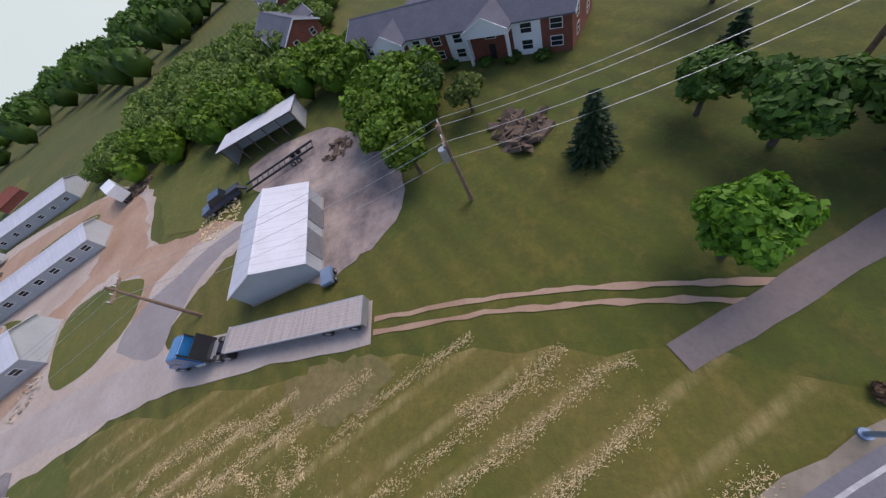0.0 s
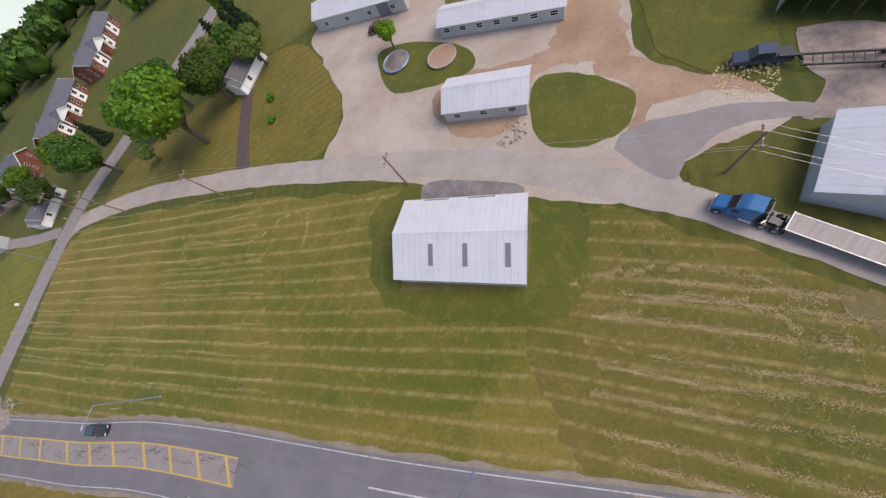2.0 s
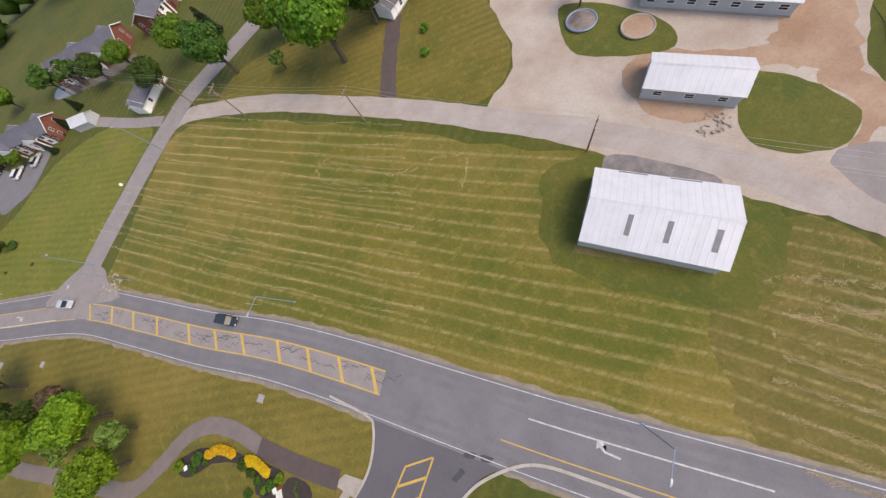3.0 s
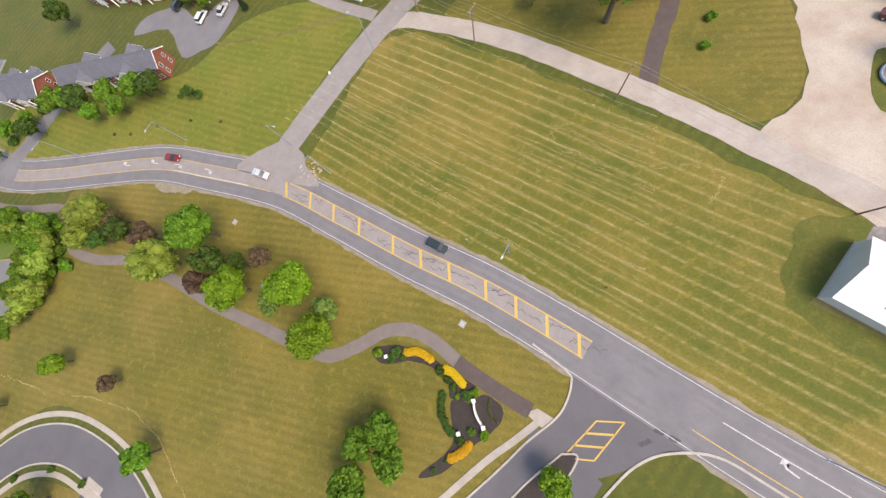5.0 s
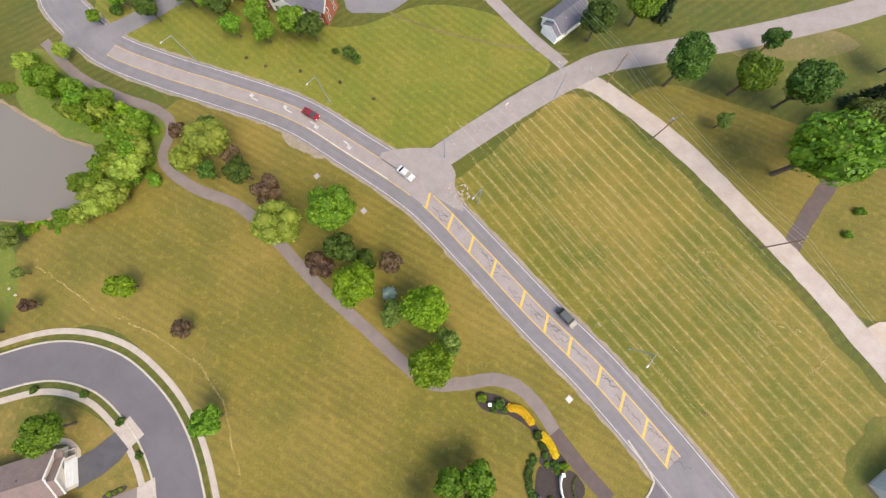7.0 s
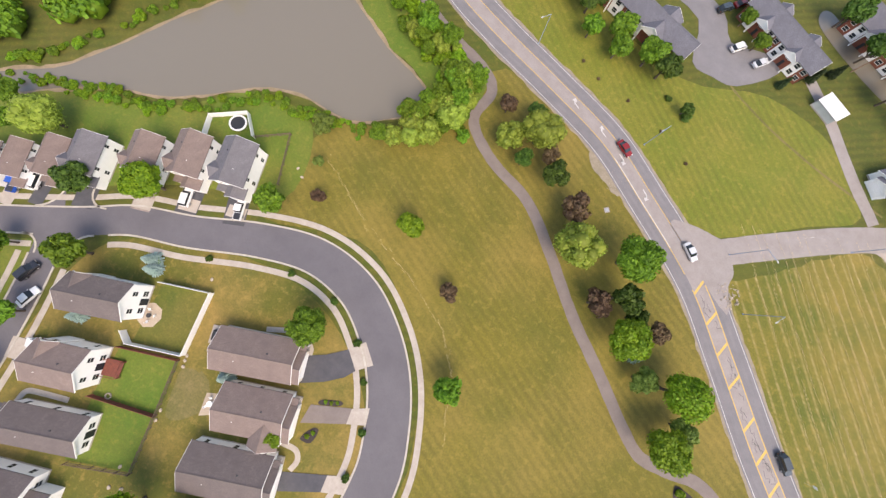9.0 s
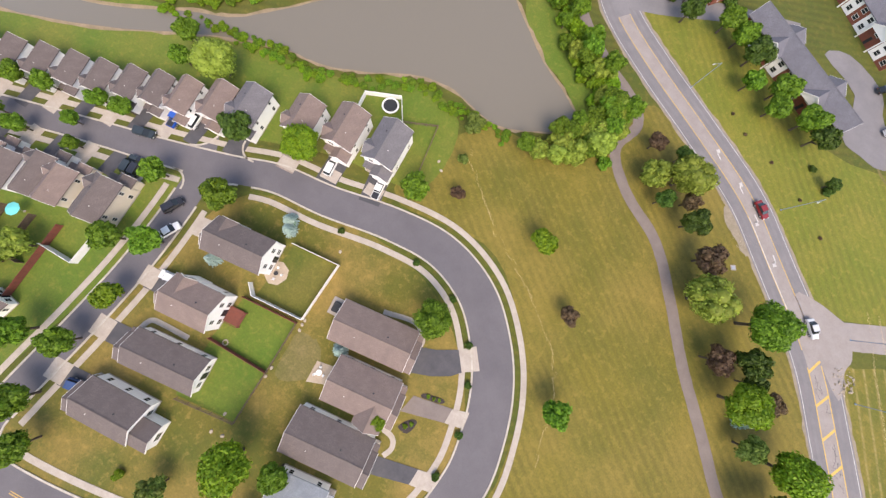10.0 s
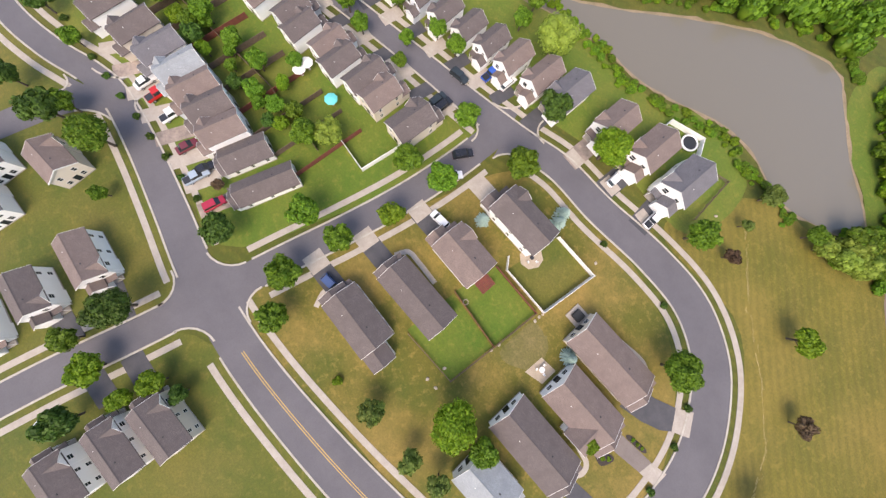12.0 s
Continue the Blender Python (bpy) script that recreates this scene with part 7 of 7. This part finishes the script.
# dark shrubs on the verge of the curved street
for x, y in ((-164.8, 33.1), (-153.3, 32.3), (-144.2, 27.1), (-138.9, 20.5), (-134.0, 11.8), (-132.5, 2.8), (-182.5, 27.3)):
    plant("shrub_dark", x, y, 0.95, 1.0, "shrubs on the street verge")
for i in range(12):
    plant("shrub_dark", -221.4 - 5.60 * i, -47.3 - 1.38 * i, 0.9, 1.0, "shrubs on the street verge")
rngy = np.random.default_rng(77)
for k in range(18):
    plant(("maple", "bright", "dark", "maple")[k % 4], -231.3 - 2.84 * k + rngy.uniform(-1.5, 1.5), -24.2 - 0.90 * k + rngy.uniform(-3, 2.2), rngy.uniform(1.2, 2.1), 0.9, "trees in the back yards")
where = "trees round the farm"
for kind, x, y, r, tall in (("maple", 1.6, 82.0, 6.9, 0.95), ("dark", 13.0, 84.5, 4.3, 1.0), ("olive", 25.0, 83.5, 3.6, 0.9), ("dark", -20.2, 106.2, 4.5, 1.05), ("maple", -4.8, 103.4, 3.9, 1.0), ("dark", 5.6, 99.6, 4.3, 1.0), ("thin", -9.8, 94.3, 1.8, 1.0), ("spruce", 23.6, 99.2, 3.2, 1.0), ("spruce", 27.7, 96.0, 3.1, 1.0), ("spruce", 30.9, 100.2, 3.1, 1.0),
                            ("dark", 23.3, 93.4, 3.0, 1), ("maple", 28.3, 91.1, 2.1, 1), ("dark", -38.2, 120.0, 3.8, 0.9), ("maple", -26.7, 124.6, 4.0, 1.0), ("spruce", -18.6, 127.0, 2.6, 1.0), ("dark", 4.8, 115.3, 2.3, 1), ("maple", 33.4, 109.2, 3.4, 1), ("dark", 19.2, 89.0, 2.7, 1)):
    plant(kind, x, y, r, tall, where)
plant("shrub", 18.6, 72.6, 1.2, 1, "shrubs by the farmhouse")
plant("shrub", 14.6, 67.0, 1.1, 1, "shrubs by the farmhouse")
plant("olive", 17.6, 93.0, 3.6, 1.0, "trees round the farm")
plant("bright", 39.9, 50.2, 2.0, 1.1, "trees round the farm")
where = "trees near the brick apartments"
for kind, x, y, r, tall in (("dark", 57.0, -31.2, 1.8, 0.9), ("olive", 54.6, -34.8, 1.6, 0.9), ("spruce", 45.4, -42.6, 1.7, 1.0), ("dark", 46.2, -49.0, 1.7, 0.85), ("dark", 42.4, -51.0, 2.1, 0.8), ("dark", 40.4, -54.6, 2.4, 0.8), ("maple", 36.4, -46.2, 1.9, 0.9), ("maple", 48.6, -29.6, 1.9, 0.9), ("maple", 51.6, -27.4, 2.0, 0.9), ("maple", 55.0, -25.4, 2.0, 0.9), ("spruce", 49.0, -51.4, 1.4, 1.0),
                            ("maple", 57.3, -54.4, 2.1, 1), ("dark", 44.6, -58.6, 2.6, 0.8), ("dark", 38.0, -62.5, 2.8, 0.8), ("dark", 44.2, -68.9, 3.2, 0.9)):
    plant(kind, x, y, r, tall, where)
for x, y in ((30.1, -48.4), (27.8, -48.9)):
    plant("shrub_purple", x, y, 0.5, 0.8, "small shrubs on the verge")
where = "trees on the slope by the apartments"
for k, (x, y, r) in enumerate(((-155.3, 129.3, 3.6), (-145.9, 133.8, 3.8), (-140.6, 132.4, 3.8), (-135.1, 130.3, 4.0), (-124.8, 126.4, 4.0), (-115.2, 123.4, 4.2), (-110.4, 121.9, 4.0), (-123.1, 121.4, 3.4), (-131.7, 123.5, 3.4), (-100.5, 115.6, 2.0))):
    plant("maple" if k % 3 else "dark", x, y, r * 0.78, 0.85, where)
for kind, x, y, r in (("shrub_dark", -99.1, 115.2, 1.5), ("shrub_dark", -105.0, 118.1, 1.0), ("maple", -90.3, 143.6, 2.0), ("maple", -95.8, 149.3, 2.0), ("spruce", -76.3, 142.1, 1.5), ("spruce", -72.8, 143.5, 1.5), ("spruce", -67.7, 148.1, 1.5), ("dark", -62.6, 155.7, 3.3), ("dark", -53.6, 146.0, 3.4), ("maple", -44.7, 142.5, 3.4), ("dark", -71.5, 163.6, 3.3), ("spruce", -79.6, 137.5, 1.3), ("maple", -89.0, 173.9, 3.3), ("dark", -141.2, 168.1, 3.3)):
    plant(kind, x, y, r, 0.9, where)
for x, y in ((-94.1, 103.6), (-103.1, 108.6), (-114.1, 112.1), (-129.2, 116.6), (-123.6, 113.9)):
    plant("shrub_purple", x, y, 0.55, 0.7, "small shrubs on the verge")
for k in range(8):
    s = k / 7
    plant("shrub_dark" if k % 2 else "maple", -171.8 + 23.87 * s, 128.6 + 14.66 * s + 2 * math.sin(9 * s), 1.7 + 0.5 * (k % 3), 0.8, "hedge along the apartment drive")
for u in (-16, -12, -8, -2, 4, 9, 13, 16):
    plant("shrub_dark", 67.6 + 0.345 * u - 3.40, -33.8 + 0.620 * u + 1.90, 0.9, 0.8, "shrubs along the apartment wall")
# lake shore thicket
rngs = np.random.default_rng(21)
SHORE = smooth_line([(-185.6, 111.0), (-176.6, 103.8), (-167.0, 98.1), (-158.6, 93.6), (-153.8, 88.0), (-155.2, 81.0), (-162.9, 74.6)], 6)
for k in range(165):
    p = SHORE[int(rngs.random() * (len(SHORE) - 1))]
    x, y = p.x + rngs.uniform(-2.5, 8), p.y + rngs.uniform(-1.5, 7)
    if abs(min((Vector((x, y, 0)) - q).length for q in WALK)) > 2.6:
        plant(("shrub_bright", "shrub", "willow", "maple", "shrub_bright")[k % 5], x, y, rngs.uniform(1.1, 2.6), 1.0, "thicket along the lake shore")
for kind, x, y, r in (("willow", -151.0, 83.3, 3.1), ("willow", -157.0, 74.7, 2.8), ("maple", -164.3, 71.2, 2.0), ("willow", -160.8, 72.2, 2.2), ("willow", -153.6, 77.4, 2.2)):
    plant(kind, x, y, r, 0.85, "thicket along the lake shore")
SHORE2 = smooth_line([(-169.2, 71.6), (-179.8, 70.2), (-193.6, 67.6), (-204.1, 59.8), (-214.1, 52.8), (-225.5, 50.3), (-239.7, 45.8), (-256.8, 40.9)], 6)
for k in range(150):
    p = SHORE2[int(rngs.random() * (len(SHORE2) - 1))]
    plant(("shrub", "shrub_bright")[k % 2], p.x + rngs.uniform(-1, 1), p.y + rngs.uniform(-3.4, 0.1), rngs.uniform(0.5, 1.3), 0.8, "low growth along the lake shore")


SHORE3 = smooth_line([(-190.0, 106.5), (-197.0, 107.5), (-207.0, 101.0), (-217.0, 90.0), (-225.5, 77.5), (-233.5, 63.5), (-242.0, 50.5), (-251.0, 42.8)], 6)
for k in range(80):
    p = SHORE3[int(rngs.random() * (len(SHORE3) - 1))]
    plant(("shrub_bright", "shrub", "shrub")[k % 3], p.x + rngs.uniform(-2.5, 0.3), p.y + rngs.uniform(0.2, 2.5), rngs.uniform(0.7, 1.6), 0.8, "low growth along the lake shore")

# ---- woods, straw and far country ----
def woods(name, spots, material, label, seed, leaf=0.55, n=150):
    """A wood as one mass of loose leaves over lumpy crowns; spots: (x, y, radius, height)."""
    r = np.random.default_rng(seed)
    cells, bm = [], bmesh.new()
    for x, y, rad, h in spots:
        g = ground_z(x, y)
        ls = [(np.array((x, y, g + h * 0.55)), rad * 0.8, h * 0.45 / (rad * 0.8))]
        for k in range(4):
            a = r.random() * math.tau
            ls.append((np.array((x + 0.5 * rad * math.cos(a), y + 0.5 * rad * math.sin(a), g + h * (0.55 + 0.25 * r.random()))), rad * 0.5, 0.9))
        made = bmesh.ops.create_icosphere(bm, subdivisions=1, radius=1.0)
        for v in made["verts"]:
            v.co = Vector((x + v.co.x * rad * 0.78, y + v.co.y * rad * 0.78, g + h * 0.44 + v.co.z * h * 0.44))
        cells.append(leaf_cells(r, ls, n, leaf * rad / 3.5))
    tagged(part(name, bm, material, smooth=True), "shaded inner foliage of " + label, "woods", "", "stuff")
    ob = quads(name, np.concatenate(cells), material, None, label, "stuff")
    tagged(ob, label, "woods", "", "stuff")


def scatter(seed, n, region, rad=(2.6, 4.4), h=(5, 9)):
    r = np.random.default_rng(seed)
    out = []
    while len(out) < n:
        x, y = region(r)
        out.append((x, y, r.uniform(*rad), r.uniform(*h)))
    return out


woods("woods_sumac", scatter(31, 210, lambda r: (75 + 36 * r.random(), -10 + 56 * r.random()), (1.8, 3.0), (3, 5)), LEAF_OLIVE, "dense young yellow-green woods behind the open shed", 31, 0.36, 220)
woods("woods_edge", scatter(32, 46, lambda r: (68 + 10 * r.random(), -22 + 50 * r.random()), (1.9, 3.0), (3.6, 6)), LEAF, "green woodland edge behind the farmyard", 32, 0.34, 320)
woods("woods_corner", scatter(33, 22, lambda r: (54 + 9 * r.random(), -31 + 8 * r.random()), (1.7, 2.5), (3.4, 5.2)), LEAF, "green trees bordering the old paving", 33, 0.3, 420)
woods("woods_north", scatter(34, 300, lambda r: (135 + 330 * r.random(), 60 + 420 * r.random() ** 1.3), (5, 8), (8, 14)), LEAF_DARK, "dark green woods beyond the farm", 34, 0.46, 105)
woods("woods_east", scatter(35, 200, lambda r: (170 + 340 * r.random(), -330 + 400 * r.random()), (5, 8), (8, 13)), LEAF, "green woods beyond the apartments", 35, 0.46, 105)
woods("woods_valley", scatter(41, 260, lambda r: (-120 + 420 * r.random(), 225 + 330 * r.random()), (6, 9), (9, 14)), LEAF_DARK, "dark green woods falling into the valley", 41, 0.46, 105)
woods("woods_hedgerow", [(20 + 3.2 * k, 178 - 1.6 * k, 3.0, 6) for k in range(26)], LEAF, "green hedgerow between fields", 36, 0.55, 110)
woods("woods_west", scatter(37, 160, lambda r: (-60 + 200 * r.random(), 215 + 200 * r.random()), (4.5, 7), (8, 13)), LEAF_DARK, "dark green woods beyond the meadow", 37, 0.48, 110)
woods("woods_lake", scatter(38, 210, lambda r: (lambda u, v: (-197 - 72 * u - 20 * v, 110 - 76 * u + 22 * v))(r.random(), r.random()), (2.2, 4.2), (3, 7)), LEAF, "green woods on the far lake shore", 38, 0.4, 230)
woods("woods_far_lake", scatter(39, 190, lambda r: (lambda u, v: (-205 - 120 * u - 90 * v, 140 - 110 * u + 120 * v))(r.random(), r.random()), (4.5, 7), (8, 13)), LEAF_DARK, "dark green woods beyond the lake", 39, 0.48, 110)
woods("woods_horizon", scatter(40, 420, lambda r: (lambda a, d: (d * math.cos(a), d * math.sin(a)))(-0.6 + 3.6 * r.random(), 520 + 1100 * r.random()), (14, 26), (11, 17)), LEAF_DARK, "distant dark woods along the horizon", 40, 0.6, 36)

# straw windrows lying on the mown fields
def windrows(name, lines, seed, label, width=0.5):
    r = np.random.default_rng(seed)
    cells = []
    for a, b in lines:
        a, b = np.array((*a, 0.0)), np.array((*b, 0.0))
        d = b - a
        L = np.linalg.norm(d)
        d /= L
        n = np.array((-d[1], d[0], 0))
        phase = r.random() * 10
        for s in np.arange(0, L, 0.016 if width < 0.4 else 0.0045):
            dens = 0.5 + 0.35 * math.sin(s * 0.22 + phase) * math.sin(s * 0.071 + 2 * phase) + 0.25 * math.sin(0.61 * s + phase) * math.sin(1.13 * s + 5 * phase)
            if r.random() > dens:
                continue
            bow = 0.45 * math.sin(s * 0.05 + phase) + 0.16 * math.sin(s * 0.31 + 4 * phase)
            p = a + d * s + n * (bow + (width * (0.6 + 0.5 * math.sin(0.7 * s + 3 * phase) ** 2)) * r.normal() * 0.55)
            p[2] = 0.05 + 0.06 * r.random()
            ang = r.normal() * 0.7
            u = (d * math.cos(ang) + n * math.sin(ang)) * (0.02 + 0.05 * r.random()) * (1.0 if width < 0.4 else 0.9)
            v = np.cross((0, 0, 1), u)
            v = v / np.linalg.norm(v) * (0.006 + 0.008 * r.random()) + np.array((0, 0, 0.012 * r.normal()))
            cells.append((p, u, v))
    ob = quads(name, cells, STRAW, None, label, "stuff")
    tagged(ob, label, "straw", "", "stuff")


def loose_straw(name, count, x0, x1, y0, y1, seed, label):
    """Short strands lying about in clumps and curls."""
    r = np.random.default_rng(seed)
    cells = []
    for k in range(count):
        x, y, turn = r.uniform(x0, x1), r.uniform(y0, y1), r.random() * math.tau
        for j in range(int(r.integers(3, 13))):
            turn += 0.12 * r.normal()
            x, y = x + 0.09 * math.cos(turn), y + 0.09 * math.sin(turn)
            u = np.array((math.cos(turn), math.sin(turn), 0)) * (0.014 + 0.026 * r.random())
            cells.append((np.array((x + 0.06 * r.normal(), y + 0.06 * r.normal(), 0.05 + 0.03 * r.random())), u, np.array((-u[1], u[0], 0)) * 0.3))
    tagged(quads(name, cells, STRAW, None, label, "stuff"), label, "straw", "", "stuff")


loose_straw("straw_scatter", 420, 15.3, 29.9, -26.6, -1.7, 61, "loose curls of dry straw on a mown field")
loose_straw("straw_scatter_south", 200, 5.5, 27.0, -38.4, -14.4, 62, "loose curls of dry straw on a mown field")
d, n = np.array((0.615, -0.788)), np.array((0.788, 0.615))
lines = []
for k in range(24):
    c = np.array((-55.3, 67.2)) + n * (1.5 + 2.61 * k)
    # each row runs between the side road and the barn
    lo, hi = -35 + 0.8 * k, 57 - 1.05 * k
    lines.append((c + d * lo, c + d * hi))
windrows("straw_rows", lines[:17], 51, "thin broken rows of dry straw on a mown field", 0.35)
trail = smooth_line([(-174.1, 62.1), (-165.9, 56.4), (-154.9, 50.2), (-144.9, 46.5), (-133.0, 40.4), (-126.3, 35.4), (-122.0, 28.5), (-117.7, 17.2)], 5)
windrows("trail_stones", [((p.x, p.y), (q.x, q.y)) for p, q in zip(trail, trail[1:])], 55, "thin broken line of pale dry stems across a lawn", 0.25)
windrows("straw_rows_east", [((17.2, -4.3), (33.8, -33.3)), ((14.4, -5.2), (33.1, -37.9)), ((12.8, -7.7), (31.1, -39.5)), ((10.0, -8.6), (29.8, -41.8)), ((8.3, -11.1), (27.9, -44.1)), ((6.6, -13.6), (25.5, -45.6)), ((4.8, -16.1), (22.0, -44.2)), ((23.6, -6.0), (31.8, -20.8)), ((20.9, -5.2), (33.0, -26.3)), ((30.1, -31.9), (32.3, -40.9))], 52, "thick rows of pale dry straw on a brownish field", 0.42)
cur = smooth_line([(18.7, -0.8), (23.5, -4.3), (27.5, -9.4), (29.7, -16.0), (29.3, -20.8), (26.8, -21.7), (27.2, -16.0), (23.1, -9.4), (16.2, -4.3)], 6)
windrows("straw_curves", [((p.x, p.y), (q.x, q.y)) for p, q in zip(cur, cur[1:])], 53, "curved swaths of dry straw", 0.5)
cur = smooth_line([(-0.6, 36.7), (4.0, 40.8), (0.9, 46.1), (-4.9, 47.4), (-11.2, 54.5), (-15.7, 63.6), (-19.3, 59.8), (-12.9, 50.7), (-5.6, 41.8)], 6)
windrows("straw_curves_west", [((p.x, p.y), (q.x, q.y)) for p, q in zip(cur, cur[1:])], 54, "curved swaths of dry straw", 0.38)
